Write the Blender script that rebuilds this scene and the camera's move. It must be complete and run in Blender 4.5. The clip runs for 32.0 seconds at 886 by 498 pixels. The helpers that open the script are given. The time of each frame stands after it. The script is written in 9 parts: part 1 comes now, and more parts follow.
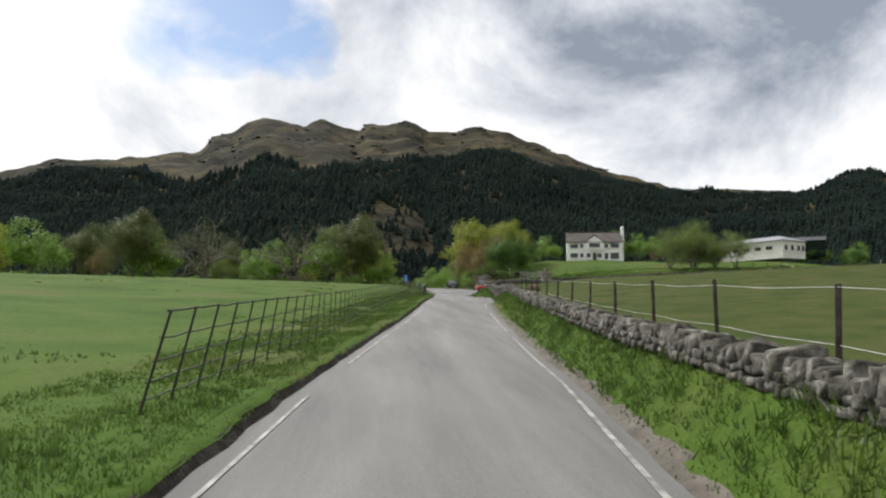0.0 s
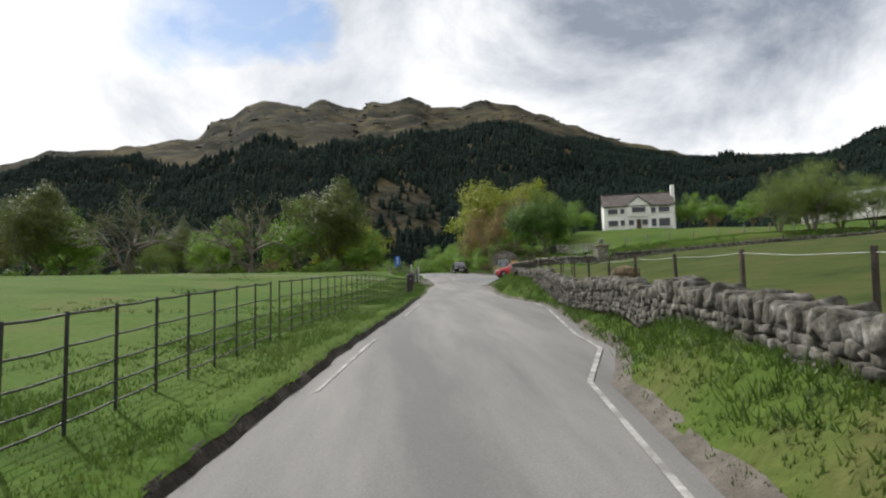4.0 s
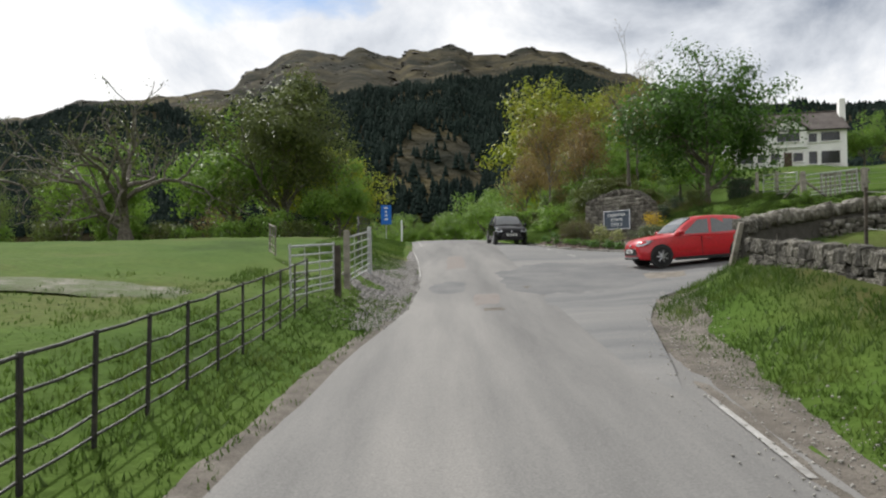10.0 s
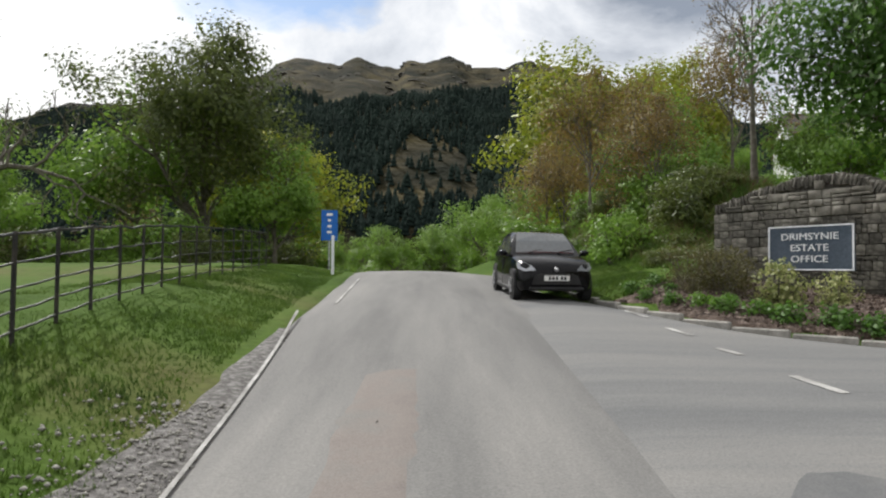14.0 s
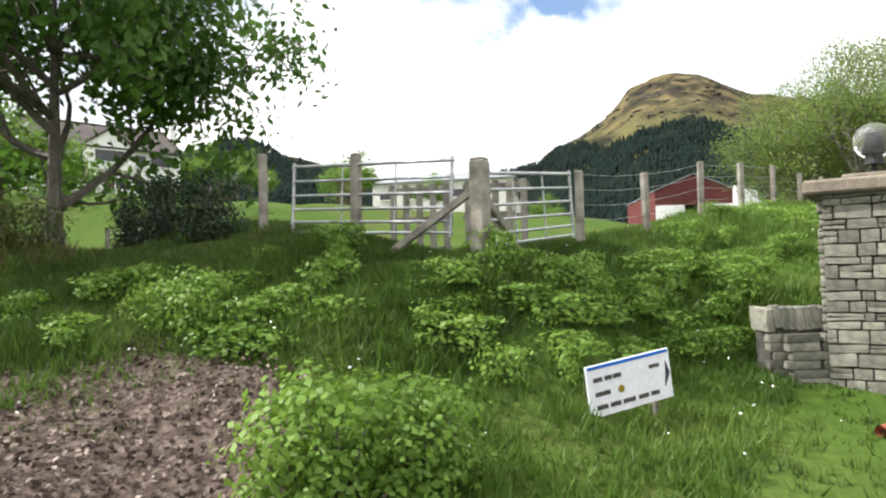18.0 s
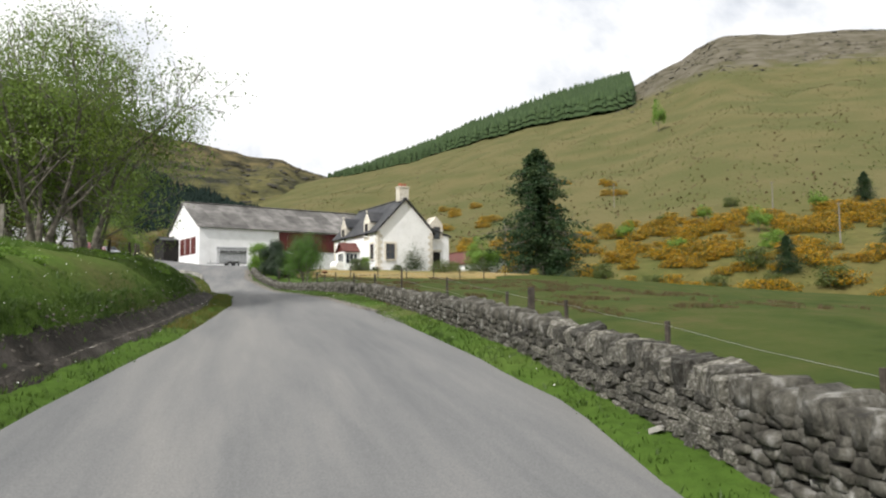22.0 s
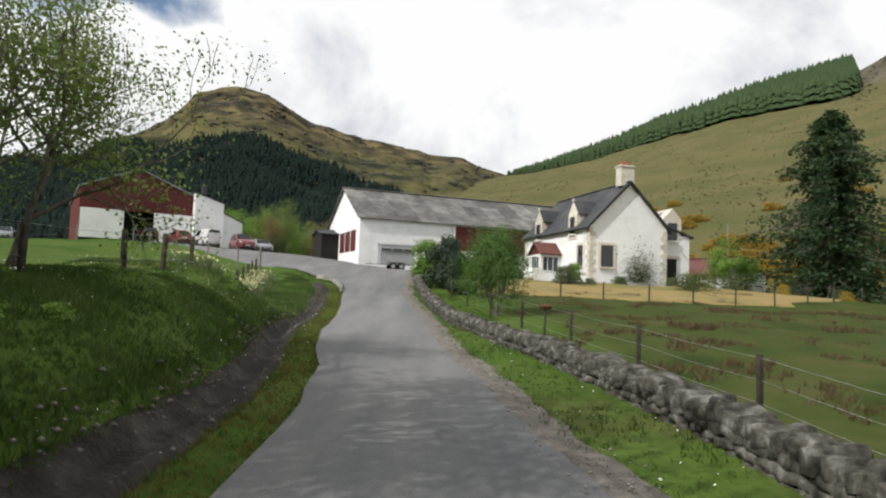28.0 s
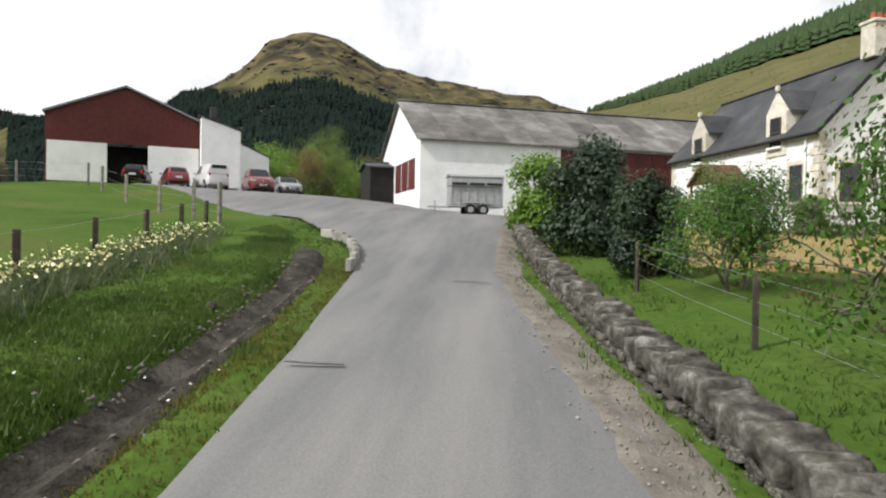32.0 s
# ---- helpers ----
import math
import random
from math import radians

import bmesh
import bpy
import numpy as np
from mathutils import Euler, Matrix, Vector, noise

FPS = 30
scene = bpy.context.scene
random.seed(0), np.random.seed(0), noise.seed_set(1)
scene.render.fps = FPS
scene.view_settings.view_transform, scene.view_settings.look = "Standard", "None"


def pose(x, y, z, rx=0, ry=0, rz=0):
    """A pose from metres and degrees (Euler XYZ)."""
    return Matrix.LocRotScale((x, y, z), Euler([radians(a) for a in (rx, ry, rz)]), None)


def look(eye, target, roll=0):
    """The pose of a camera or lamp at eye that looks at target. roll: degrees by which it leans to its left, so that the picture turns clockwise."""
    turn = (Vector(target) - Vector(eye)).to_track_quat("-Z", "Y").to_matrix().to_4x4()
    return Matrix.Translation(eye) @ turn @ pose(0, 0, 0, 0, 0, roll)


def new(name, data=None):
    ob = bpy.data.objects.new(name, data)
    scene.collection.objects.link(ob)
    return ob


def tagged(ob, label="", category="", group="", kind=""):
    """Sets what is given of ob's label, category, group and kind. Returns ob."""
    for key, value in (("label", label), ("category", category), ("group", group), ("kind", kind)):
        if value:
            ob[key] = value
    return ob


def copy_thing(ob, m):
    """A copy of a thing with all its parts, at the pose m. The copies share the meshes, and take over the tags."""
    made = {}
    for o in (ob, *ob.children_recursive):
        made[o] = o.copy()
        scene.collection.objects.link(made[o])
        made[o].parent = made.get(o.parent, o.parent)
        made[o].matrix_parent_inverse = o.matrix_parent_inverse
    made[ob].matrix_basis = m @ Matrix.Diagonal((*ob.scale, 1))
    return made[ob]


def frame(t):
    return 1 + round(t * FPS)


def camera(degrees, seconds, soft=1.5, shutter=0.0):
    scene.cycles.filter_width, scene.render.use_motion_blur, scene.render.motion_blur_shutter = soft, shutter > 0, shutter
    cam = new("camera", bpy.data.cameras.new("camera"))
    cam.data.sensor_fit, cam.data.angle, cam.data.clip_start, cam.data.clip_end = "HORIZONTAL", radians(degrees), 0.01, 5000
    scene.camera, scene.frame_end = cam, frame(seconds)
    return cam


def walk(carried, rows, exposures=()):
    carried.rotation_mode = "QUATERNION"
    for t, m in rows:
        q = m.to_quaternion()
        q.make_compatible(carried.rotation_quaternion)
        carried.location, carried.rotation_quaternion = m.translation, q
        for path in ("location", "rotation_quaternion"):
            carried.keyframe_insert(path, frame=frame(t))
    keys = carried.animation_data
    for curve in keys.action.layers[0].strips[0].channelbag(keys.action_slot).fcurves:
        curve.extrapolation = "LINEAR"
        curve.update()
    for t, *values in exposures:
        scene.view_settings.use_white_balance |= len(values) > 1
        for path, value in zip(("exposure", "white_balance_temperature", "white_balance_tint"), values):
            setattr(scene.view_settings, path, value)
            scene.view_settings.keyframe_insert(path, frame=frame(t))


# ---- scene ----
# one lens for the whole drive
cam = camera(66.0, 32.0, soft=2.2)
PATH = [
    (0, (-8.281, -82.757, -2.279), (-8.112, -80.774, -2.081), 0.6),
    (0.5, (-7.79, -78.202, -1.993), (-7.613, -76.217, -1.827), 0.2),
    (1, (-7.239, -73.665, -1.751), (-7.055, -71.679, -1.601), -0.4),
    (1.5, (-6.674, -69.124, -1.528), (-6.497, -67.137, -1.38), -0.9),
    (2, (-6.171, -64.541, -1.295), (-6.004, -62.553, -1.151), -0.9),
    (2.5, (-5.689, -59.921, -1.066), (-5.535, -57.932, -0.925), -0.3),
    (3, (-5.213, -55.258, -0.804), (-5.07, -53.269, -0.664), -0.1),
    (3.5, (-4.697, -50.57, -0.461), (-4.562, -48.579, -0.32), -1.0),
    (5.5, (-2.463, -31.799, 0.987), (-2.32, -29.808, 1.113), -2.1),
    (6, (-1.967, -27.218, 1.255), (-1.828, -25.225, 1.347), -1.4),
    (6.5, (-1.578, -22.768, 1.499), (-1.438, -20.774, 1.571), -1.3),
    (7, (-1.161, -18.514, 1.637), (-1.055, -16.517, 1.697), -0.5),
    (7.5, (-0.842, -14.421, 1.674), (-0.75, -12.424, 1.721), -1.3),
    (8, (-0.603, -10.523, 1.798), (-0.54, -8.524, 1.832), -1.7),
    (8.5, (-0.432, -6.71, 1.937), (-0.394, -4.71, 1.963), -1.1),
    (9, (-0.273, -3.043, 2.071), (-0.256, -1.043, 2.086), -0.4),
    (9.5, (-0.074, 0.528, 2.17), (-0.071, 2.528, 2.18), -0.5),
    (10, (0.218, 4.242, 2.302), (0.233, 6.242, 2.317), -0.9),
    (10.5, (0.45, 7.743, 2.483), (0.463, 9.743, 2.506), -1.8),
    (11, (0.588, 10.867, 2.622), (0.6, 12.867, 2.648), -0.9),
    (11.5, (0.716, 13.627, 2.78), (0.724, 15.627, 2.808), -0.4),
    (12, (0.823, 16.126, 2.903), (0.83, 18.125, 2.94), -0.4),
    (12.5, (0.919, 18.473, 3.026), (0.917, 20.473, 3.064), 0.5),
    (13, (1.045, 20.508, 3.143), (1.039, 22.507, 3.183), 0.6),
    (13.5, (1.108, 22.442, 3.264), (1.1, 24.441, 3.31), 0.4),
    (15.5, (3.399, 27.979, 3.829), (3.867, 29.92, 3.931), 0.9),
    (16, (4.378, 28.909, 3.929), (5.074, 30.78, 4.044), 0.7),
    (16.5, (5.407, 29.702, 4.058), (6.379, 31.445, 4.181), 0.7),
    (17, (6.586, 30.17, 4.149), (7.868, 31.701, 4.265), -1.0),
    (17.5, (7.908, 30.048, 4.235), (9.38, 31.398, 4.336), -1.6),
    (18, (9.283, 30.044, 4.267), (10.945, 31.153, 4.35), -1.3),
    (18.5, (10.346, 29.752, 4.334), (12.143, 30.629, 4.399), -1.6),
    (19, (11.349, 29.581, 4.368), (13.251, 30.199, 4.428), 0.4),
    (19.5, (12.271, 29.02, 4.383), (14.228, 29.43, 4.445), -1.2),
    (20, (13.164, 28.253, 4.461), (15.155, 28.436, 4.518), -1.1),
    (20.5, (14.626, 27.452, 4.522), (16.624, 27.392, 4.592), -1.2),
    (21, (16.094, 26.619, 4.643), (18.068, 26.313, 4.74), -0.4),
    (21.5, (17.395, 25.871, 4.796), (19.329, 25.374, 4.908), -0.9),
    (22, (18.701, 25.311, 4.901), (20.613, 24.742, 5.041), -0.6),
    (22.5, (20.064, 24.994, 5.004), (21.978, 24.439, 5.168), 0.3),
    (23, (21.54, 24.732, 5.136), (23.467, 24.228, 5.318), 0.7),
    (23.5, (23.09, 24.471, 5.286), (25.029, 24.025, 5.493), 2.3),
    (24, (24.674, 24.229, 5.439), (26.623, 23.829, 5.647), 1.8),
    (24.5, (26.301, 24.027, 5.549), (28.261, 23.687, 5.755), 2.6),
    (25, (27.923, 23.788, 5.654), (29.893, 23.499, 5.847), 1.9),
    (25.5, (29.728, 23.59, 5.875), (31.707, 23.359, 6.053), 2.3),
    (27.5, (37.872, 23.697, 6.418), (39.865, 23.611, 6.554), 1.9),
    (28, (40.164, 23.98, 6.613), (42.159, 23.916, 6.744), 2.1),
    (28.5, (42.661, 24.191, 6.875), (44.658, 24.142, 6.972), 2.2),
    (29, (45.363, 24.372, 7.063), (47.362, 24.33, 7.118), 2.7),
    (29.5, (48.238, 24.45, 7.141), (50.238, 24.428, 7.155), 2.8),
    (30, (51.298, 24.515, 7.178), (53.298, 24.516, 7.176), 3.5),
    (30.5, (54.269, 24.62, 7.21), (56.269, 24.652, 7.195), 3.7),
    (31, (57.07, 24.692, 7.257), (59.068, 24.761, 7.226), 2.2),
    (31.5, (59.797, 24.769, 7.328), (61.793, 24.883, 7.288), 2.2),
    (32, (62.508, 24.94, 7.385), (64.502, 25.095, 7.347), 1.0),
]
walk(cam, [(t, look(eye, target, roll)) for t, eye, target, roll in PATH],
     [(0.0, 0.0), (13.0, 0.0), (15.0, 0.25), (16.2, 0.55), (17.2, 0.75), (18.2, 0.85), (19.2, 0.7), (20.0, 0.47), (21.0, 0.3), (22.5, 0.0), (24.0, -0.1), (28.5, -0.15), (30.0, -0.05), (32.0, 0.05)])
SUN_POWER, SKY_GLOW, CLOUD_GLOW = 4.6, 0.125, 1.1

# ---- light ----
SUN_AZ, SUN_EL = -33.0, 43.0          # degrees from north (+y) to the east (+x); height over the horizon
world = bpy.data.worlds.new("sky")
scene.world = world
world.use_nodes = True
wn, wl = world.node_tree.nodes, world.node_tree.links
wn.clear()


def wnode(kind, **values):
    n = wn.new(kind)
    for k, v in values.items():
        n.inputs[k].default_value = v
    return n


sky = wn.new("ShaderNodeTexSky")
sky.sky_type, sky.sun_disc = "NISHITA", False
sky.sun_elevation, sky.sun_rotation = radians(SUN_EL), radians(SUN_AZ)
sky.air_density, sky.dust_density = 1.0, 0.4
tc = wn.new("ShaderNodeTexCoord")
sep = wn.new("ShaderNodeSeparateXYZ")
wl.new(tc.outputs["Generated"], sep.inputs[0])
# broken cloud: noise over the directions of the sky, with the clear gaps and the heavy grey bank where they stand
squash = wn.new("ShaderNodeMapping")
squash.inputs["Scale"].default_value = (1.0, 1.0, 1.35)
wl.new(tc.outputs["Generated"], squash.inputs[0])
big = wnode("ShaderNodeTexNoise", Scale=2.1, Detail=9.0, Roughness=0.56, Distortion=0.25)
wl.new(squash.outputs[0], big.inputs["Vector"])
warp = wn.new("ShaderNodeVectorMath")
warp.operation = "MULTIPLY_ADD"
warp.inputs[1].default_value = (0.30, 0.30, 0.30)
level = wn.new("ShaderNodeVectorMath")
level.operation = "SUBTRACT"
level.inputs[1].default_value = (0.5, 0.5, 0.5)
wl.new(big.outputs["Color"], level.inputs[0])
wl.new(level.outputs[0], warp.inputs[0])
wl.new(tc.outputs["Generated"], warp.inputs[2])
bearing = wn.new("ShaderNodeVectorMath")
bearing.operation = "NORMALIZE"
wl.new(warp.outputs[0], bearing.inputs[0])


def toward(azimuth, height, lo, hi):
    """How near a direction of the sky lies to the given bearing and height, 0 to 1."""
    a, e = radians(azimuth), radians(height)
    d = wn.new("ShaderNodeVectorMath")
    d.operation = "DOT_PRODUCT"
    d.inputs[1].default_value = (math.sin(a) * math.cos(e), math.cos(a) * math.cos(e), math.sin(e))
    wl.new(bearing.outputs[0], d.inputs[0])
    r = wn.new("ShaderNodeMapRange")
    r.interpolation_type = "SMOOTHSTEP"
    r.inputs["From Min"].default_value, r.inputs["From Max"].default_value = lo, hi
    wl.new(d.outputs["Value"], r.inputs["Value"])
    return r.outputs[0]


def wmath(op, a, b):
    n = wn.new("ShaderNodeMath")
    n.operation = op
    for k, v in enumerate((a, b)):
        if isinstance(v, (int, float)):
            n.inputs[k].default_value = v
        else:
            wl.new(v, n.inputs[k])
    return n.outputs[0]


gaps = wmath("ADD", wmath("MULTIPLY", toward(-12, 21.5, 0.985, 0.9992), 1.25), wmath("ADD", toward(60, 27, 0.982, 0.999), wmath("MULTIPLY", toward(71, 24, 0.992, 0.9995), 1.1)))
frayed = wnode("ShaderNodeTexNoise", Scale=9.0, Detail=10.0, Roughness=0.62, Distortion=0.6)
wl.new(squash.outputs[0], frayed.inputs["Vector"])
clear = wmath("SUBTRACT", wmath("ADD", wmath("ADD", big.outputs["Fac"], 0.04), wmath("MULTIPLY", frayed.outputs["Fac"], 0.30)), wmath("MULTIPLY", gaps, 0.34))
cov = wn.new("ShaderNodeValToRGB")
cov.color_ramp.elements[0].position, cov.color_ramp.elements[0].color = 0.36, (0, 0, 0, 1)
cov.color_ramp.elements[1].position, cov.color_ramp.elements[1].color = 0.54, (1, 1, 1, 1)
wl.new(clear, cov.inputs[0])
dens = wnode("ShaderNodeTexNoise", Scale=2.7, Detail=11.0, Roughness=0.6, Distortion=0.35)
shift = wn.new("ShaderNodeMapping")
shift.inputs["Location"].default_value = (4.3, 1.7, 0.0)
wl.new(squash.outputs[0], shift.inputs[0])
wl.new(shift.outputs[0], dens.inputs["Vector"])
heavy = wmath("ADD", wmath("SUBTRACT", wmath("MULTIPLY", dens.outputs["Fac"], 2.1), 0.64), wmath("MULTIPLY", toward(25, 23, 0.93, 0.996), 0.38))
tone = wn.new("ShaderNodeValToRGB")
tone.color_ramp.elements[0].position, tone.color_ramp.elements[0].color = 0.43, (1.0, 1.0, 1.0, 1)
tone.color_ramp.elements[1].position, tone.color_ramp.elements[1].color = 1.05, (0.27, 0.31, 0.38, 1)
_e = tone.color_ramp.elements.new(0.66)
_e.color = (0.70, 0.73, 0.78, 1)
wl.new(heavy, tone.inputs[0])
cl = wn.new("ShaderNodeVectorMath")
cl.operation = "SCALE"
cl.inputs["Scale"].default_value = CLOUD_GLOW
wl.new(tone.outputs[0], cl.inputs[0])
sk = wn.new("ShaderNodeVectorMath")
sk.operation = "SCALE"
sk.inputs["Scale"].default_value = SKY_GLOW
wl.new(sky.outputs[0], sk.inputs[0])
mixs = wn.new("ShaderNodeMix")
mixs.data_type = "RGBA"
wl.new(cov.outputs[0], mixs.inputs["Factor"])
wl.new(sk.outputs[0], mixs.inputs["A"])
wl.new(cl.outputs[0], mixs.inputs["B"])
bg = wn.new("ShaderNodeBackground")
wl.new(mixs.outputs["Result"], bg.inputs[0])
bg.inputs[1].default_value = 1.0
wo = wn.new("ShaderNodeOutputWorld")
wl.new(bg.outputs[0], wo.inputs[0])
sun = new("sun", bpy.data.lights.new("sun", "SUN"))
sun.data.energy, sun.data.angle, sun.data.color = SUN_POWER, radians(0.6), (1.0, 0.972, 0.93)
az, el = radians(SUN_AZ), radians(SUN_EL)
sun.matrix_world = look((math.sin(az) * math.cos(el) * 50, math.cos(az) * math.cos(el) * 50, math.sin(el) * 50), (0, 0, 0))

# ---- materials ----


def material(name, colors, scale=4.0, rough=0.85, bump=0.3, bump_scale=None, metal=0.0, spec=0.3, detail=6.0, fine=None, dist=0.02, random_tint=0.0, coords="Object", stops=None, stretch=None):
    """Colours mixed by noise at one large and one fine scale, with relief."""
    m = bpy.data.materials.new(name)
    m.use_nodes = True
    n, l = m.node_tree.nodes, m.node_tree.links
    p = n["Principled BSDF"]
    p.inputs["Roughness"].default_value, p.inputs["Metallic"].default_value = rough, metal
    p.inputs["Specular IOR Level"].default_value = spec
    t = n.new("ShaderNodeTexCoord")
    if coords == "World":
        geo = n.new("ShaderNodeNewGeometry")
        src = geo.outputs["Position"]
    else:
        src = t.outputs["Object"]
    a = n.new("ShaderNodeTexNoise")
    a.inputs["Scale"].default_value, a.inputs["Detail"].default_value, a.inputs["Roughness"].default_value = scale, detail, 0.62
    l.new(src, a.inputs["Vector"])
    if stretch:
        mp = n.new("ShaderNodeMapping")
        mp.inputs["Scale"].default_value = stretch
        l.new(src, mp.inputs[0])
        l.new(mp.outputs[0], a.inputs["Vector"])
    r = n.new("ShaderNodeValToRGB")
    e = r.color_ramp.elements
    k = len(colors)
    while len(e) < k:
        e.new(0.5)
    for i, c in enumerate(colors):
        e[i].position = (stops[i] if stops else 0.32 + 0.36 * i / max(1, k - 1))
        e[i].color = (*c, 1)
    l.new(a.outputs["Fac"], r.inputs[0])
    out = r.outputs[0]
    b = n.new("ShaderNodeTexNoise")
    b.inputs["Scale"].default_value, b.inputs["Detail"].default_value = fine or scale * 9, 5.0
    l.new(src, b.inputs["Vector"])
    mx = n.new("ShaderNodeMix")
    mx.data_type, mx.blend_type = "RGBA", "OVERLAY"
    mx.inputs["Factor"].default_value = 0.55
    bw = n.new("ShaderNodeRGBToBW")
    l.new(b.outputs["Color"], bw.inputs[0])
    l.new(out, mx.inputs["A"])
    l.new(bw.outputs[0], mx.inputs["B"])
    out = mx.outputs["Result"]
    if random_tint:
        oi = n.new("ShaderNodeObjectInfo")
        mr = n.new("ShaderNodeMapRange")
        mr.inputs["To Min"].default_value, mr.inputs["To Max"].default_value = 1 - random_tint, 1 + random_tint
        l.new(oi.outputs["Random"], mr.inputs["Value"])
        hs = n.new("ShaderNodeHueSaturation")
        l.new(mr.outputs[0], hs.inputs["Value"])
        l.new(out, hs.inputs["Color"])
        out = hs.outputs[0]
    l.new(out, p.inputs["Base Color"])
    if bump:
        bn = n.new("ShaderNodeBump")
        bn.inputs["Strength"].default_value, bn.inputs["Distance"].default_value = bump, dist
        c = n.new("ShaderNodeTexNoise")
        c.inputs["Scale"].default_value, c.inputs["Detail"].default_value = bump_scale or scale * 6, 6.0
        l.new(src, c.inputs["Vector"])
        l.new(c.outputs["Fac"], bn.inputs["Height"])
        l.new(bn.outputs[0], p.inputs["Normal"])
    return m


def leafy(name, colors, scale=0.7, shine=0.35):
    """Leaves: colour by clump, and light that comes through."""
    m = material(name, colors, scale=scale, rough=0.55, bump=0, spec=shine, coords="World", fine=scale * 14)
    n, l = m.node_tree.nodes, m.node_tree.links
    p = n["Principled BSDF"]
    tr = n.new("ShaderNodeBsdfTranslucent")
    l.new(p.inputs["Base Color"].links[0].from_socket, tr.inputs["Color"])
    mx = n.new("ShaderNodeMixShader")
    mx.inputs[0].default_value = 0.42
    l.new(p.outputs[0], mx.inputs[1])
    l.new(tr.outputs[0], mx.inputs[2])
    l.new(mx.outputs[0], n["Material Output"].inputs["Surface"])
    return m


M_grass = material("pasture_grass", [(0.034, 0.062, 0.011), (0.050, 0.090, 0.015), (0.064, 0.100, 0.020), (0.086, 0.092, 0.032)], scale=0.16, fine=6, bump=0.6, bump_scale=9, dist=0.06, coords="World", rough=0.95, spec=0.05)
M_asphalt = material("worn_asphalt", [(0.118, 0.116, 0.113), (0.155, 0.152, 0.146), (0.196, 0.190, 0.180)], scale=0.9, stretch=(1.0, 0.09, 1.0), fine=45, bump=0.35, bump_scale=90, dist=0.006, coords="World", rough=0.9, spec=0.2)
M_white = material("white_render", [(0.70, 0.70, 0.68), (0.80, 0.80, 0.78), (0.83, 0.83, 0.81)], scale=0.7, fine=20, bump=0.25, bump_scale=40, dist=0.01, rough=0.9)
M_slate = material("roof_slate", [(0.025, 0.027, 0.031), (0.045, 0.046, 0.05), (0.075, 0.074, 0.075)], scale=0.5, fine=9, bump=0.3, bump_scale=14, rough=0.7)
M_redsheet = material("red_sheeting", [(0.10, 0.022, 0.020), (0.13, 0.030, 0.026)], scale=0.4, rough=0.6, bump=0.1)
M_conifer = material("conifer", [(0.009, 0.015, 0.013), (0.016, 0.025, 0.020)], scale=0.02, coords="World", rough=1.0, spec=0.02, bump=0)
M_bark = material("bark", [(0.05, 0.045, 0.035), (0.12, 0.105, 0.085), (0.17, 0.16, 0.13)], scale=5, bump=0.8, dist=0.02)

M_lane = material("lane_asphalt", [(0.110, 0.112, 0.114), (0.145, 0.145, 0.143), (0.182, 0.178, 0.170)], scale=0.9, stretch=(0.09, 1.0, 1.0), fine=50, bump=0.35, bump_scale=95, dist=0.006, coords="World", rough=0.9, spec=0.2)
M_patch = material("dark_asphalt", [(0.097, 0.100, 0.103), (0.123, 0.123, 0.123), (0.142, 0.142, 0.139)], scale=0.9, fine=60, bump=0.4, bump_scale=110, dist=0.006, coords="World", rough=0.88, spec=0.2)
M_pink = material("pinkish_asphalt", [(0.149, 0.132, 0.123), (0.175, 0.155, 0.142), (0.161, 0.155, 0.145)], scale=1.2, fine=60, bump=0.4, bump_scale=90, dist=0.006, coords="World", rough=0.92, spec=0.2)
M_paint = material("worn_white_paint", [(0.165, 0.16, 0.152), (0.26, 0.255, 0.242), (0.42, 0.415, 0.40)], scale=2.2, fine=30, bump=0.2, coords="World", stops=[0.38, 0.5, 0.7])
M_gravel = material("gravel", [(0.066, 0.059, 0.048), (0.107, 0.094, 0.079), (0.153, 0.138, 0.117)], scale=2.0, fine=35, bump=1.0, bump_scale=38, dist=0.02, coords="World", rough=0.95)
M_gravelpale = material("pale_gravel", [(0.098, 0.088, 0.074), (0.150, 0.134, 0.113), (0.198, 0.178, 0.150)], scale=2.0, fine=35, bump=1.0, bump_scale=38, dist=0.02, coords="World", rough=0.95)
M_chip = material("bark_chip", [(0.042, 0.027, 0.022), (0.117, 0.084, 0.068), (0.285, 0.235, 0.201)], scale=6, bump=0, coords="World", stops=[0.4, 0.5, 0.62])
M_stonygrey = material("grey_gravel", [(0.061, 0.058, 0.053), (0.129, 0.122, 0.116), (0.245, 0.238, 0.228)], scale=12.0, fine=60, bump=1.0, bump_scale=45, dist=0.03, coords="World", rough=0.95)
M_stony = material("stony_ground", [(0.062, 0.093, 0.025), (0.085, 0.098, 0.048), (0.19, 0.18, 0.15)], scale=1.6, fine=12, bump=1.0, bump_scale=20, dist=0.04, coords="World", rough=0.95)
M_kerb = material("kerb_concrete", [(0.179, 0.170, 0.154), (0.268, 0.259, 0.235), (0.340, 0.324, 0.291)], scale=3, fine=30, bump=0.4, coords="World", random_tint=0.15)
M_mulch = material("bark_mulch", [(0.030, 0.020, 0.015), (0.084, 0.060, 0.047), (0.179, 0.144, 0.122)], scale=7, fine=30, bump=1.0, bump_scale=26, dist=0.04, coords="World", rough=0.95, stops=[0.35, 0.52, 0.72])
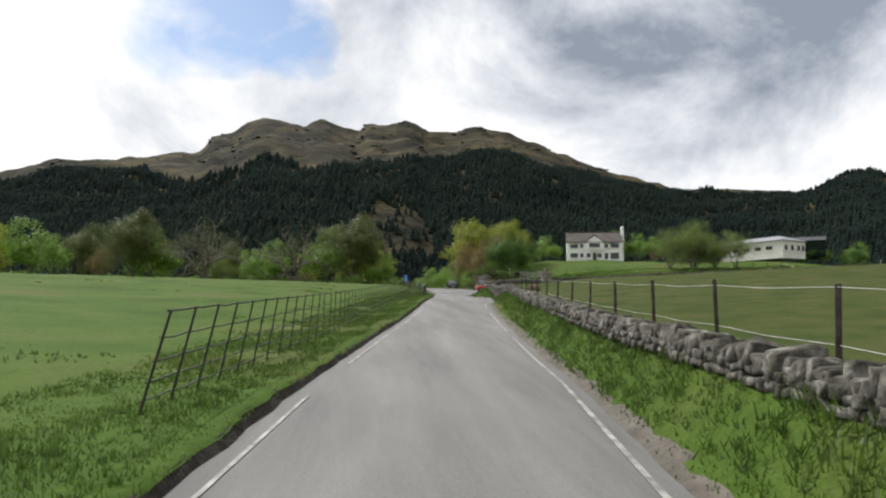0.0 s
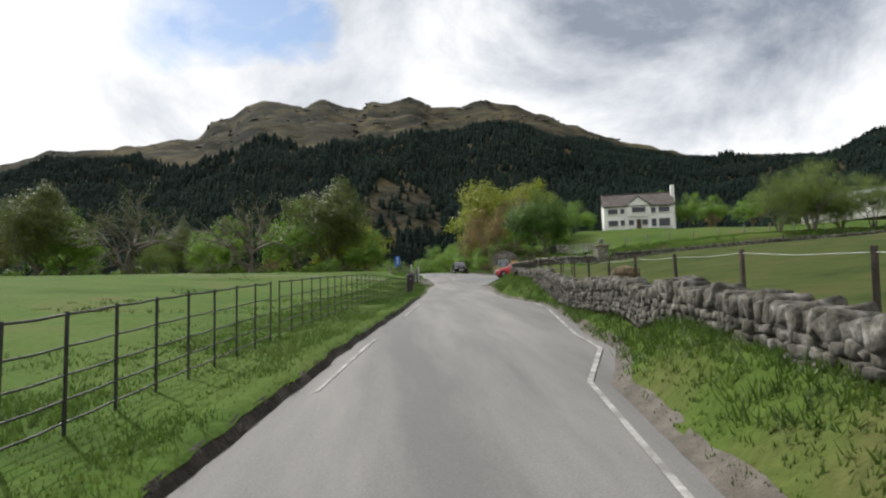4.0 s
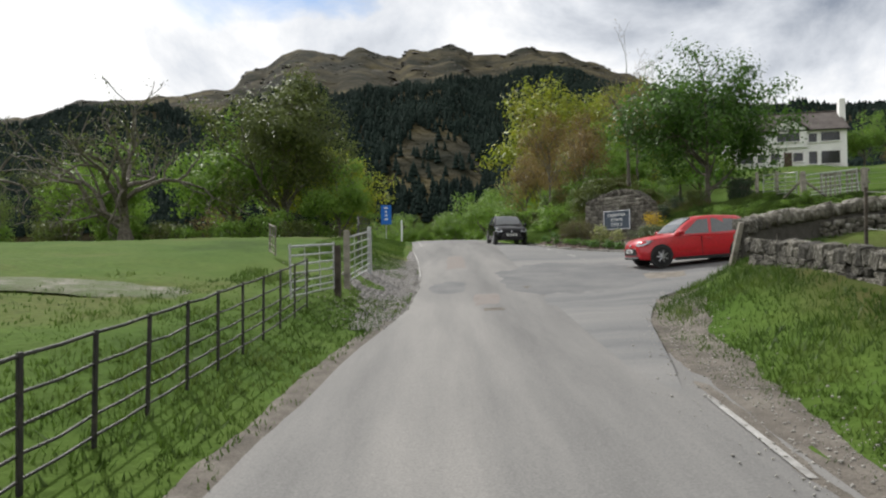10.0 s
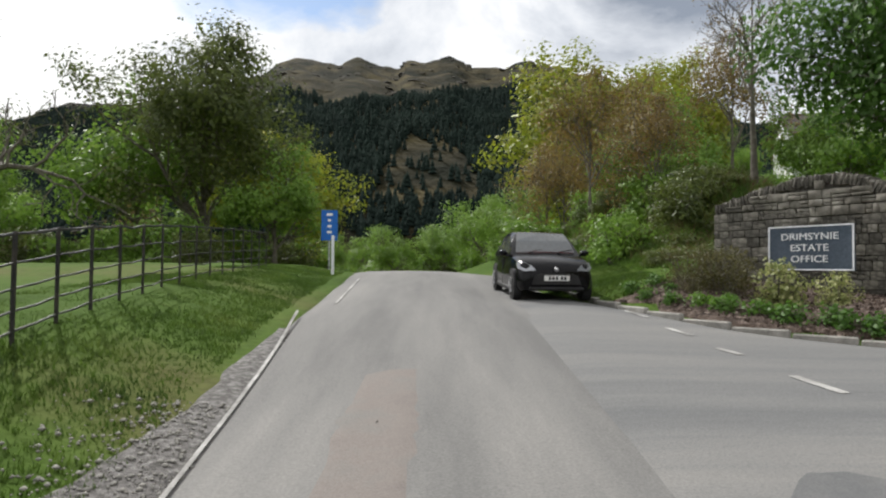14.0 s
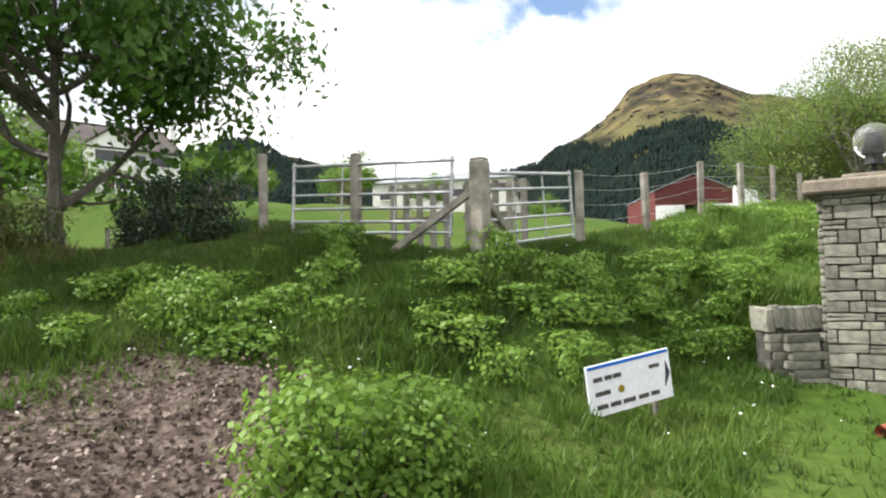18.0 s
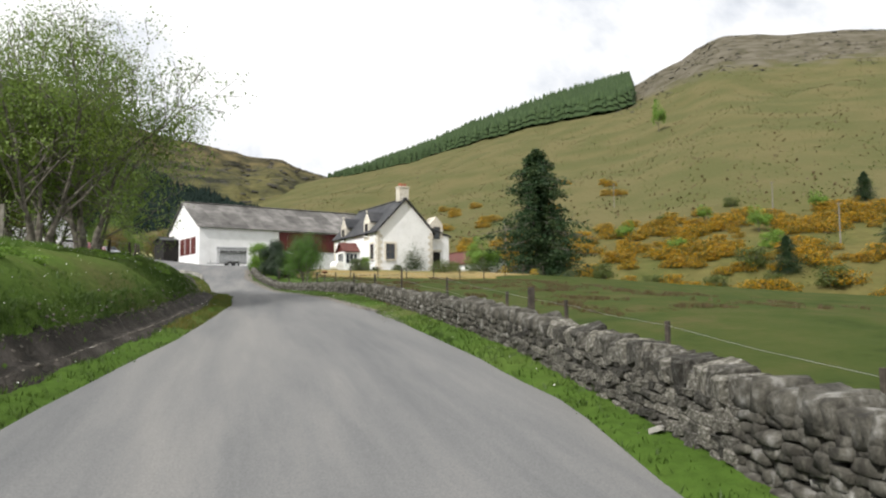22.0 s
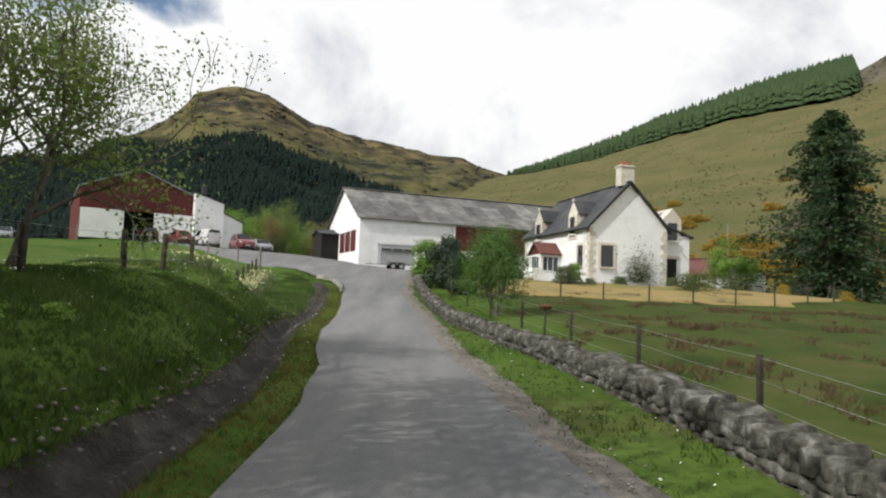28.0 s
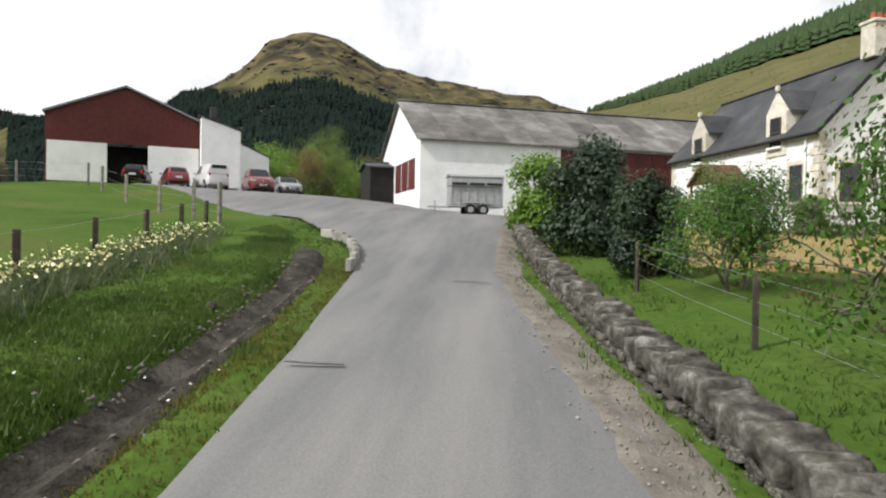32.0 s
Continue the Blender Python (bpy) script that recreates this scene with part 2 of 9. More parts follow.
M_drylawn = material("dry_lawn", [(0.122, 0.122, 0.032), (0.223, 0.166, 0.061), (0.259, 0.180, 0.072)], scale=0.12, fine=9, bump=0.6, bump_scale=10, dist=0.04, coords="World", rough=0.95, stops=[0.36, 0.5, 0.66])
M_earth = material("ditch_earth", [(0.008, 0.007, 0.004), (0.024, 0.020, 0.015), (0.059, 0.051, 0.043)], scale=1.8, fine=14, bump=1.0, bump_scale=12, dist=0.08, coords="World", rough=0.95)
# Heath with cloud shade darkened into its colour; M_fell is the hill's lit counterpart.
M_mountain = material("shaded_heath", [(0.010, 0.012, 0.007), (0.030, 0.027, 0.015), (0.064, 0.054, 0.027)], scale=0.012, fine=0.09, bump=1.0, bump_scale=0.06, dist=6.0, coords="World", rough=1.0, spec=0.05, stops=[0.38, 0.5, 0.6], detail=12.0)
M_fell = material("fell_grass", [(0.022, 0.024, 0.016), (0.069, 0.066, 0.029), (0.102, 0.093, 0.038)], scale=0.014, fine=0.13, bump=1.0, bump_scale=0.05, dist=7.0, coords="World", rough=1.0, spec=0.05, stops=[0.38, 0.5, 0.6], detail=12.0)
M_hillside = material("hillside_grass", [(0.045, 0.062, 0.018), (0.07, 0.078, 0.024), (0.11, 0.098, 0.036), (0.09, 0.08, 0.03)], scale=0.016, fine=0.35, bump=0.6, bump_scale=0.5, dist=0.6, coords="World", rough=1.0, spec=0.05, stops=[0.36, 0.46, 0.55, 0.64], detail=12.0)
M_crag = material("crag_rock", [(0.022, 0.022, 0.020), (0.055, 0.052, 0.045), (0.115, 0.105, 0.088)], scale=0.05, fine=0.4, bump=0.8, bump_scale=0.5, dist=0.8, coords="World", rough=0.97, spec=0.05)
M_spruce = material("spruce", [(0.020, 0.040, 0.013), (0.042, 0.070, 0.022)], scale=0.2, coords="World", rough=0.9, bump=0)
M_leaf = leafy("sycamore_leaf", [(0.043, 0.103, 0.014), (0.073, 0.157, 0.022), (0.121, 0.230, 0.031)])
M_leaf_syc = leafy("broad_sycamore_leaf", [(0.032, 0.080, 0.011), (0.058, 0.130, 0.018), (0.105, 0.205, 0.028)])
M_leaf_willow = leafy("willow_leaf", [(0.092, 0.150, 0.026), (0.145, 0.215, 0.038), (0.205, 0.270, 0.056)])
M_leaf_yel = leafy("yellow_green_leaf", [(0.157, 0.215, 0.020), (0.243, 0.286, 0.025), (0.286, 0.272, 0.029)])
M_leaf_olive = leafy("olive_leaf", [(0.052, 0.078, 0.021), (0.089, 0.114, 0.026), (0.114, 0.145, 0.031)])
M_leaf_bright = leafy("young_leaf", [(0.100, 0.188, 0.022), (0.150, 0.263, 0.037), (0.200, 0.312, 0.050)])
M_leaf_rust = leafy("bronze_leaf", [(0.138, 0.103, 0.035), (0.206, 0.138, 0.041), (0.193, 0.179, 0.041)])
M_leaf_dark = leafy("dark_glossy_leaf", [(0.012, 0.028, 0.012), (0.024, 0.05, 0.018), (0.045, 0.08, 0.03)], shine=0.6)
M_leaf_heath = leafy("heath_leaf", [(0.060, 0.050, 0.020), (0.085, 0.085, 0.026), (0.120, 0.095, 0.040)], scale=3)
M_leaf_gold = leafy("golden_leaf", [(0.32, 0.22, 0.015), (0.48, 0.33, 0.02), (0.30, 0.24, 0.03)], scale=3)
M_leaf_var = leafy("variegated_leaf", [(0.10, 0.15, 0.03), (0.30, 0.33, 0.12), (0.50, 0.48, 0.26)], scale=9)
M_leaf_blue = leafy("grey_green_leaf", [(0.060, 0.090, 0.042), (0.108, 0.138, 0.060), (0.156, 0.180, 0.084)], scale=3)
M_needle = leafy("needle", [(0.019, 0.042, 0.019), (0.038, 0.072, 0.030), (0.076, 0.104, 0.038)], shine=0.2)
M_gorse_fl = leafy("gorse_flower", [(0.225, 0.128, 0.006), (0.413, 0.225, 0.006), (0.525, 0.300, 0.009)], scale=0.6)
M_blade = leafy("grass_blade", [(0.036, 0.069, 0.011), (0.062, 0.109, 0.017), (0.097, 0.139, 0.032)], scale=0.5)
# The same blade made brighter, with the bank's sunlight put into its colour.
M_litblade = leafy("sunlit_grass_blade", [(0.058, 0.109, 0.018), (0.096, 0.173, 0.026), (0.154, 0.218, 0.045)], scale=0.5)
M_vergeblade = leafy("verge_grass_blade", [(0.034, 0.064, 0.010), (0.058, 0.106, 0.015), (0.098, 0.142, 0.028)], scale=0.9)
M_yellowblade = leafy("yellowing_blade", [(0.105, 0.100, 0.022), (0.150, 0.130, 0.028), (0.090, 0.120, 0.022)], scale=1.2)
M_rush = leafy("dry_rush", [(0.07, 0.055, 0.025), (0.12, 0.085, 0.04), (0.09, 0.09, 0.03)], scale=1.5)
M_rust = material("rusty_iron", [(0.09, 0.03, 0.018), (0.17, 0.06, 0.035)], scale=9, bump=0.4, rough=0.9)
M_petal = material("pale_petal", [(0.75, 0.68, 0.25), (0.82, 0.80, 0.55)], scale=8, bump=0, coords="World")
M_daisy = material("white_petal", [(0.75, 0.75, 0.72), (0.82, 0.82, 0.8)], scale=8, bump=0, coords="World")
M_iron = material("black_painted_iron", [(0.012, 0.012, 0.012), (0.025, 0.024, 0.022), (0.05, 0.042, 0.035)], scale=6, bump=0.3, rough=0.6, coords="World")
M_galv = material("galvanised_steel", [(0.32, 0.33, 0.34), (0.45, 0.46, 0.47), (0.55, 0.56, 0.57)], scale=5, rough=0.45, metal=0.75, bump=0.1, coords="World")
M_post = material("weathered_post", [(0.11, 0.10, 0.085), (0.21, 0.195, 0.165), (0.30, 0.28, 0.24)], scale=4, fine=40, bump=0.6, dist=0.01, rough=0.95, random_tint=0.2)
M_darkpost = material("dark_old_post", [(0.022, 0.018, 0.014), (0.05, 0.042, 0.034), (0.09, 0.075, 0.06)], scale=4, fine=40, bump=0.6, dist=0.01, rough=0.95, random_tint=0.2)
M_wire = material("fence_wire", [(0.25, 0.25, 0.25), (0.36, 0.36, 0.36)], scale=3, rough=0.5, metal=0.6, bump=0)
M_moss = material("mossy_stone", [(0.038, 0.035, 0.028), (0.108, 0.102, 0.084), (0.31, 0.303, 0.283)], scale=5.0, fine=16, bump=0.9, bump_scale=14, dist=0.03, rough=0.97, random_tint=0.6, stops=[0.38, 0.54, 0.74])
M_ashlar = material("split_stone", [(0.128, 0.125, 0.104), (0.205, 0.199, 0.163), (0.285, 0.272, 0.216)], scale=2.2, fine=22, bump=0.8, bump_scale=24, dist=0.015, rough=0.95, random_tint=0.42)
M_signstone = material("dark_wall_stone", [(0.05, 0.047, 0.04), (0.11, 0.102, 0.086), (0.20, 0.19, 0.165)], scale=2.4, fine=20, bump=0.8, bump_scale=20, dist=0.02, rough=0.96, random_tint=0.4)
M_mortar = material("dark_joint", [(0.045, 0.042, 0.036), (0.085, 0.08, 0.07)], scale=6, bump=0.6, rough=1.0)
M_cap = material("brown_cap_stone", [(0.13, 0.108, 0.082), (0.19, 0.160, 0.125), (0.24, 0.21, 0.168)], scale=4, fine=30, bump=0.4, rough=0.95)
M_slateblue = material("blue_grey_sign", [(0.055, 0.075, 0.10), (0.075, 0.095, 0.125)], scale=2, bump=0.05, rough=0.6)
M_lettering = material("white_lettering", [(0.72, 0.73, 0.74), (0.78, 0.79, 0.8)], scale=4, bump=0, rough=0.6)
M_signwhite = material("white_sign", [(0.66, 0.68, 0.72), (0.76, 0.77, 0.79)], scale=2, bump=0, rough=0.4)
M_signblue = material("blue_sign", [(0.01, 0.10, 0.42), (0.014, 0.14, 0.50)], scale=1, bump=0, rough=0.4)
M_ink = material("dark_ink", [(0.02, 0.022, 0.028), (0.035, 0.036, 0.04)], scale=5, bump=0)
M_sandstone = material("sandstone_dressing", [(0.46, 0.42, 0.34), (0.58, 0.54, 0.46), (0.66, 0.62, 0.55)], scale=3, fine=25, bump=0.4, rough=0.95, random_tint=0.12)
M_trailer = material("dull_galvanised_sheet", [(0.27, 0.275, 0.28), (0.38, 0.385, 0.39)], scale=3, rough=0.6, metal=0.25, bump=0.05)
M_tin = material("weathered_roof_sheet", [(0.068, 0.065, 0.061), (0.122, 0.116, 0.109), (0.204, 0.194, 0.184)], scale=0.5, fine=6, bump=0.4, rough=0.85, random_tint=0.3)
M_redpaint = material("dark_red_paint", [(0.075, 0.016, 0.014), (0.11, 0.024, 0.02)], scale=0.8, bump=0.1, rough=0.6)
M_dark = material("dark_interior", [(0.012, 0.011, 0.010), (0.022, 0.02, 0.018)], scale=1, bump=0)
M_brick = material("red_clay", [(0.25, 0.07, 0.04), (0.34, 0.11, 0.06)], scale=6, bump=0.3, random_tint=0.15)
M_wood = material("brown_wood", [(0.05, 0.035, 0.024), (0.10, 0.07, 0.05)], scale=5, bump=0.4, rough=0.9)
M_pale = material("pale_grey_roof", [(0.20, 0.215, 0.235), (0.27, 0.285, 0.30)], scale=0.6, bump=0.1, rough=0.6)
M_cream = material("cream_render", [(0.55, 0.54, 0.50), (0.66, 0.65, 0.62)], scale=0.8, bump=0.2, rough=0.9)
M_tile = material("brown_roof_tile", [(0.055, 0.045, 0.042), (0.085, 0.072, 0.066), (0.115, 0.10, 0.092)], scale=0.8, fine=8, bump=0.4, rough=0.8)
M_hay = material("hay", [(0.055, 0.041, 0.025), (0.132, 0.102, 0.055), (0.198, 0.154, 0.088)], scale=4, fine=30, bump=1.0, dist=0.05, rough=1.0)
M_stump = material("rotten_wood", [(0.012, 0.008, 0.006), (0.03, 0.02, 0.014), (0.055, 0.042, 0.03)], scale=4, fine=20, bump=1.0, dist=0.05, rough=1.0)
M_tyre = material("tyre_rubber", [(0.012, 0.012, 0.012), (0.022, 0.022, 0.022)], scale=8, bump=0.2, rough=0.9)
M_alloy = material("alloy_wheel", [(0.30, 0.30, 0.31), (0.42, 0.42, 0.43)], scale=5, metal=0.8, rough=0.35, bump=0)
M_plastic = material("black_plastic", [(0.014, 0.014, 0.015), (0.024, 0.024, 0.025)], scale=5, bump=0.1, rough=0.55)
M_plate = material("number_plate", [(0.66, 0.66, 0.64), (0.74, 0.74, 0.72)], scale=3, bump=0, rough=0.5)
M_lampred = material("red_lamp", [(0.30, 0.01, 0.01), (0.4, 0.015, 0.015)], scale=3, bump=0, rough=0.25)


def gloss(name, c, rough=0.28, metal=0.0, coat=0.6):
    m = material(name, [tuple(v * 0.92 for v in c), c], scale=1.5, bump=0, rough=rough, metal=metal, spec=0.5)
    m.node_tree.nodes["Principled BSDF"].inputs["Coat Weight"].default_value = coat
    m.node_tree.nodes["Principled BSDF"].inputs["Coat Roughness"].default_value = 0.06
    return m


M_carred = gloss("bright_red_paint", (0.42, 0.004, 0.012), coat=0.35)
M_carblack = gloss("black_paint", (0.005, 0.005, 0.006), rough=0.16, coat=0.0)
M_carwhite = gloss("white_van_paint", (0.62, 0.62, 0.62))
M_cargrey = gloss("silver_paint", (0.30, 0.31, 0.32), metal=0.5)
M_carmaroon = gloss("maroon_paint", (0.16, 0.018, 0.02))
M_glassdark = gloss("dark_car_glass", (0.02, 0.023, 0.026), rough=0.06, coat=0.0)
M_windscreen = gloss("windscreen_glass", (0.06, 0.066, 0.07), rough=0.05, coat=0.0)
M_windscreen.node_tree.nodes["Principled BSDF"].inputs["Specular IOR Level"].default_value = 1.0
for _m in (M_glassdark,):
    _m.node_tree.nodes["Principled BSDF"].inputs["Specular IOR Level"].default_value = 0.22
M_carblack.node_tree.nodes["Principled BSDF"].inputs["Specular IOR Level"].default_value = 0.18
M_pane = gloss("window_glass", (0.025, 0.03, 0.035), rough=0.05, coat=0.0)
M_headlight = gloss("headlight_lens", (0.30, 0.31, 0.33), rough=0.1, metal=0.3)
M_globe = bpy.data.materials.new("clear_globe")
M_globe.use_nodes = True
_p = M_globe.node_tree.nodes["Principled BSDF"]
_p.inputs["Base Color"].default_value, _p.inputs["Roughness"].default_value = (0.86, 0.87, 0.88, 1), 0.05
_p.inputs["Transmission Weight"].default_value, _p.inputs["IOR"].default_value = 0.92, 1.06
M_whitewash = material("whitewash", [(0.72, 0.72, 0.71), (0.79, 0.79, 0.785), (0.82, 0.82, 0.815)], scale=0.8, fine=16, bump=0.6, bump_scale=4.5, dist=0.05, rough=0.95)
M_redtile = material("dull_red_roof", [(0.09, 0.035, 0.03), (0.14, 0.055, 0.045)], scale=1.5, fine=10, bump=0.3, rough=0.8)


def topped(m, z0, z1, colors, scale, jitter):
    """Lets another ground cover take over above a height, with an uneven border."""
    n, l = m.node_tree.nodes, m.node_tree.links
    p = n["Principled BSDF"]
    below = p.inputs["Base Color"].links[0].from_socket
    geo = n.new("ShaderNodeNewGeometry")
    xyz = n.new("ShaderNodeSeparateXYZ")
    l.new(geo.outputs["Position"], xyz.inputs[0])
    patch = n.new("ShaderNodeTexNoise")
    patch.inputs["Scale"].default_value, patch.inputs["Detail"].default_value = scale, 10.0
    l.new(geo.outputs["Position"], patch.inputs["Vector"])
    lift = n.new("ShaderNodeMath")
    lift.operation = "MULTIPLY_ADD"
    lift.inputs[1].default_value = jitter
    l.new(patch.outputs["Fac"], lift.inputs[0])
    l.new(xyz.outputs["Z"], lift.inputs[2])
    k = n.new("ShaderNodeMapRange")
    k.inputs["From Min"].default_value, k.inputs["From Max"].default_value = z0 + jitter / 2, z1 + jitter / 2
    l.new(lift.outputs[0], k.inputs["Value"])
    r = n.new("ShaderNodeValToRGB")
    for e, c, pos in zip(r.color_ramp.elements, colors, (0.4, 0.62)):
        e.color, e.position = (*c, 1), pos
    l.new(patch.outputs["Fac"], r.inputs[0])
    mx = n.new("ShaderNodeMix")
    mx.data_type = "RGBA"
    l.new(k.outputs[0], mx.inputs["Factor"])
    l.new(below, mx.inputs["A"])
    l.new(r.outputs[0], mx.inputs["B"])
    l.new(mx.outputs["Result"], p.inputs["Base Color"])


def eastern(m, colors, scale):
    """Olive grazing east of the valley road, darkened for the cloud shade there."""
    n, l = m.node_tree.nodes, m.node_tree.links
    p = n["Principled BSDF"]
    west = p.inputs["Base Color"].links[0].from_socket
    geo = n.new("ShaderNodeNewGeometry")
    d = n.new("ShaderNodeVectorMath")
    d.operation = "DOT_PRODUCT"
    d.inputs[1].default_value = (1.0, -0.1, 0.0)
    l.new(geo.outputs["Position"], d.inputs[0])
    k = n.new("ShaderNodeMapRange")
    k.inputs["From Min"].default_value, k.inputs["From Max"].default_value = 4.0, 5.0
    l.new(d.outputs["Value"], k.inputs["Value"])
    xyz = n.new("ShaderNodeSeparateXYZ")
    l.new(geo.outputs["Position"], xyz.inputs[0])
    north = n.new("ShaderNodeMapRange")
    north.inputs["From Min"].default_value, north.inputs["From Max"].default_value = 19.8, 18.6
    l.new(xyz.outputs["Y"], north.inputs["Value"])
    both = n.new("ShaderNodeMath")
    both.operation = "MULTIPLY"
    l.new(k.outputs[0], both.inputs[0])
    l.new(north.outputs[0], both.inputs[1])
    patch = n.new("ShaderNodeTexNoise")
    patch.inputs["Scale"].default_value, patch.inputs["Detail"].default_value, patch.inputs["Roughness"].default_value = scale, 12.0, 0.68
    l.new(geo.outputs["Position"], patch.inputs["Vector"])
    r = n.new("ShaderNodeValToRGB")
    while len(r.color_ramp.elements) < len(colors):
        r.color_ramp.elements.new(0.5)
    for i, c in enumerate(colors):
        r.color_ramp.elements[i].position, r.color_ramp.elements[i].color = 0.34 + 0.32 * i / (len(colors) - 1), (*c, 1)
    l.new(patch.outputs["Fac"], r.inputs[0])
    mx = n.new("ShaderNodeMix")
    mx.data_type = "RGBA"
    l.new(both.outputs[0], mx.inputs["Factor"])
    l.new(west, mx.inputs["A"])
    l.new(r.outputs[0], mx.inputs["B"])
    l.new(mx.outputs["Result"], p.inputs["Base Color"])


eastern(M_grass, [(0.026, 0.040, 0.010), (0.040, 0.057, 0.014), (0.052, 0.064, 0.018), (0.072, 0.068, 0.026)], 0.35)
topped(M_hillside, 18, 34, [(0.082, 0.084, 0.033), (0.112, 0.100, 0.045)], 0.03, 30)
topped(M_hillside, 210, 240, [(0.075, 0.068, 0.045), (0.125, 0.112, 0.085)], 0.05, 70)
topped(M_fell, 190, 260, [(0.03, 0.027, 0.02), (0.13, 0.105, 0.05)], 0.03, 120)

# ---- ground ----
A_Y = (-420, -160, -100, -82.8, -64.5, -50.6, -31.8, -18.5, -6.7, 7.7, 20.5, 28, 36.5, 48, 56, 75, 100, 160)
A_X = (-40, -16.5, -10.3, -8.5, -6.5, -4.85, -2.5, -1.0, 0.0, 0.85, 1.6, 2.0, 1.9, 1.2, 0.4, -2.6, -7.5, -22)
A_Z = (-20, -8.2, -5.2, -4.28, -3.3, -2.46, -1.0, -0.36, -0.06, 0.48, 1.14, 1.8, 2.65, 3.2, 3.25, 2.6, 1.2, -2)
B_X = (3, 7, 11.3, 16, 21.5, 26.3, 29.7, 34, 46, 52, 60, 67, 78, 90, 104, 125)
B_Z = (1.9, 2.1, 2.35, 2.62, 3.12, 3.55, 3.86, 4.15, 4.95, 5.15, 5.35, 5.65, 6.6, 8.1, 9.5, 10.2)
BS_X = (2.5, 3.5, 4.3, 5.3, 7, 10, 14, 17.5, 22, 27, 34, 40, 44, 48, 52, 56, 60, 67, 72, 78, 90, 97)
BS_Y = (10, 14, 17.5, 20, 21.6, 22.6, 23.2, 23.4, 22.0, 21.3, 21.25, 21.3, 21.7, 22.25, 22.55, 22.95, 23.2, 23.5, 24.05, 24.65, 24.5, 24.0)
BN_X = (2.5, 3.5, 4.5, 5.2, 6, 8, 10, 13, 16, 18.2, 22, 27, 31, 36, 43, 50, 54, 58, 62, 67, 71, 78, 83, 90, 97)
BN_Y = (45, 42, 39, 37.5, 35.7, 34.1, 32.8, 31.2, 29.8, 29.1, 28.45, 27.75, 27.0, 26.3, 25.6, 25.6, 25.95, 26.6, 27.0, 27.2, 27.5, 28.2, 29.5, 33, 40)


def axis_x(y):
    """The line along the valley road from which fences and walls are set out."""
    return np.interp(y, A_Y, A_X)


def road_a(y):
    """Centre, height and half width of the valley road."""
    lo = np.interp(y, (-76, -70, -57, -44, -20, -9, -4, 3, 8, 15, 20, 24, 30, 35, 60), (2.65, 2.85, 2.85, 2.7, 2.72, 2.95, 2.8, 2.62, 2.68, 2.5, 2.15, 2.2, 2.6, 2.85, 2.5))
    hi = np.interp(y, (-76, -69, -58, -50, -44, -36, -33, -31, -23, -19, -16, -11, -4, 2, 6, 10, 40, 60), (2.63, 2.75, 2.5, 2.35, 2.15, 2.05, 2.75, 2.6, 2.9, 2.8, 2.45, 1.98, 2.03, 2.16, 2.45, 2.5, 2.6, 2.4))
    return axis_x(y) + (hi - lo) / 2, np.interp(y, A_Y, A_Z), (hi + lo) / 2


def lane_height(x, y):
    """Height of the farm lane, which leans into the valley road at the junction."""
    k = np.clip((np.asarray(x, float) - 4.0) / 9.0, 0, 1)
    return (1 - k) * np.interp(y, A_Y, A_Z) + k * np.interp(x, B_X, B_Z)


def lane_edges(x):
    return np.interp(x, BS_X, BS_Y), np.interp(x, BN_X, BN_Y)


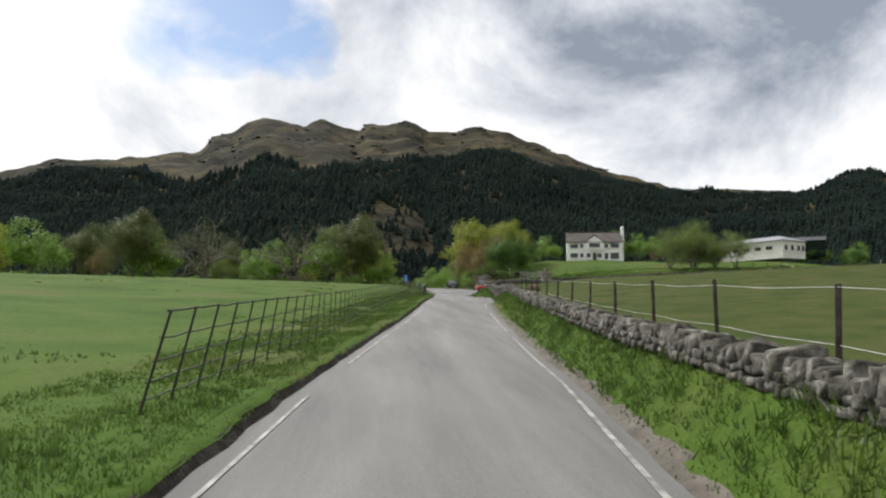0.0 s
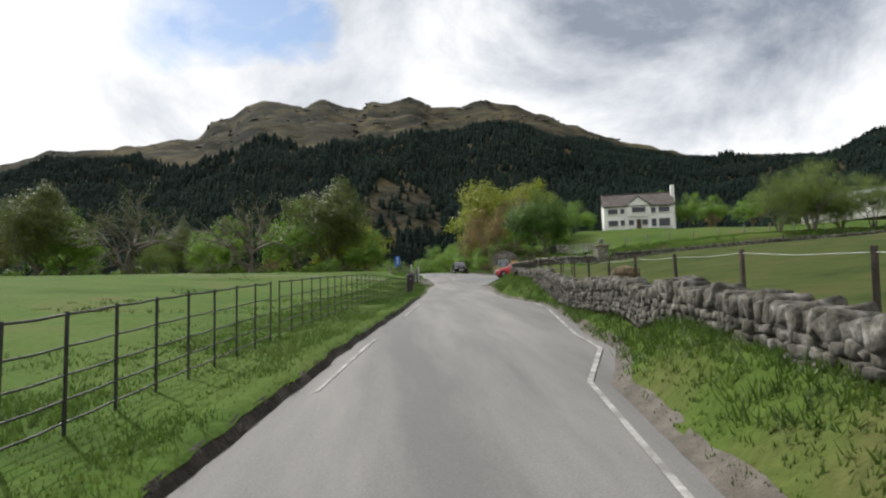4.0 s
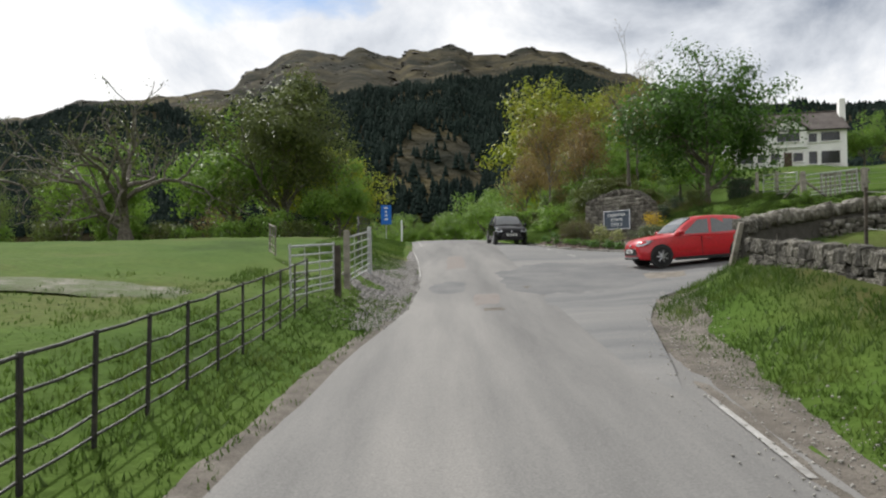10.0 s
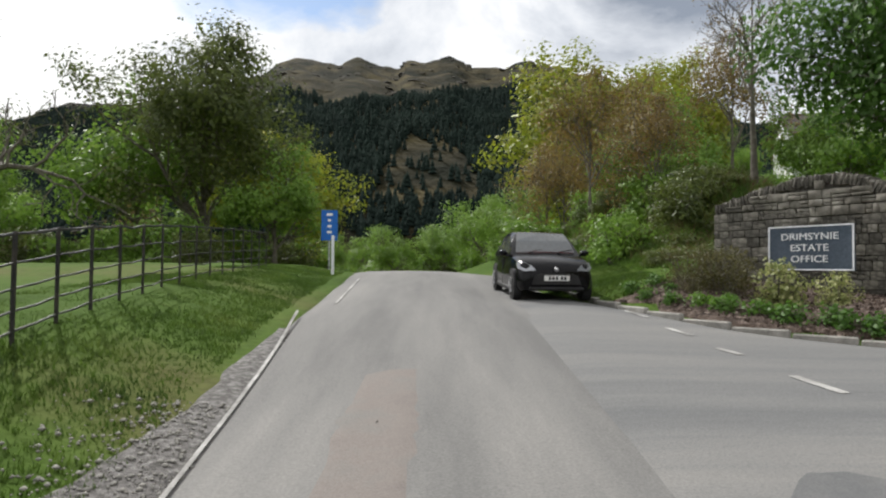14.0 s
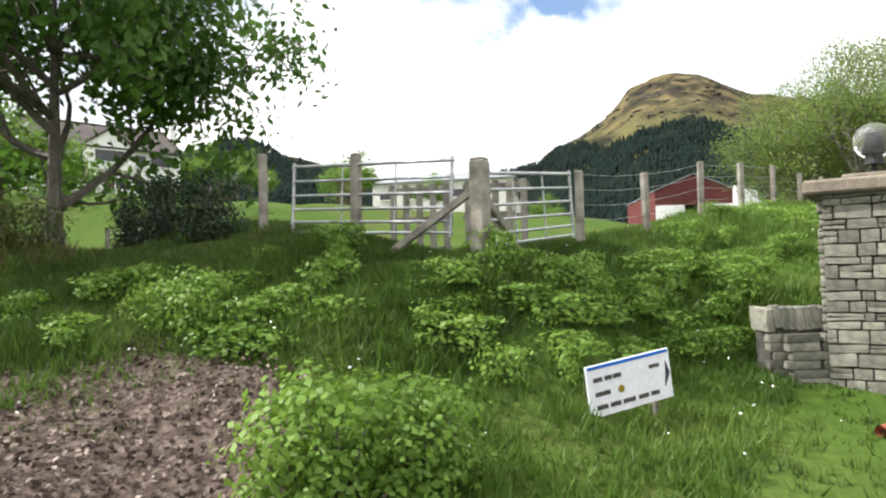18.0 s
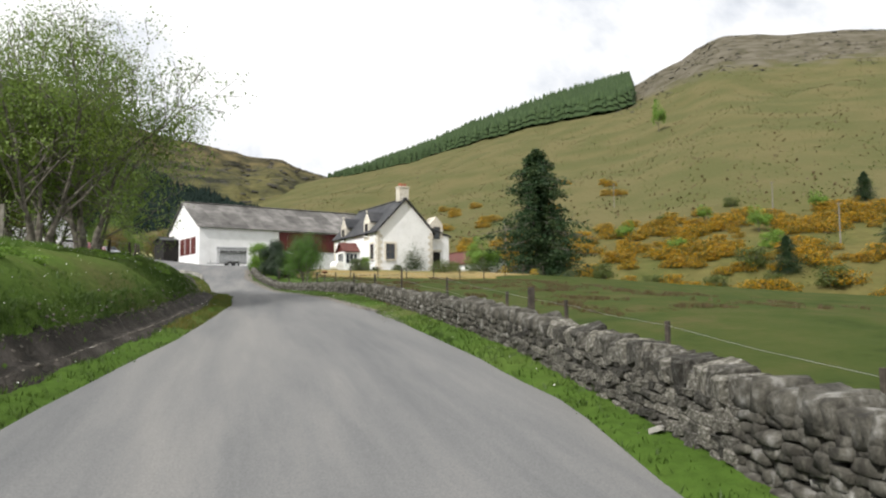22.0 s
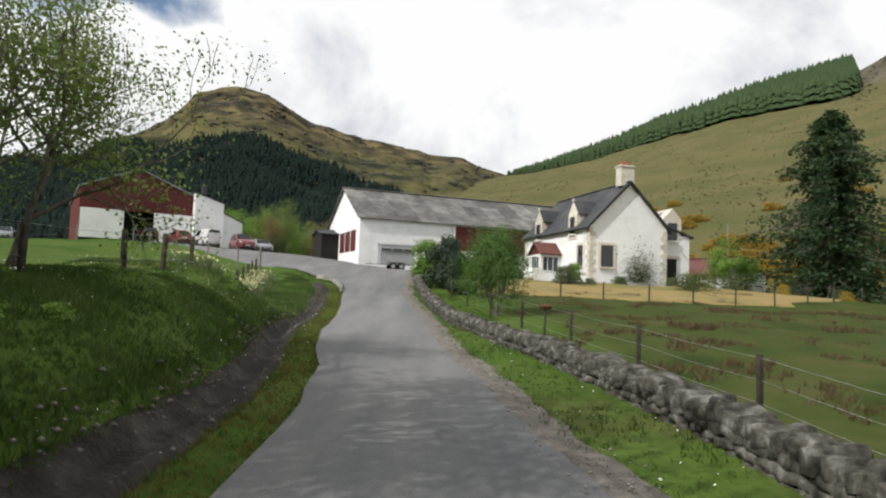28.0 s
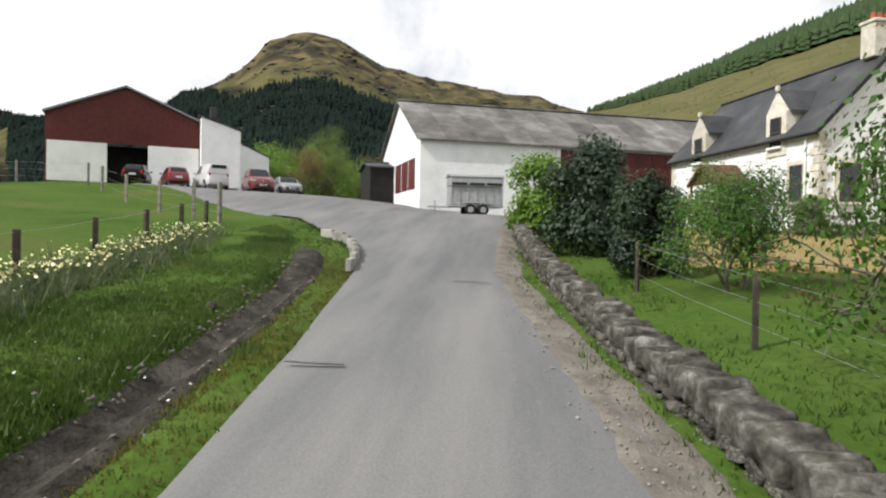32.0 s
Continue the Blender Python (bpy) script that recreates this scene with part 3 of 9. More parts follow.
SPOTS = [  # ground away from the roads: x, y, z
    (-60, -90, -3.6), (-60, -40, 0.0), (-60, 10, 2.2), (-50, 60, 3.0), (-25, 40, 2.4), (-20, 75, 2.5), (-100, 20, 2.5),
    (25, -80, -3.2), (40, -40, -0.5), (30, 0, 1.6), (60, -10, 2.6), (70, 8, 4.6), (100, -40, 5), (85, 8, 7.35), (91, 11, 7.95), (92, 17, 8.0), (88, 15, 7.7), (82, 12, 6.95), (80, 17, 6.75), (86, 3, 7.3), (93, 3, 7.9), (77, 12, 6.3), (76, 5, 6.0), (97, 8, 8.1),
    (8.5, 37, 2.5), (10.5, 36.3, 2.55), (12, 34, 2.65), (9.6, 38.9, 2.9), (8.7, 40.6, 3.0), (11, 36.3, 2.9), (12, 36.6, 3.35), (13, 37, 3.9), (14, 37.3, 4.4), (15, 37.5, 4.85), (15.9, 37.5, 5.05), (16.1, 36.0, 4.92), (12.2, 35.2, 2.95), (13.2, 34.9, 3.5), (14.2, 34.8, 4.0), (15.2, 34.6, 4.45), (16.37, 34.2, 4.7), (13.2, 33.6, 2.95), (14.6, 33.4, 3.4), (11.2, 38.6, 3.6), (10.4, 40.4, 3.9), (12.6, 39.4, 4.3), (14, 40, 4.75), (16.5, 38.8, 5.2), (17.2, 40.4, 5.3), (18.9, 34.0, 4.82), (20.7, 33.5, 5.0), (23.1, 33.2, 5.36), (26, 33, 5.6), (29, 32.7, 5.85), (33, 32.2, 6.1), (37, 32, 6.3), (41, 31.8, 6.5), (44.5, 31.4, 6.6), (49, 31.5, 6.75), (54.5, 31, 6.85), (6.9, 46, 3.25), (6.7, 50, 3.35), (6.9, 43, 3.08), (6.7, 55, 3.4), (8.0, 43, 3.5), (9.2, 46, 5.0), (8.8, 51, 4.9), (12, 48, 6.8), (10, 56, 6.5), (14, 56, 7.8), (15.4, 31.9, 2.75), (16.8, 31.5, 2.75), (14.0, 32.9, 2.72), (18.2, 31.2, 3.1), (17.6, 30.6, 2.66), (20.5, 31.8, 4.1), (70, 57, 12.0), (62, 66, 12.4), (78, 60, 12.7), (76, 77, 13.3), (70, 70, 12.8), (30, 33.0, 5.9), (45, 31.5, 6.5), (60, 32, 7.2), (9.4, 42, 3.9), (14.6, 41.5, 4.95), (30, 60, 9.4), (48, 95, 13.2), (82, 75, 13.0), (118, 56, 12.7), (20, 90, 8.5), (36, 93, 12.6), (42, 95, 12.9), (48, 96, 13.1), (54, 98, 13.2), (49, 101, 13.25), (43, 100, 13.1), (56, 102, 13.2), (60, 92, 12.7), (38, 84, 11.3), (46, 84, 11.6), (54, 84, 11.9), (35, 72, 9.7), (44, 72, 10.2), (53, 72, 10.7), (98, 27, 8.65), (104, 27, 9.1), (110, 28.5, 9.6), (100, 33, 9.0), (105, 34, 9.6), (112.4, 42.8, 10.15), (113.6, 47, 10.55), (113.4, 49.7, 10.8), (113.8, 53, 11.1), (115.5, 41.6, 10.25), (85, 33, 7.8),
]
_ya = np.arange(-400, 150, 5.0)
_xb = np.arange(9, 96, 4.0)
_xa, _za, _ = road_a(_ya)
_ys, _yn = lane_edges(_xb)
CTRL = np.concatenate([np.stack([_xa, _ya, _za], 1), np.stack([_xb, (_ys + _yn) / 2, lane_height(_xb, (_ys + _yn) / 2)], 1), np.array(SPOTS, float)])
SOFT = np.r_[np.full(len(_xa) + len(_xb), 6.0), [0.7 if 6 < x < 62 and 30 < y < 39 else 1.6 if 6 < x < 16 and 39 <= y < 60 or 34 < x < 61 and 70 < y < 103 else 10.0 if abs(y - 33) < 12 and x < 22 else 12.0 if 75 < x < 94 and 0 < y < 20 or 112 < x < 116 and 41 < y < 54 else 160.0 for x, y, _ in SPOTS]]


def _raw(x, y):
    """Ground between the roads and the given spots."""
    d2 = (x[:, None] - CTRL[:, 0]) ** 2 + (y[:, None] - CTRL[:, 1]) ** 2
    w = 1 / (d2 + SOFT) ** 1.6
    return (w * CTRL[:, 2]).sum(1) / w.sum(1)


def wall_bank(y):
    """Rise of the verge from the road to the foot of the roadside wall."""
    return np.interp(y, (-130, -95, -50, -42, -25, -16, -12, -4, 2), (0.5, 1.04, 1.04, 0.9, 0.6, 0.7, 0.94, 0.95, 0.0))


WD_X = (7.1, 9.5, 13, 16.3, 17.7, 20, 23, 27, 31, 36, 42, 48, 54, 60, 66, 72, 78, 84, 90, 93)
WD_Y = (19.6, 20.8, 21.6, 22.2, 21.9, 21.45, 20.85, 20.4, 20.1, 19.95, 20.05, 20.4, 20.95, 21.75, 22.6, 23.3, 23.75, 24.1, 24.0, 23.9)


def road_gap(x, y):
    """Distance from the edge of the valley road and of the lane (negative on them)."""
    xa, _, wa = road_a(y)
    da = np.abs(x - xa) - wa
    s, n = lane_edges(x)
    db = np.where((x > 3) & (x < 92), np.maximum(s - y, y - n), 99.0)
    return da, db


def ditch(x, y):
    """Depth of the ditch on the lane's upper side."""
    _, n = lane_edges(x)
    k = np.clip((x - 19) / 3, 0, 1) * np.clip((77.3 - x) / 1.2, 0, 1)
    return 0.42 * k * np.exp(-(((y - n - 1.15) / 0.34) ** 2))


def land(x, y):
    """Height of the ground, with the roads' beds let in."""
    x, y = np.atleast_1d(np.asarray(x, float)), np.atleast_1d(np.asarray(y, float))
    z = np.concatenate([_raw(x[i:i + 4000], y[i:i + 4000]) for i in range(0, len(x), 4000)])
    da, db = road_gap(x, y)
    za, zb = np.interp(y, A_Y, A_Z), lane_height(x, y)
    left = 0.17 * np.clip((-6 - y) / 8, 0, 1) * (x < np.interp(y, A_Y, A_X))
    for d, zr, reach, up in ((da, za, 2.6, left), (db, zb, 2.8, 0.0)):
        k = np.clip(d / reach, 0, 1)
        k = k * k * (3 - 2 * k)
        z = np.where(d < reach, (zr - 0.085 + up) * (1 - k) + z * k, z)
    z = z - ditch(x, y)
    side = np.clip(da / 1.05, 0, 1)
    back = np.clip((da - 2.0) / 5, 0, 1)
    z = z + wall_bank(y) * side * side * (3 - 2 * side) * (1 - back * back * (3 - 2 * back)) * (x > axis_x(y)) * (da > 0)
    fall = np.interp(x, WD_X, WD_Y) - 0.35 - y
    k = np.clip(fall / 1.6, 0, 1) * np.clip((15 - fall) / 11, 0, 1)
    z = z - np.interp(x, (8, 12, 18, 30, 40, 52, 62), (0, 0.5, 0.95, 0.95, 0.7, 0.3, 0)) * k * k * (3 - 2 * k) * (x > 8)
    shelf = 0.3 * (y < -7) * (x < np.interp(y, A_Y, A_X))
    z = np.where((da > 0) & (da < shelf), za - 0.3, z)
    z = np.where(da < 0, za - np.where(da > -0.05, 0.14, 0.3), z)
    z = np.where(db < 0, np.minimum(np.where(da < 0, za, 1e9), zb) - np.where((db > -0.05) & (da > 0.7), 0.14, 0.3), z)
    return z


def land1(x, y):
    return float(land(x, y)[0])

# ---- tools for building ----


class Geo:
    """Collects points and faces of one mesh."""

    def __init__(self):
        self.v, self.f = [], []

    def add(self, v, f):
        k = len(self.v)
        self.v += [tuple(p) for p in v]
        self.f += [tuple(i + k for i in q) for q in f]
        return self

    def box(self, c, s, m=None, cham=0.0):
        """A box with its middle at c; cham takes off the edges."""
        hx, hy, hz = s[0] / 2, s[1] / 2, s[2] / 2
        if cham <= 0:
            pts = [(sx * hx, sy * hy, sz * hz) for sz in (-1, 1) for sx, sy in ((-1, -1), (1, -1), (1, 1), (-1, 1))]
            fs = [(3, 2, 1, 0), (4, 5, 6, 7), (0, 1, 5, 4), (1, 2, 6, 5), (2, 3, 7, 6), (3, 0, 4, 7)]
        else:
            b = min(cham, hx * 0.9, hy * 0.9, hz * 0.9)
            ring = lambda ix, iy, z: [(sx * (hx - ix), sy * (hy - iy), z) for sx, sy in ((-1, -1), (1, -1), (1, 1), (-1, 1))]
            out = lambda z: [(-hx + b, -hy, z), (hx - b, -hy, z), (hx, -hy + b, z), (hx, hy - b, z), (hx - b, hy, z), (-hx + b, hy, z), (-hx, hy - b, z), (-hx, -hy + b, z)]
            pts = ring(b, b, -hz) + out(-hz + b) + out(hz - b) + ring(b, b, hz)
            fs = [(3, 2, 1, 0), (20, 21, 22, 23)]
            for k in range(8):
                fs.append((4 + k, 4 + (k + 1) % 8, 12 + (k + 1) % 8, 12 + k))
            for k in range(4):
                a, e = 4 + 2 * k, 4 + 2 * k + 1
                fs.append((k, (k + 1) % 4, e, a))
                fs.append((12 + 2 * k, 12 + 2 * k + 1, 20 + (k + 1) % 4, 20 + k))
                fs.append(((k + 1) % 4, 4 + (2 * k + 2) % 8, e))
                fs.append((20 + (k + 1) % 4, 12 + 2 * k + 1, 12 + (2 * k + 2) % 8))
        m = Matrix.Translation(c) @ m if m is not None else Matrix.Translation(c)
        return self.add([m @ Vector(p) for p in pts], fs)

    def tube(self, p0, p1, r0, r1=None, n=8, caps=True):
        r1 = r0 if r1 is None else r1
        p0, p1 = Vector(p0), Vector(p1)
        q = (p1 - p0).to_track_quat("Z", "Y") if (p1 - p0).length > 1e-6 else Euler((0, 0, 0)).to_quaternion()
        pts = []
        for p, r in ((p0, r0), (p1, r1)):
            for k in range(n):
                a = 2 * math.pi * k / n
                pts.append(p + q @ Vector((r * math.cos(a), r * math.sin(a), 0)))
        fs = [(k, (k + 1) % n, n + (k + 1) % n, n + k) for k in range(n)]
        if caps:
            fs += [tuple(range(n - 1, -1, -1)), tuple(range(n, 2 * n))]
        return self.add(pts, fs)

    def pipe(self, pts, r, n=5, closed=False):
        """One unbroken round bar through points."""
        p = [Vector(q) for q in pts]
        rings = []
        for k in range(len(p)):
            a, b = (p[k - 1], p[(k + 1) % len(p)]) if closed else (p[max(0, k - 1)], p[min(len(p) - 1, k + 1)])
            q = (b - a).to_track_quat("Z", "Y")
            rings.append([tuple(p[k] + q @ Vector((r * math.cos(2 * math.pi * j / n), r * math.sin(2 * math.pi * j / n), 0))) for j in range(n)])
        if closed:
            rings.append(rings[0])
        return self.loft(rings, caps=not closed)

    def ball(self, c, r, n=12, m=8, squash=1.0):
        pts = [(c[0], c[1], c[2] - r * squash)]
        for j in range(1, m):
            b = -math.pi / 2 + math.pi * j / m
            pts += [(c[0] + r * math.cos(b) * math.cos(2 * math.pi * k / n), c[1] + r * math.cos(b) * math.sin(2 * math.pi * k / n), c[2] + r * math.sin(b) * squash) for k in range(n)]
        pts.append((c[0], c[1], c[2] + r * squash))
        fs = [(0, 1 + (k + 1) % n, 1 + k) for k in range(n)]
        for j in range(m - 2):
            a = 1 + j * n
            fs += [(a + k, a + (k + 1) % n, a + n + (k + 1) % n, a + n + k) for k in range(n)]
        a, t = 1 + (m - 2) * n, len(pts) - 1
        fs += [(a + k, a + (k + 1) % n, t) for k in range(n)]
        return self.add(pts, fs)

    def loft(self, rings, closed=True, caps=True):
        """Skins rings of equal length."""
        n, base = len(rings[0]), len(self.v)
        pts = [p for r in rings for p in r]
        fs = []
        for j in range(len(rings) - 1):
            for k in range(n if closed else n - 1):
                fs.append((j * n + k, j * n + (k + 1) % n, (j + 1) * n + (k + 1) % n, (j + 1) * n + k))
        if caps:
            fs += [tuple(range(n - 1, -1, -1)), tuple((len(rings) - 1) * n + k for k in range(n))]
        return self.add(pts, fs)

    def prism(self, outline, y0, y1):
        """An outline in x and z drawn out from y0 to y1."""
        return self.loft([[(x, y0, z) for x, z in outline], [(x, y1, z) for x, z in outline]])

    def mesh(self, name, mat, smooth=False):
        me = bpy.data.meshes.new(name)
        me.from_pydata([tuple(map(float, p)) for p in self.v], [], self.f)
        me.materials.append(mat)
        bm = bmesh.new()
        bm.from_mesh(me)
        bmesh.ops.recalc_face_normals(bm, faces=bm.faces)
        bm.to_mesh(me)
        bm.free()
        if smooth:
            me.polygons.foreach_set("use_smooth", [True] * len(me.polygons))
            me.set_sharp_from_angle(angle=radians(38))
        return me


def part(name, geo, mat, parent=None, label="", smooth=False):
    """Links a Geo as one mesh object under a thing or a part."""
    ob = new(name, geo.mesh(name, mat, smooth) if isinstance(geo, Geo) else geo)
    ob.parent = parent
    if label:
        tagged(ob, label)
    return ob


def thing(name, label, category, m=None, group="", kind=""):
    ob = tagged(new(name), label, category, group, kind)
    if m is not None:
        ob.matrix_world = m
    return ob


def array_ob(name, verts, faces, mat, smooth=False):
    """A large mesh from arrays; faces all with the same number of corners."""
    verts, faces = np.asarray(verts, np.float32), np.asarray(faces, np.int32)
    me = bpy.data.meshes.new(name)
    me.vertices.add(len(verts))
    me.vertices.foreach_set("co", verts.ravel())
    k = faces.shape[1]
    me.loops.add(faces.size)
    me.loops.foreach_set("vertex_index", faces.ravel())
    me.polygons.add(len(faces))
    me.polygons.foreach_set("loop_start", np.arange(0, faces.size, k, dtype=np.int32))
    me.materials.append(mat)
    if smooth:
        me.polygons.foreach_set("use_smooth", np.ones(len(faces), bool))
    me.update(calc_edges=True)
    me.validate()
    return new(name, me)


def grid_faces(nx, ny):
    i, j = np.meshgrid(np.arange(nx - 1), np.arange(ny - 1), indexing="ij")
    a = (i * ny + j).ravel()
    return np.stack([a, a + ny, a + ny + 1, a + 1], 1)


def spread(base_v, base_f, mats):
    """Many copies of one small mesh as arrays; mats: n x 4 x 4."""
    bv = np.c_[np.asarray(base_v, float), np.ones(len(base_v))]
    v = np.einsum("nij,kj->nki", mats, bv)[:, :, :3].reshape(-1, 3)
    f = (np.asarray(base_f)[None] + (np.arange(len(mats)) * len(base_v))[:, None, None]).reshape(-1, len(base_f[0]))
    return v, f


def placed(x, y, z, yaw, sx, sy=None, sz=None, tilt=None):
    """Matrices n x 4 x 4 from arrays."""
    n = len(x)
    sy = sx if sy is None else sy
    sz = sx if sz is None else sz
    m = np.zeros((n, 4, 4))
    c, s = np.cos(yaw), np.sin(yaw)
    m[:, 0, 0], m[:, 0, 1], m[:, 1, 0], m[:, 1, 1] = c * sx, -s * sy, s * sx, c * sy
    m[:, 2, 2], m[:, 3, 3] = sz, 1
    if tilt is not None:
        m[:, 0, 2], m[:, 1, 2] = tilt[0] * sz, tilt[1] * sz
    m[:, 0, 3], m[:, 1, 3], m[:, 2, 3] = x, y, z
    return m


rng = np.random.default_rng(5)

# ---- the land, the roads ----
gx = np.concatenate([[-3000, -1500, -800, -400, -250, -170, -120, -95], np.arange(-80, -14, 2.0), np.arange(-14, 8, 0.25), np.arange(8, 24, 0.5), np.arange(24, 96, 1.0), np.arange(96, 132, 2.0), [135, 145, 160, 190, 240, 320, 500, 900, 1600, 3000]])
gy = np.concatenate([[-3000, -1500, -800, -400, -250, -180, -140, -120], np.arange(-105, 17, 0.8), np.arange(17, 48, 0.4), np.arange(48, 112, 2.0), [115, 125, 145, 170, 210, 270, 400, 700, 1200, 3000]])
X, Y = np.meshgrid(gx, gy, indexing="ij")
Z = land(X.ravel(), Y.ravel())
da, db = road_gap(X.ravel(), Y.ravel())
off = np.clip(np.minimum(da, db) / 3, 0, 1) * (np.hypot(X.ravel(), Y.ravel()) < 200)
Z = Z + off * np.array([0.10 * noise.noise((x * 0.35, y * 0.35, 0)) + 0.06 * noise.noise((x * 1.1, y * 1.1, 3)) for x, y in zip(X.ravel(), Y.ravel())])
ground = tagged(array_ob("ground", np.stack([X.ravel(), Y.ravel(), Z], 1), grid_faces(len(gx), len(gy)), M_grass, True), "green pasture ground with gentle uneven slopes", "ground", kind="structure")


def sheet(name, rows, mat, smooth=True):
    """A sheet from rows of points of equal length."""
    a = np.array(rows, float)
    return array_ob(name, a.reshape(-1, 3), grid_faces(a.shape[0], a.shape[1]), mat, smooth)


us = np.linspace(-1, 1, 11)
rows = []
for y in np.arange(-330, 160, 1.0):
    x, z, w = (float(v) for v in road_a(y))
    wob = 0.10 * noise.noise((y * 0.35, 1, 0)), 0.10 * noise.noise((y * 0.35, 5, 0))
    rows.append([(x + u * (w + wob[0] * (u < 0) + wob[1] * (u > 0)), y, z - 0.07 * u * u - 0.03 * (abs(u) > 0.99)) for u in us])
tagged(sheet("road", rows, M_asphalt), "worn light grey asphalt country road", "road", kind="structure")
rows = []
for x in np.concatenate([np.arange(2.6, 20, 0.4), np.arange(20, 94, 1.0)]):
    s, n = (float(v) for v in lane_edges(x))
    wob = 0.08 * noise.noise((x * 0.4, 9, 0)), 0.08 * noise.noise((x * 0.4, 15, 0))
    ys = np.linspace(s - wob[0], n + wob[1], 17)
    rows.append([(x, y, float(lane_height(x, y)) + 0.012 - 0.05 * max(0, 1 - (x - 2.6) / 0.8) - 0.05 * (2 * k / 16 - 1) ** 2 * min(1, max(0, (x - 8) / 8)) - 0.03 * (k in (0, 16))) for k, y in enumerate(ys)])
tagged(sheet("road", rows, M_lane), "narrow grey asphalt farm lane", "road", kind="structure")
# the yard in front of the barn
rows = []
for x in np.arange(88, 121, 1.0):
    y0 = np.interp(x, (88, 92, 100, 112, 121), (24.6, 24.5, 24.5, 20, 20))
    y1 = np.interp(x, (88, 95, 104, 112, 121), (31.5, 37, 45.5, 53.5, 56))
    ys = np.linspace(y0, y1, 24)
    zz = land(np.full(24, x), ys)
    rows.append([(x, y, z + 0.10 - 0.25 * (k in (0, 23))) for k, (y, z) in enumerate(zip(ys, zz))])
tagged(sheet("yard", rows, M_lane), "grey asphalt farm yard in front of the barn", "yard", kind="structure")


def draped(name, outline, mat, lift, label, category, rings=6, height=None, dip=0.012):
    """A patch on the road or the ground with a ragged outline (x, y)."""
    o = np.array(outline, float)
    o = np.concatenate([o[k] + (o[(k + 1) % len(o)] - o[k]) * np.linspace(0, 1, 12)[:-1, None] for k in range(len(o))])
    c = o.mean(0)
    ang = np.linspace(0, 2 * math.pi, 41)[:-1]
    oa = np.arctan2(o[:, 1] - c[1], o[:, 0] - c[0])
    order = np.argsort(oa)
    rad = np.interp(ang, np.r_[oa[order] - 2 * math.pi, oa[order], oa[order] + 2 * math.pi, oa[order] + 4 * math.pi], np.tile(np.hypot(*(o - c).T)[order], 4))
    rad = rad * (1 + 0.06 * rng.standard_normal(40))
    rows = []
    for k in np.linspace(0.02, 1, rings):
        px, py = c[0] + rad * k * np.cos(ang), c[1] + rad * k * np.sin(ang)
        pz = height(px, py) if height else land(px, py)
        rows.append([(a, b, h + lift - (dip if k == 1 else 0)) for a, b, h in zip(px, py, pz)])
        rows[-1].append(rows[-1][0])
    return tagged(sheet(name, rows, mat), label, category, kind="structure")


def road_z(x, y):
    """Height of the paved surface."""
    x, y = np.asarray(x, float), np.asarray(y, float)
    da, db = road_gap(x, y)
    xa, za, wa = road_a(y)
    z1 = za - 0.07 * ((x - xa) / wa) ** 2
    return np.where(da < 0, np.maximum(z1, np.where(db < 0, lane_height(x, y) + 0.012, -99)), lane_height(x, y) + 0.012)


for o, mat, lab in (([(0.0, 22.4), (0.5, 21.9), (0.95, 22.4), (1.0, 24.2), (0.85, 24.55), (0.45, 24.62), (0.1, 24.25), (-0.07, 23.7)], M_patch, "dark asphalt repair patch in the worn road"),
                    ([(2.0, 22.2), (4.2, 21.2), (6.4, 22.6), (7.0, 25.4), (6.2, 28.8), (4.6, 29.2), (3.6, 28.9), (2.75, 27.5), (2.2, 26.7), (2.1, 24.8)], M_patch, "large dark asphalt repair patch at the junction"),
                    ([(1.0, 20.0), (1.7, 20.2), (1.8, 22.0), (1.1, 21.8)], M_pink, "pinkish worn strip of old road surface"),
                    ([(2.6, 22.6), (3.0, 22.7), (2.95, 23.3), (2.5, 23.2)], M_gravel, "crumbled pothole in the worn road"),
                    ([(1.2, 19.0), (1.7, 19.1), (1.65, 19.5), (1.2, 19.4)], M_gravel, "crumbled pothole in the worn road"),
                    ([(5.9, 22.9), (7.0, 22.8), (7.4, 24.0), (6.2, 24.4)], M_gravelpale, "pale crumbled road surface at the corner"),
                    ([(0.5, 28.0), (1.2, 28.2), (1.2, 33.0), (0.6, 32.0)], M_pink, "pinkish worn strip of old road surface"),
                    ([(47.6, 23.4), (48.6, 23.5), (48.5, 23.8), (47.7, 23.7)], M_patch, "small dark repair in the lane")):
    draped("road_patch", o, mat, 0.010, lab, "road patch", height=road_z)


def band(name, pts, width, mat, label, category, lift=0.008, heights=None):
    """A painted line or a strip along points x, y."""
    p = np.array(pts, float)
    d = np.gradient(p, axis=0)
    d /= np.linalg.norm(d, axis=1)[:, None]
    nx, ny = -d[:, 1], d[:, 0]
    rows = []
    for u in (-0.5, 0.5):
        x, y = p[:, 0] + nx * u * width, p[:, 1] + ny * u * width
        rows.append(np.stack([x, y, (heights or road_z)(x, y) + lift], 1))
    return tagged(sheet(name, rows, mat), label, category, kind="structure")


def along(f, a, b, step=1.0):
    return [f(t) for t in np.arange(a, b, step)]


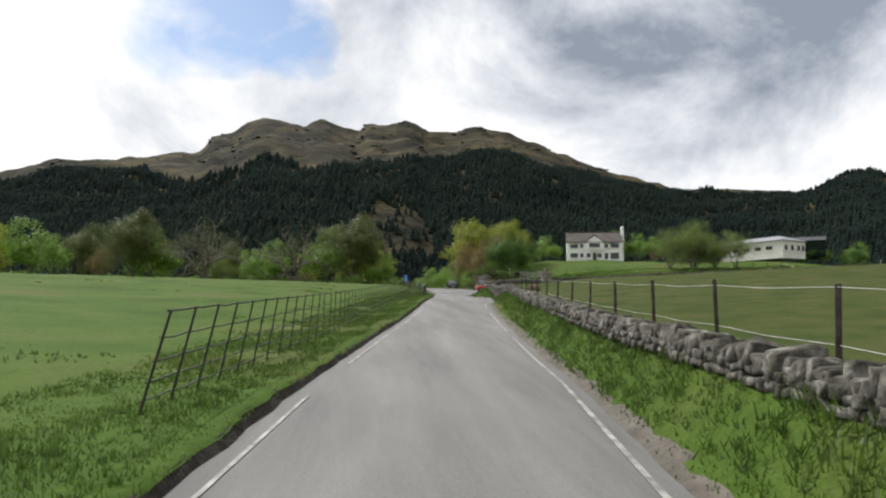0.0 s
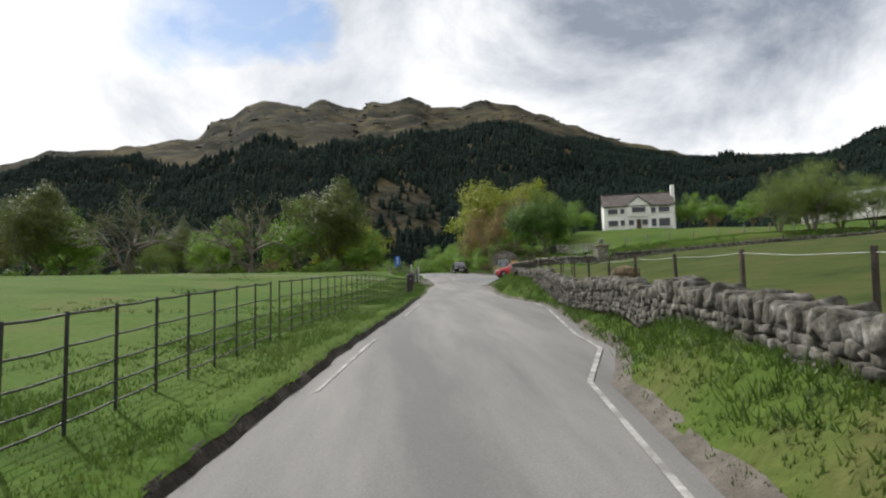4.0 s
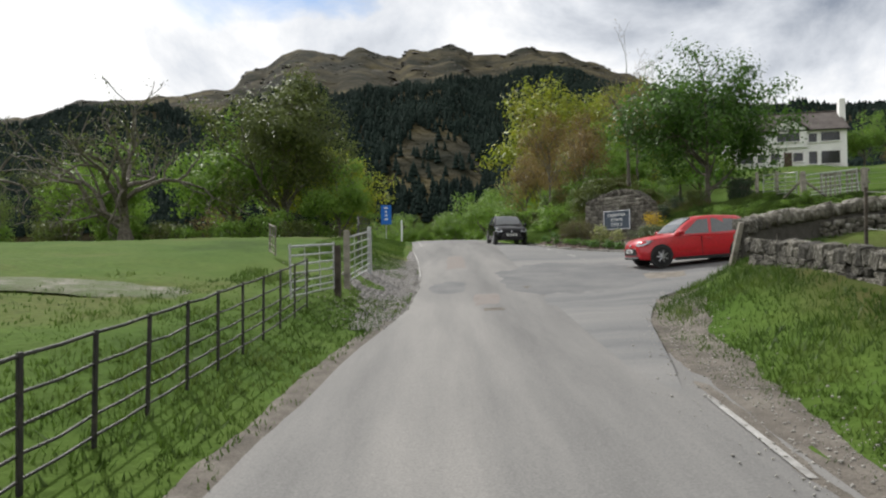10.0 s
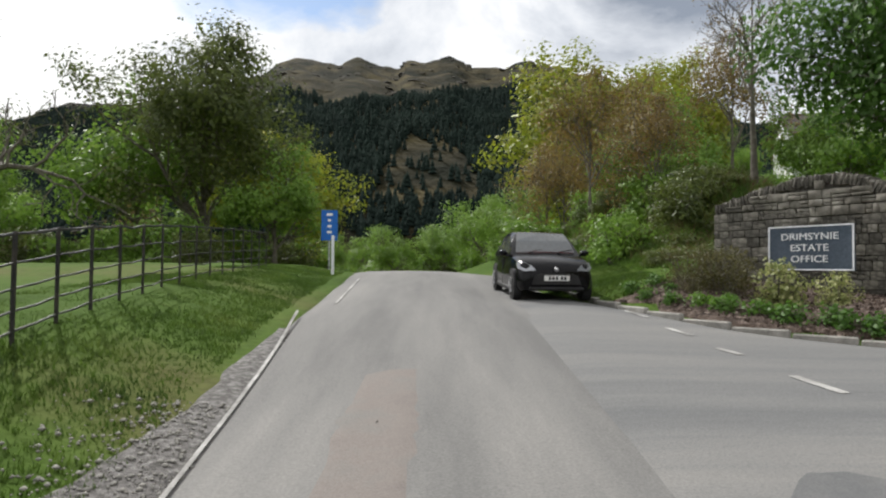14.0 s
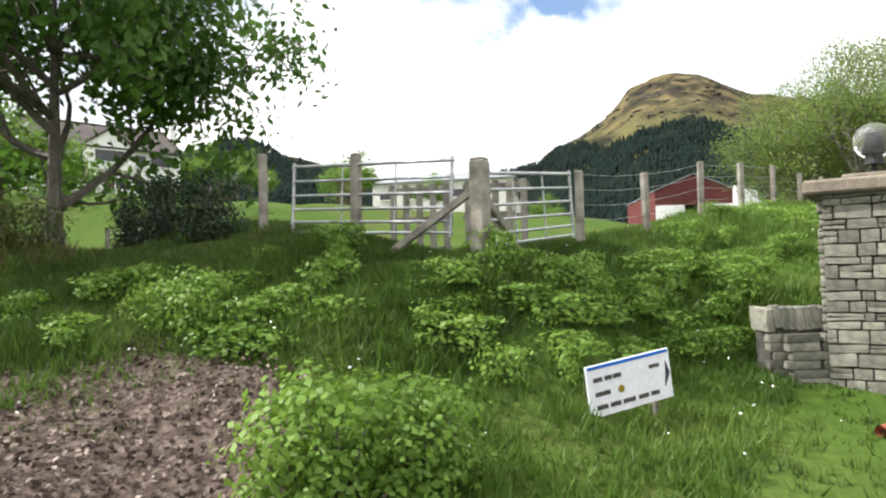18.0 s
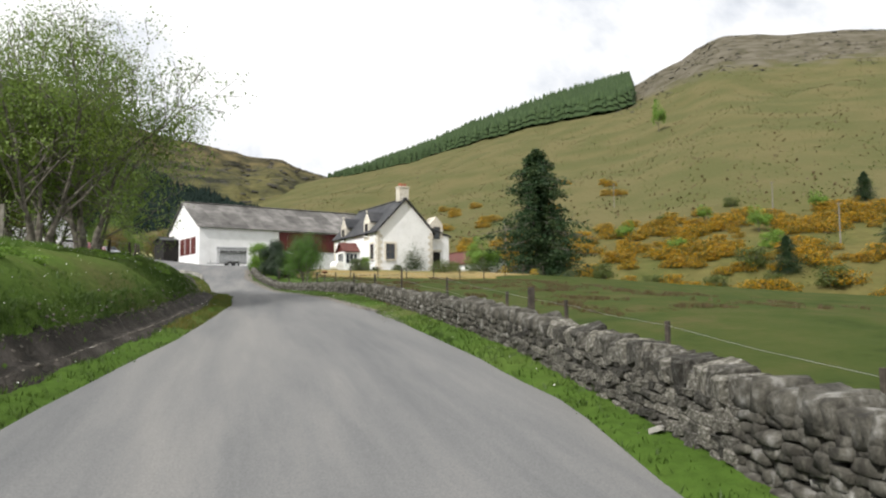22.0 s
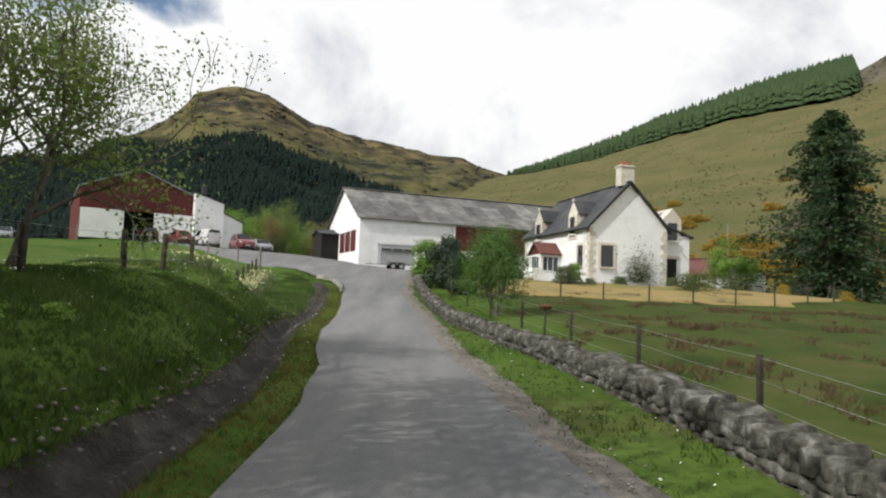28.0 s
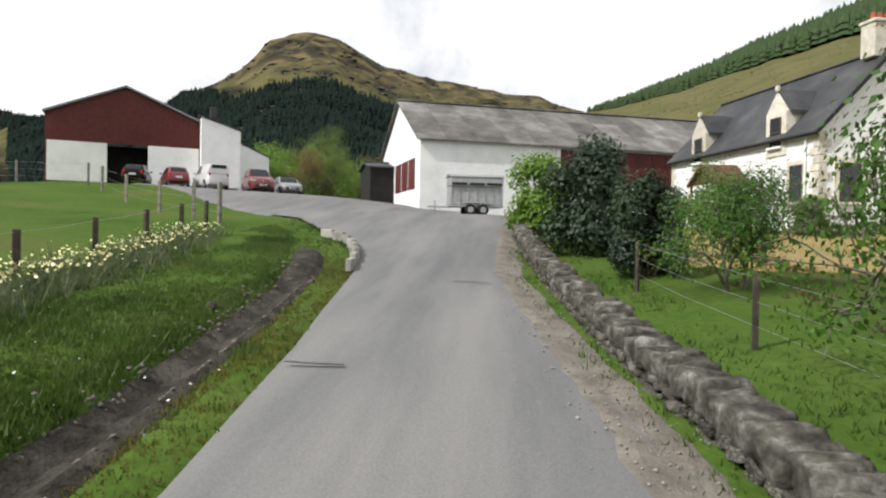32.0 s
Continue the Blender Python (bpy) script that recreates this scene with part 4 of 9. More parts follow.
# worn white edge lines and the dashes across the lane's mouth
for a, b in ((-90, -58), (-56, -44), (-41, -22), (-21, -9), (-8, -5.5)):
    band("edge_line", along(lambda y: (float(road_a(y)[0] + road_a(y)[2] - 0.40), y), a, b, 0.5), 0.085, M_paint, "worn white painted edge line", "road line")
for a, b in ((-4.6, -2.4), (-1.6, 0.6), (1.2, 4.0), (9.5, 12.5)):
    band("edge_line", along(lambda y: (float(road_a(y)[0] + road_a(y)[2] - 0.36), y), a, b, 0.5), 0.085, M_paint, "worn white painted edge line", "road line")
for a, b in ((-88, -70), (-66, -40), (-36, -30), (-24, -16), (38, 46)):
    band("edge_line", along(lambda y: (float(road_a(y)[0] - road_a(y)[2] + 0.42), y), a, b, 0.5), 0.065, M_paint, "worn white painted edge line", "road line")
band("edge_line", [(-0.36, 25.6), (-0.38, 26.9), (-0.45, 28.5), (-0.56, 30.7), (-0.66, 32.2), (-0.78, 33.7), (-1.0, 36.2)], 0.045, M_paint, "worn white painted edge line", "road line")
for x0, y0, x1, y1 in ((5.0, 37.05, 5.16, 36.2), (5.14, 35.1, 5.3, 34.5), (5.3, 33.55, 5.45, 33.15), (5.53, 32.0, 5.68, 31.25), (5.68, 30.25, 5.73, 29.85)):
    band("give_way_dash", [(x0, y0), ((x0 + x1) / 2, (y0 + y1) / 2), (x1, y1)], 0.13, M_paint, "short white painted junction dash", "road line")


M_crack = material("dark_crack", [(0.020, 0.020, 0.020), (0.045, 0.044, 0.042)], scale=3, bump=0.3, coords="World", rough=0.95)
for pts, w in (([(19.10, 29.6), (19.16, 28.6), (19.20, 27.8), (19.24, 27.0), (19.22, 26.2), (19.28, 25.4), (19.33, 24.6)], 0.035), ([(70.03, 27.3), (69.98, 26.95), (69.97, 26.6)], 0.06), ([(76.3, 25.8), (76.26, 25.4), (76.21, 25.05)], 0.05)):
    band("road_crack", pts, w, M_crack, "dark sealed crack in the worn asphalt", "road crack", 0.016)


def firm(x, y):
    """Top of the road, or of the ground beside it."""
    da, db = road_gap(x, y)
    return np.where((da < 0) | (db < 0), road_z(x, y) - 0.03 * (np.maximum(da, -1.0) > -0.25), land(x, y) + 0.015)


def strip(name, pts, widths, mat, label, category, lift=0.012, seed=0.0):
    """A strip along points with ragged edges that dip into the ground."""
    p = np.array(pts, float)
    k = np.r_[0, np.cumsum(np.hypot(*np.diff(p, axis=0).T))]
    t = np.arange(0, k[-1], 0.22)
    w = np.interp(t, k, widths if np.ndim(widths) else np.full(len(p), widths))
    x, y = np.interp(t, k, p[:, 0]), np.interp(t, k, p[:, 1])
    dx, dy = np.gradient(x), np.gradient(y)
    ln = np.hypot(dx, dy)
    rag = [np.array([0.30 * noise.noise((q * 0.7, s, seed)) + 0.28 * noise.noise((q * 2.3, s, seed + 4)) for q in t]) for s in (1.5, 9.5)]
    rows = []
    for u in (-1, -0.8, -0.4, 0, 0.4, 0.8, 1):
        o = w * 0.5 * u * (1 + (rag[0] if u < 0 else rag[1]))
        px, py = x - dy / ln * o, y + dx / ln * o
        rows.append(np.stack([px, py, firm(px, py) + (lift if abs(u) < 0.9 else -0.035)], 1))
    return tagged(sheet(name, rows, mat), label, category, kind="structure")


# gravel that has gathered along the road's edges
for side, a, b, w in ((-1, -12, 19, 0.45), (1, -94, 6, 0.45)):
    strip("gravel_edge", along(lambda y: (float(road_a(y)[0] + side * (road_a(y)[2] + 0.02)), y), a, b, 0.8), w, M_gravel, "loose gravel and dirt along the road edge", "gravel", 0.004, side * a)
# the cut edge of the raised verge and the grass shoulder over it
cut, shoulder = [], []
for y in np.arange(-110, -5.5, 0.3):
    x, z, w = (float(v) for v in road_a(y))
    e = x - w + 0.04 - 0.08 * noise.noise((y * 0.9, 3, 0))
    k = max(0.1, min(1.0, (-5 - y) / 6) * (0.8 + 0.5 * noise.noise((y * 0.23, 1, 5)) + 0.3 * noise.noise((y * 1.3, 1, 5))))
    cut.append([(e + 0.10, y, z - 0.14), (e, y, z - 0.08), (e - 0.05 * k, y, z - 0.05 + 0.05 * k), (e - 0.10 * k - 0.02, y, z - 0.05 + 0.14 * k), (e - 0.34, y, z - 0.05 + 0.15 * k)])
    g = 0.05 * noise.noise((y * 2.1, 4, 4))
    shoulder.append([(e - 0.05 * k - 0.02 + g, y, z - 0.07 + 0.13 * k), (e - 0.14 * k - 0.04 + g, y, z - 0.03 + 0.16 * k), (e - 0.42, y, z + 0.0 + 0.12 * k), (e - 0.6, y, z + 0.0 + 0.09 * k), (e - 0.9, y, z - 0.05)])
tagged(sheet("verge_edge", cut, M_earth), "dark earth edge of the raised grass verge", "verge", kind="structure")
tagged(sheet("verge", shoulder, M_grass), "grass shoulder of the raised verge", "verge", kind="structure")
strip("gravel_edge", [(float(road_a(y)[0] - road_a(y)[2] - o), y) for y, o in ((17, 0.2), (20, 0.45), (22, 0.8), (24, 0.9), (26, 0.7), (28, 0.35), (31, 0.1), (35, 0.0))], (0.7, 1.2, 1.9, 2.1, 1.5, 0.8, 0.5, 0.3), M_stonygrey, "grey stony gravel running under the field gate", "gravel", 0.006, 3)
strip("gravel_edge", [(3.15, 4), (3.35, 9), (3.75, 12.5), (4.3, 15.5), (4.95, 18.2), (5.85, 20.4), (7.2, 21.6), (9.2, 22.4), (12.5, 23.1)], (0.5, 0.7, 0.9, 1.1, 1.3, 1.3, 1.0, 0.8, 0.5), M_gravel, "brown dirt and gravel at the corner of the lane", "gravel", 0.006, 5)
strip("gravel_edge", along(lambda x: (x, float(lane_edges(x)[0])), 40, 88, 0.8), 0.7, M_gravelpale, "loose gravel along the lane edge", "gravel", 0.003, 20)
# kerb round the planted bed
kerb = thing("kerb", "pale concrete kerb stones round the planted bed", "kerb", kind="structure")
kp = np.array([(4.62, 41.5), (4.75, 39.5), (5.2, 37.6), (5.7, 36.3), (6.4, 35.3), (7.2, 34.65), (8.0, 34.1), (9.0, 33.4), (10.0, 32.75), (11.2, 32.0), (12.4, 31.3)])
kk = np.r_[0, np.cumsum(np.hypot(*np.diff(kp, axis=0).T))]
for t in np.arange(0, kk[-1] - 0.9, 0.92):
    x0, y0, x1, y1 = np.interp(t, kk, kp[:, 0]), np.interp(t, kk, kp[:, 1]), np.interp(t + 0.9, kk, kp[:, 0]), np.interp(t + 0.9, kk, kp[:, 1])
    z0 = float(lane_height((x0 + x1) / 2, (y0 + y1) / 2))
    part("kerb_stone", Geo().box(((x0 + x1) / 2, (y0 + y1) / 2, z0 - 0.04), (math.hypot(x1 - x0, y1 - y0) - 0.01, 0.115, 0.24), Matrix.Rotation(math.atan2(y1 - y0, x1 - x0), 4, "Z"), 0.02), M_kerb, kerb)
kerb2 = thing("kerb", "short curved stone kerb at the lane mouth of the yard", "kerb", kind="structure")
kp = np.array([(77.9, 28.3), (79.8, 28.5), (81.6, 28.95), (83.2, 29.6), (84.4, 30.6)])
for (x0, y0), (x1, y1) in zip(kp[:-1].tolist(), kp[1:].tolist()):
    for u in (0.25, 0.75):
        x, y = x0 + (x1 - x0) * u, y0 + (y1 - y0) * u
        part("kerb_stone", Geo().box((x, y, float(lane_height(x, y)) + 0.03), (math.hypot(x1 - x0, y1 - y0) / 2 - 0.012, 0.14, 0.3), Matrix.Rotation(math.atan2(y1 - y0, x1 - x0), 4, "Z"), 0.02), M_kerb, kerb2)
BED = [(5.5, 38.5), (5.9, 36.9), (7.4, 35.0), (9.6, 33.4), (12.0, 32.1), (12.9, 32.9), (13.5, 34.3), (13.4, 35.8), (12.6, 37.0), (11.2, 37.1), (10.3, 37.0), (8.9, 39.6), (7.9, 40.2), (6.7, 39.0)]
draped("flower_bed", BED, M_mulch, 0.06, "sloping bed of dark bark mulch behind the kerb", "flower bed", 30, dip=0.3)
draped("lawn", [(79.0, 20.6), (86, 22.2), (94, 20), (95, 3), (92, -6), (84, -4), (79, 4), (78.6, 10), (78.4, 16)], M_drylawn, 0.07, "dry tan and green lawn in front of the farmhouse", "lawn", 24, dip=0.2)
strip("track", [(-4.2, 17.5), (-6.5, 17.6), (-10.6, 16.6), (-16, 14.6), (-30, 11), (-60, 7)], (1.6, 1.7, 1.3, 1.0, 0.9, 0.9), M_stony, "stony worn track across the pasture", "track", 0.01, 31)
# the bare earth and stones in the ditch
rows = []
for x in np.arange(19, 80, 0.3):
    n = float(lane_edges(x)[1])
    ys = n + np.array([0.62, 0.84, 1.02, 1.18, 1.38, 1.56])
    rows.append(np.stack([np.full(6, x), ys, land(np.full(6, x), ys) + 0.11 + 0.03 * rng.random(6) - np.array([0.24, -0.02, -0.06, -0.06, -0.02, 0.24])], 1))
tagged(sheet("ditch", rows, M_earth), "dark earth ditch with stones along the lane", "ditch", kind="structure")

# ---- hills ----


def ridge_hill(name, origin, az, el, near, far, mat, label, power, rough, step=0.5, rings=30, back=True):
    """A hill whose skyline has the given heights (tangents) by bearing, seen from origin."""
    aa = np.arange(az[0], az[-1] + 0.01, step)
    ee = np.interp(aa, az, el)
    rr = np.r_[np.linspace(near, far, rings), far + 60, far + 300]
    v = np.zeros((len(aa), len(rr), 3))
    for i, (a, e) in enumerate(zip(aa, ee)):
        for j, r in enumerate(rr):
            u = min(1.0, (r - near) / (far - near))
            h = far * e * u ** power if r <= far else far * e * (0.97 if r < far + 100 else 0.7)
            x, y = origin[0] + r * math.sin(radians(a)), origin[1] + r * math.cos(radians(a))
            bump = rough * min(u * 3, 1) * (1.2 * noise.fractal((x * 0.004, y * 0.004, 0.5), 0.8, 2.1, 5) + 0.5 * noise.noise((x * 0.03, y * 0.03, 2)))
            v[i, j] = x, y, origin[2] + h + bump * (0.25 if u > 0.97 else 1.0) - (8 if j == 0 else 0)
    ob = array_ob(name, v.reshape(-1, 3), grid_faces(len(aa), len(rr)), mat, True)
    tagged(ob, label, "hill", kind="structure")
    return aa, rr, v


N_AZ = (-80, -50, -28, -26.7, -25.3, -23.5, -20.9, -17.3, -15.3, -14.9, -14.2, -12.7, -11.6, -10.3, -8.8, -6.9, -6.4, -5.1, -3.7, -2.2, -1.8, 0.1, 1.6, 2.4, 3.5, 5.8, 6.7, 7.9, 10.5, 12.8, 15.1, 17.4, 19.6, 23.1, 24.8, 27.6, 29.6, 33.4, 34.8, 35.9, 37.3, 42, 50)
N_EL = (0.12, 0.14, 0.172, 0.182, 0.193, 0.194, 0.202, 0.218, 0.225, 0.232, 0.250, 0.257, 0.2745, 0.285, 0.282, 0.2755, 0.283, 0.286, 0.278, 0.271, 0.283, 0.2845, 0.292, 0.289, 0.277, 0.2745, 0.281, 0.283, 0.272, 0.253, 0.236, 0.220, 0.2045, 0.187, 0.1815, 0.181, 0.1745, 0.168, 0.1785, 0.1855, 0.189, 0.15, 0.10)
hn = ridge_hill("mountain", (-8.3, -82.8, -2.3), N_AZ, N_EL, 420, 1500, M_mountain, "dark craggy mountain with brown upper slopes", 0.85, 16, 0.3, 36)
M_AZ = (30, 36, 39, 41.8, 44.3, 48, 51.8, 58, 62.7, 70, 80)
M_EL = (0.12, 0.15, 0.161, 0.18, 0.178, 0.163, 0.145, 0.135, 0.13, 0.12, 0.12)
hm = ridge_hill("hill", (11.3, 29.6, 4.4), M_AZ, M_EL, 700, 2100, M_mountain, "far dark wooded hill range", 0.9, 12)
E_AZ = (47.5, 55.7, 59.2, 62.9, 64.4, 66.8, 68.8, 70, 71, 72.9, 74.7, 76.5, 78.4, 80.4, 81.8, 84.2, 87.1, 89.5, 90.5, 93.4, 94.4, 97, 104, 112)
E_EL = (0.08, 0.148, 0.150, 0.161, 0.1825, 0.202, 0.225, 0.248, 0.270, 0.281, 0.285, 0.280, 0.263, 0.2445, 0.240, 0.223, 0.216, 0.213, 0.206, 0.204, 0.195, 0.18, 0.15, 0.12)
he = ridge_hill("hill", (62.5, 24.9, 7.4), E_AZ, E_EL, 380, 1250, M_fell, "craggy brown hill with a dark forest at its foot", 0.95, 14, 0.3, 36)
S_AZ = (60, 75, 86, 92, 96, 99.3, 102.2, 104.5, 106.9, 109.3, 111.6, 114, 116.3, 118.5, 120.7, 122.4, 123.4, 124.9, 126.4, 127.4, 128.6, 129.7, 132, 133.8, 135.9, 138.1, 140.4, 150, 175)
S_EL = (0.03, 0.07, 0.12, 0.153, 0.172, 0.186, 0.200, 0.212, 0.227, 0.242, 0.254, 0.266, 0.276, 0.284, 0.292, 0.298, 0.306, 0.320, 0.330, 0.342, 0.352, 0.357, 0.352, 0.344, 0.341, 0.337, 0.328, 0.29, 0.17)
hs = ridge_hill("hillside", (21.5, 24.7, 5.1), S_AZ, S_EL, 112, 1000, M_hillside, "grassy tan hillside rising behind the farm", 1.15, 5.0, 0.5, 40)


def on_hill(h, az, k):
    """A place on a hill's sheet by bearing and ring (may be fractional)."""
    aa, rr, v = h
    i, j = (np.asarray(az) - aa[0]) / (aa[1] - aa[0]), np.asarray(k)
    i0, j0 = np.floor(i).astype(int), np.floor(j).astype(int)
    fi, fj = (i - i0)[:, None], (j - j0)[:, None]
    return (v[i0, j0] * (1 - fi) + v[i0 + 1, j0] * fi) * (1 - fj) + (v[i0, j0 + 1] * (1 - fi) + v[i0 + 1, j0 + 1] * fi) * fj


def cone_tree():
    """A small far conifer: three ragged skirts."""
    g = Geo()
    for z0, z1, r in ((0.08, 0.5, 0.26), (0.32, 0.75, 0.2), (0.58, 1.0, 0.13)):
        n = 7
        pts = [(r * (1 + 0.2 * math.sin(3.1 * k + z0 * 9)) * math.cos(6.283 * k / n), r * (1 + 0.2 * math.cos(2.3 * k)) * math.sin(6.283 * k / n), z0 + 0.03 * math.sin(5 * k)) for k in range(n)] + [(0, 0, z1)]
        g.add(pts, [(k, (k + 1) % n, n) for k in range(n)])
    return g.v, g.f


CV, CF = cone_tree()


def plantation(name, h, count, az, ring, size, mat, label, keep=None, grown=None):
    a, k = rng.uniform(az[0], az[1], count), rng.uniform(ring[0], ring[1], count)
    if keep:
        ok = keep(a, k)
        a, k = a[ok], k[ok]
    p = on_hill(h, a, k)
    s = rng.uniform(size[0], size[1], len(a)) * (grown(a) if grown else 1.0)
    v, f = spread(CV, CF, placed(p[:, 0], p[:, 1], p[:, 2] - 0.5, rng.uniform(0, 6.28, len(a)), s * rng.uniform(0.9, 1.2, len(a)), None, s))
    tagged(array_ob(name, v, f, mat), label, "forest", kind="stuff")


def edge_noise(a, k, s=0.25):
    return np.array([noise.noise((x * s, y * 0.35, 1.7)) for x, y in zip(a, k)])


plantation("conifer_forest", hn, 56000, (-55, 48), (1, 26), (6, 10.5), M_conifer, "dark conifer plantation on the mountain's lower slopes",
           lambda a, k: (k < 1.2 * np.interp(a, (-55, -28, -19, -14, -8, 0, 6, 14, 22, 48), (19, 17, 14, 11, 10.5, 11.0, 13.5, 16.5, 20, 20)) + 2.5 * edge_noise(a, k)) & ~((a > -4.0 + 0.6 * (k - 1)) & (a < 5.0 - 0.4 * (k - 1)) & (k > 2.4) & (k < 6.6 + 1.8 * edge_noise(a, k, 0.9)) & (rng.random(len(a)) > 0.12)))
plantation("conifer_forest", hm, 7000, (34, 66), (0, 26), (9, 14), M_conifer, "far dark conifer forest")
plantation("conifer_forest", he, 19000, (53, 94), (0.5, 31), (8, 13), M_conifer, "dark conifer forest at the foot of the hill",
           lambda a, k: k < np.interp(a, (53, 64, 67, 70, 72, 80, 86, 94), (30, 28, 24, 18, 16, 16, 14, 7)) + 1.2 * edge_noise(a, k))
plantation("conifer_forest", hs, 8000, (97, 122.4), (23, 39), (19, 31), M_spruce, "green spruce plantation along the hill's shoulder",
           lambda a, k: k > np.interp(a, (97, 100, 110, 117, 121, 122.4), (37.6, 35.4, 32.0, 29.0, 27.4, 28.6)) + 0.8 * edge_noise(a, k), lambda a: np.interp(a, (97, 101, 108, 118), (0.3, 0.5, 0.75, 1.0)))


# rock that breaks through the upper slopes
ROCK_V = [(1, 0.1, 0), (0.3, 1, 0.1), (-0.9, 0.4, 0), (-0.6, -0.9, 0.1), (0.5, -0.8, 0), (0.5, 0.3, 0.8), (-0.4, 0.3, 1.0), (-0.1, -0.5, 0.7)]
ROCK_F = [(0, 1, 5), (1, 6, 5), (1, 2, 6), (2, 3, 6), (3, 7, 6), (3, 4, 7), (4, 0, 5), (4, 5, 7), (5, 6, 7)]
for h, n, az, ring, size, lab in ((hn, 3000, (-30, 40), (17, 34.6), (2.0, 8.5), "grey crags on the mountain's upper slopes"), (he, 3600, (60, 97), (13, 34.6), (1.5, 6.5), "grey crags over the brown hill"), (hs, 2600, (121, 152), (24, 39.2), (0.7, 3.0), "grey outcrop rocks strewn over the hilltop")):
    a, k = rng.uniform(*az, n), ring[1] - (ring[1] - ring[0]) * rng.random(n) ** 1.5
    keep = np.array([noise.noise((p * 0.55, q * 0.5, 6)) + 0.6 * noise.noise((p * 1.9, q * 1.6, 2)) > 0.05 for p, q in zip(a, k)])
    q = on_hill(h, a[keep], k[keep])
    sz = size[0] + (size[1] - size[0]) * rng.random(len(q)) ** 2.5
    v, f = spread(ROCK_V, ROCK_F, placed(q[:, 0], q[:, 1], q[:, 2] - 0.22 * sz, rng.uniform(0, 6.28, len(q)), sz * rng.uniform(1.0, 1.9, len(q)), sz, sz * rng.uniform(0.3, 0.6, len(q))))
    tagged(array_ob("crags", v, f, M_crag), lab, "rocks", kind="stuff")

# ---- plants ----
LEAF = np.array([(0, 0, 0), (0.32, 0.42, 0.05), (0, 1, 0), (-0.32, 0.42, 0.05)])


def leaf_cloud(points, size, seed, droop=0.2, shape=LEAF, out=None):
    """A leaf at each point, turned at random, or with its face turned outward where out gives the way out of its clump."""
    r = np.random.default_rng(seed)
    n = len(points)
    if out is None:
        a = r.uniform(0, 2 * math.pi, n)
        d = np.stack([np.cos(a), np.sin(a), r.normal(-droop, 0.45, n)], 1)
        d /= np.linalg.norm(d, axis=1)[:, None]
        s = np.cross(d, r.normal(0, 1, (n, 3)))
        s /= np.linalg.norm(s, axis=1)[:, None] + 1e-9
        u = np.cross(s, d)
    else:
        u = out + r.normal(0, 0.42, (n, 3))
        u /= np.linalg.norm(u, axis=1)[:, None] + 1e-9
        d = r.normal(0, 1, (n, 3)) - np.array([0, 0, 2 * droop])
        d -= u * (d * u).sum(1)[:, None]
        d /= np.linalg.norm(d, axis=1)[:, None] + 1e-9
        s = np.cross(d, u)
    k = (size * r.uniform(0.6, 1.35, n))[:, None, None]
    v = points[:, None] + k * (shape[None, :, 0, None] * s[:, None] + shape[None, :, 1, None] * d[:, None] + shape[None, :, 2, None] * u[:, None])
    m = len(shape)
    return v.reshape(-1, 3), np.arange(n * m).reshape(n, m)


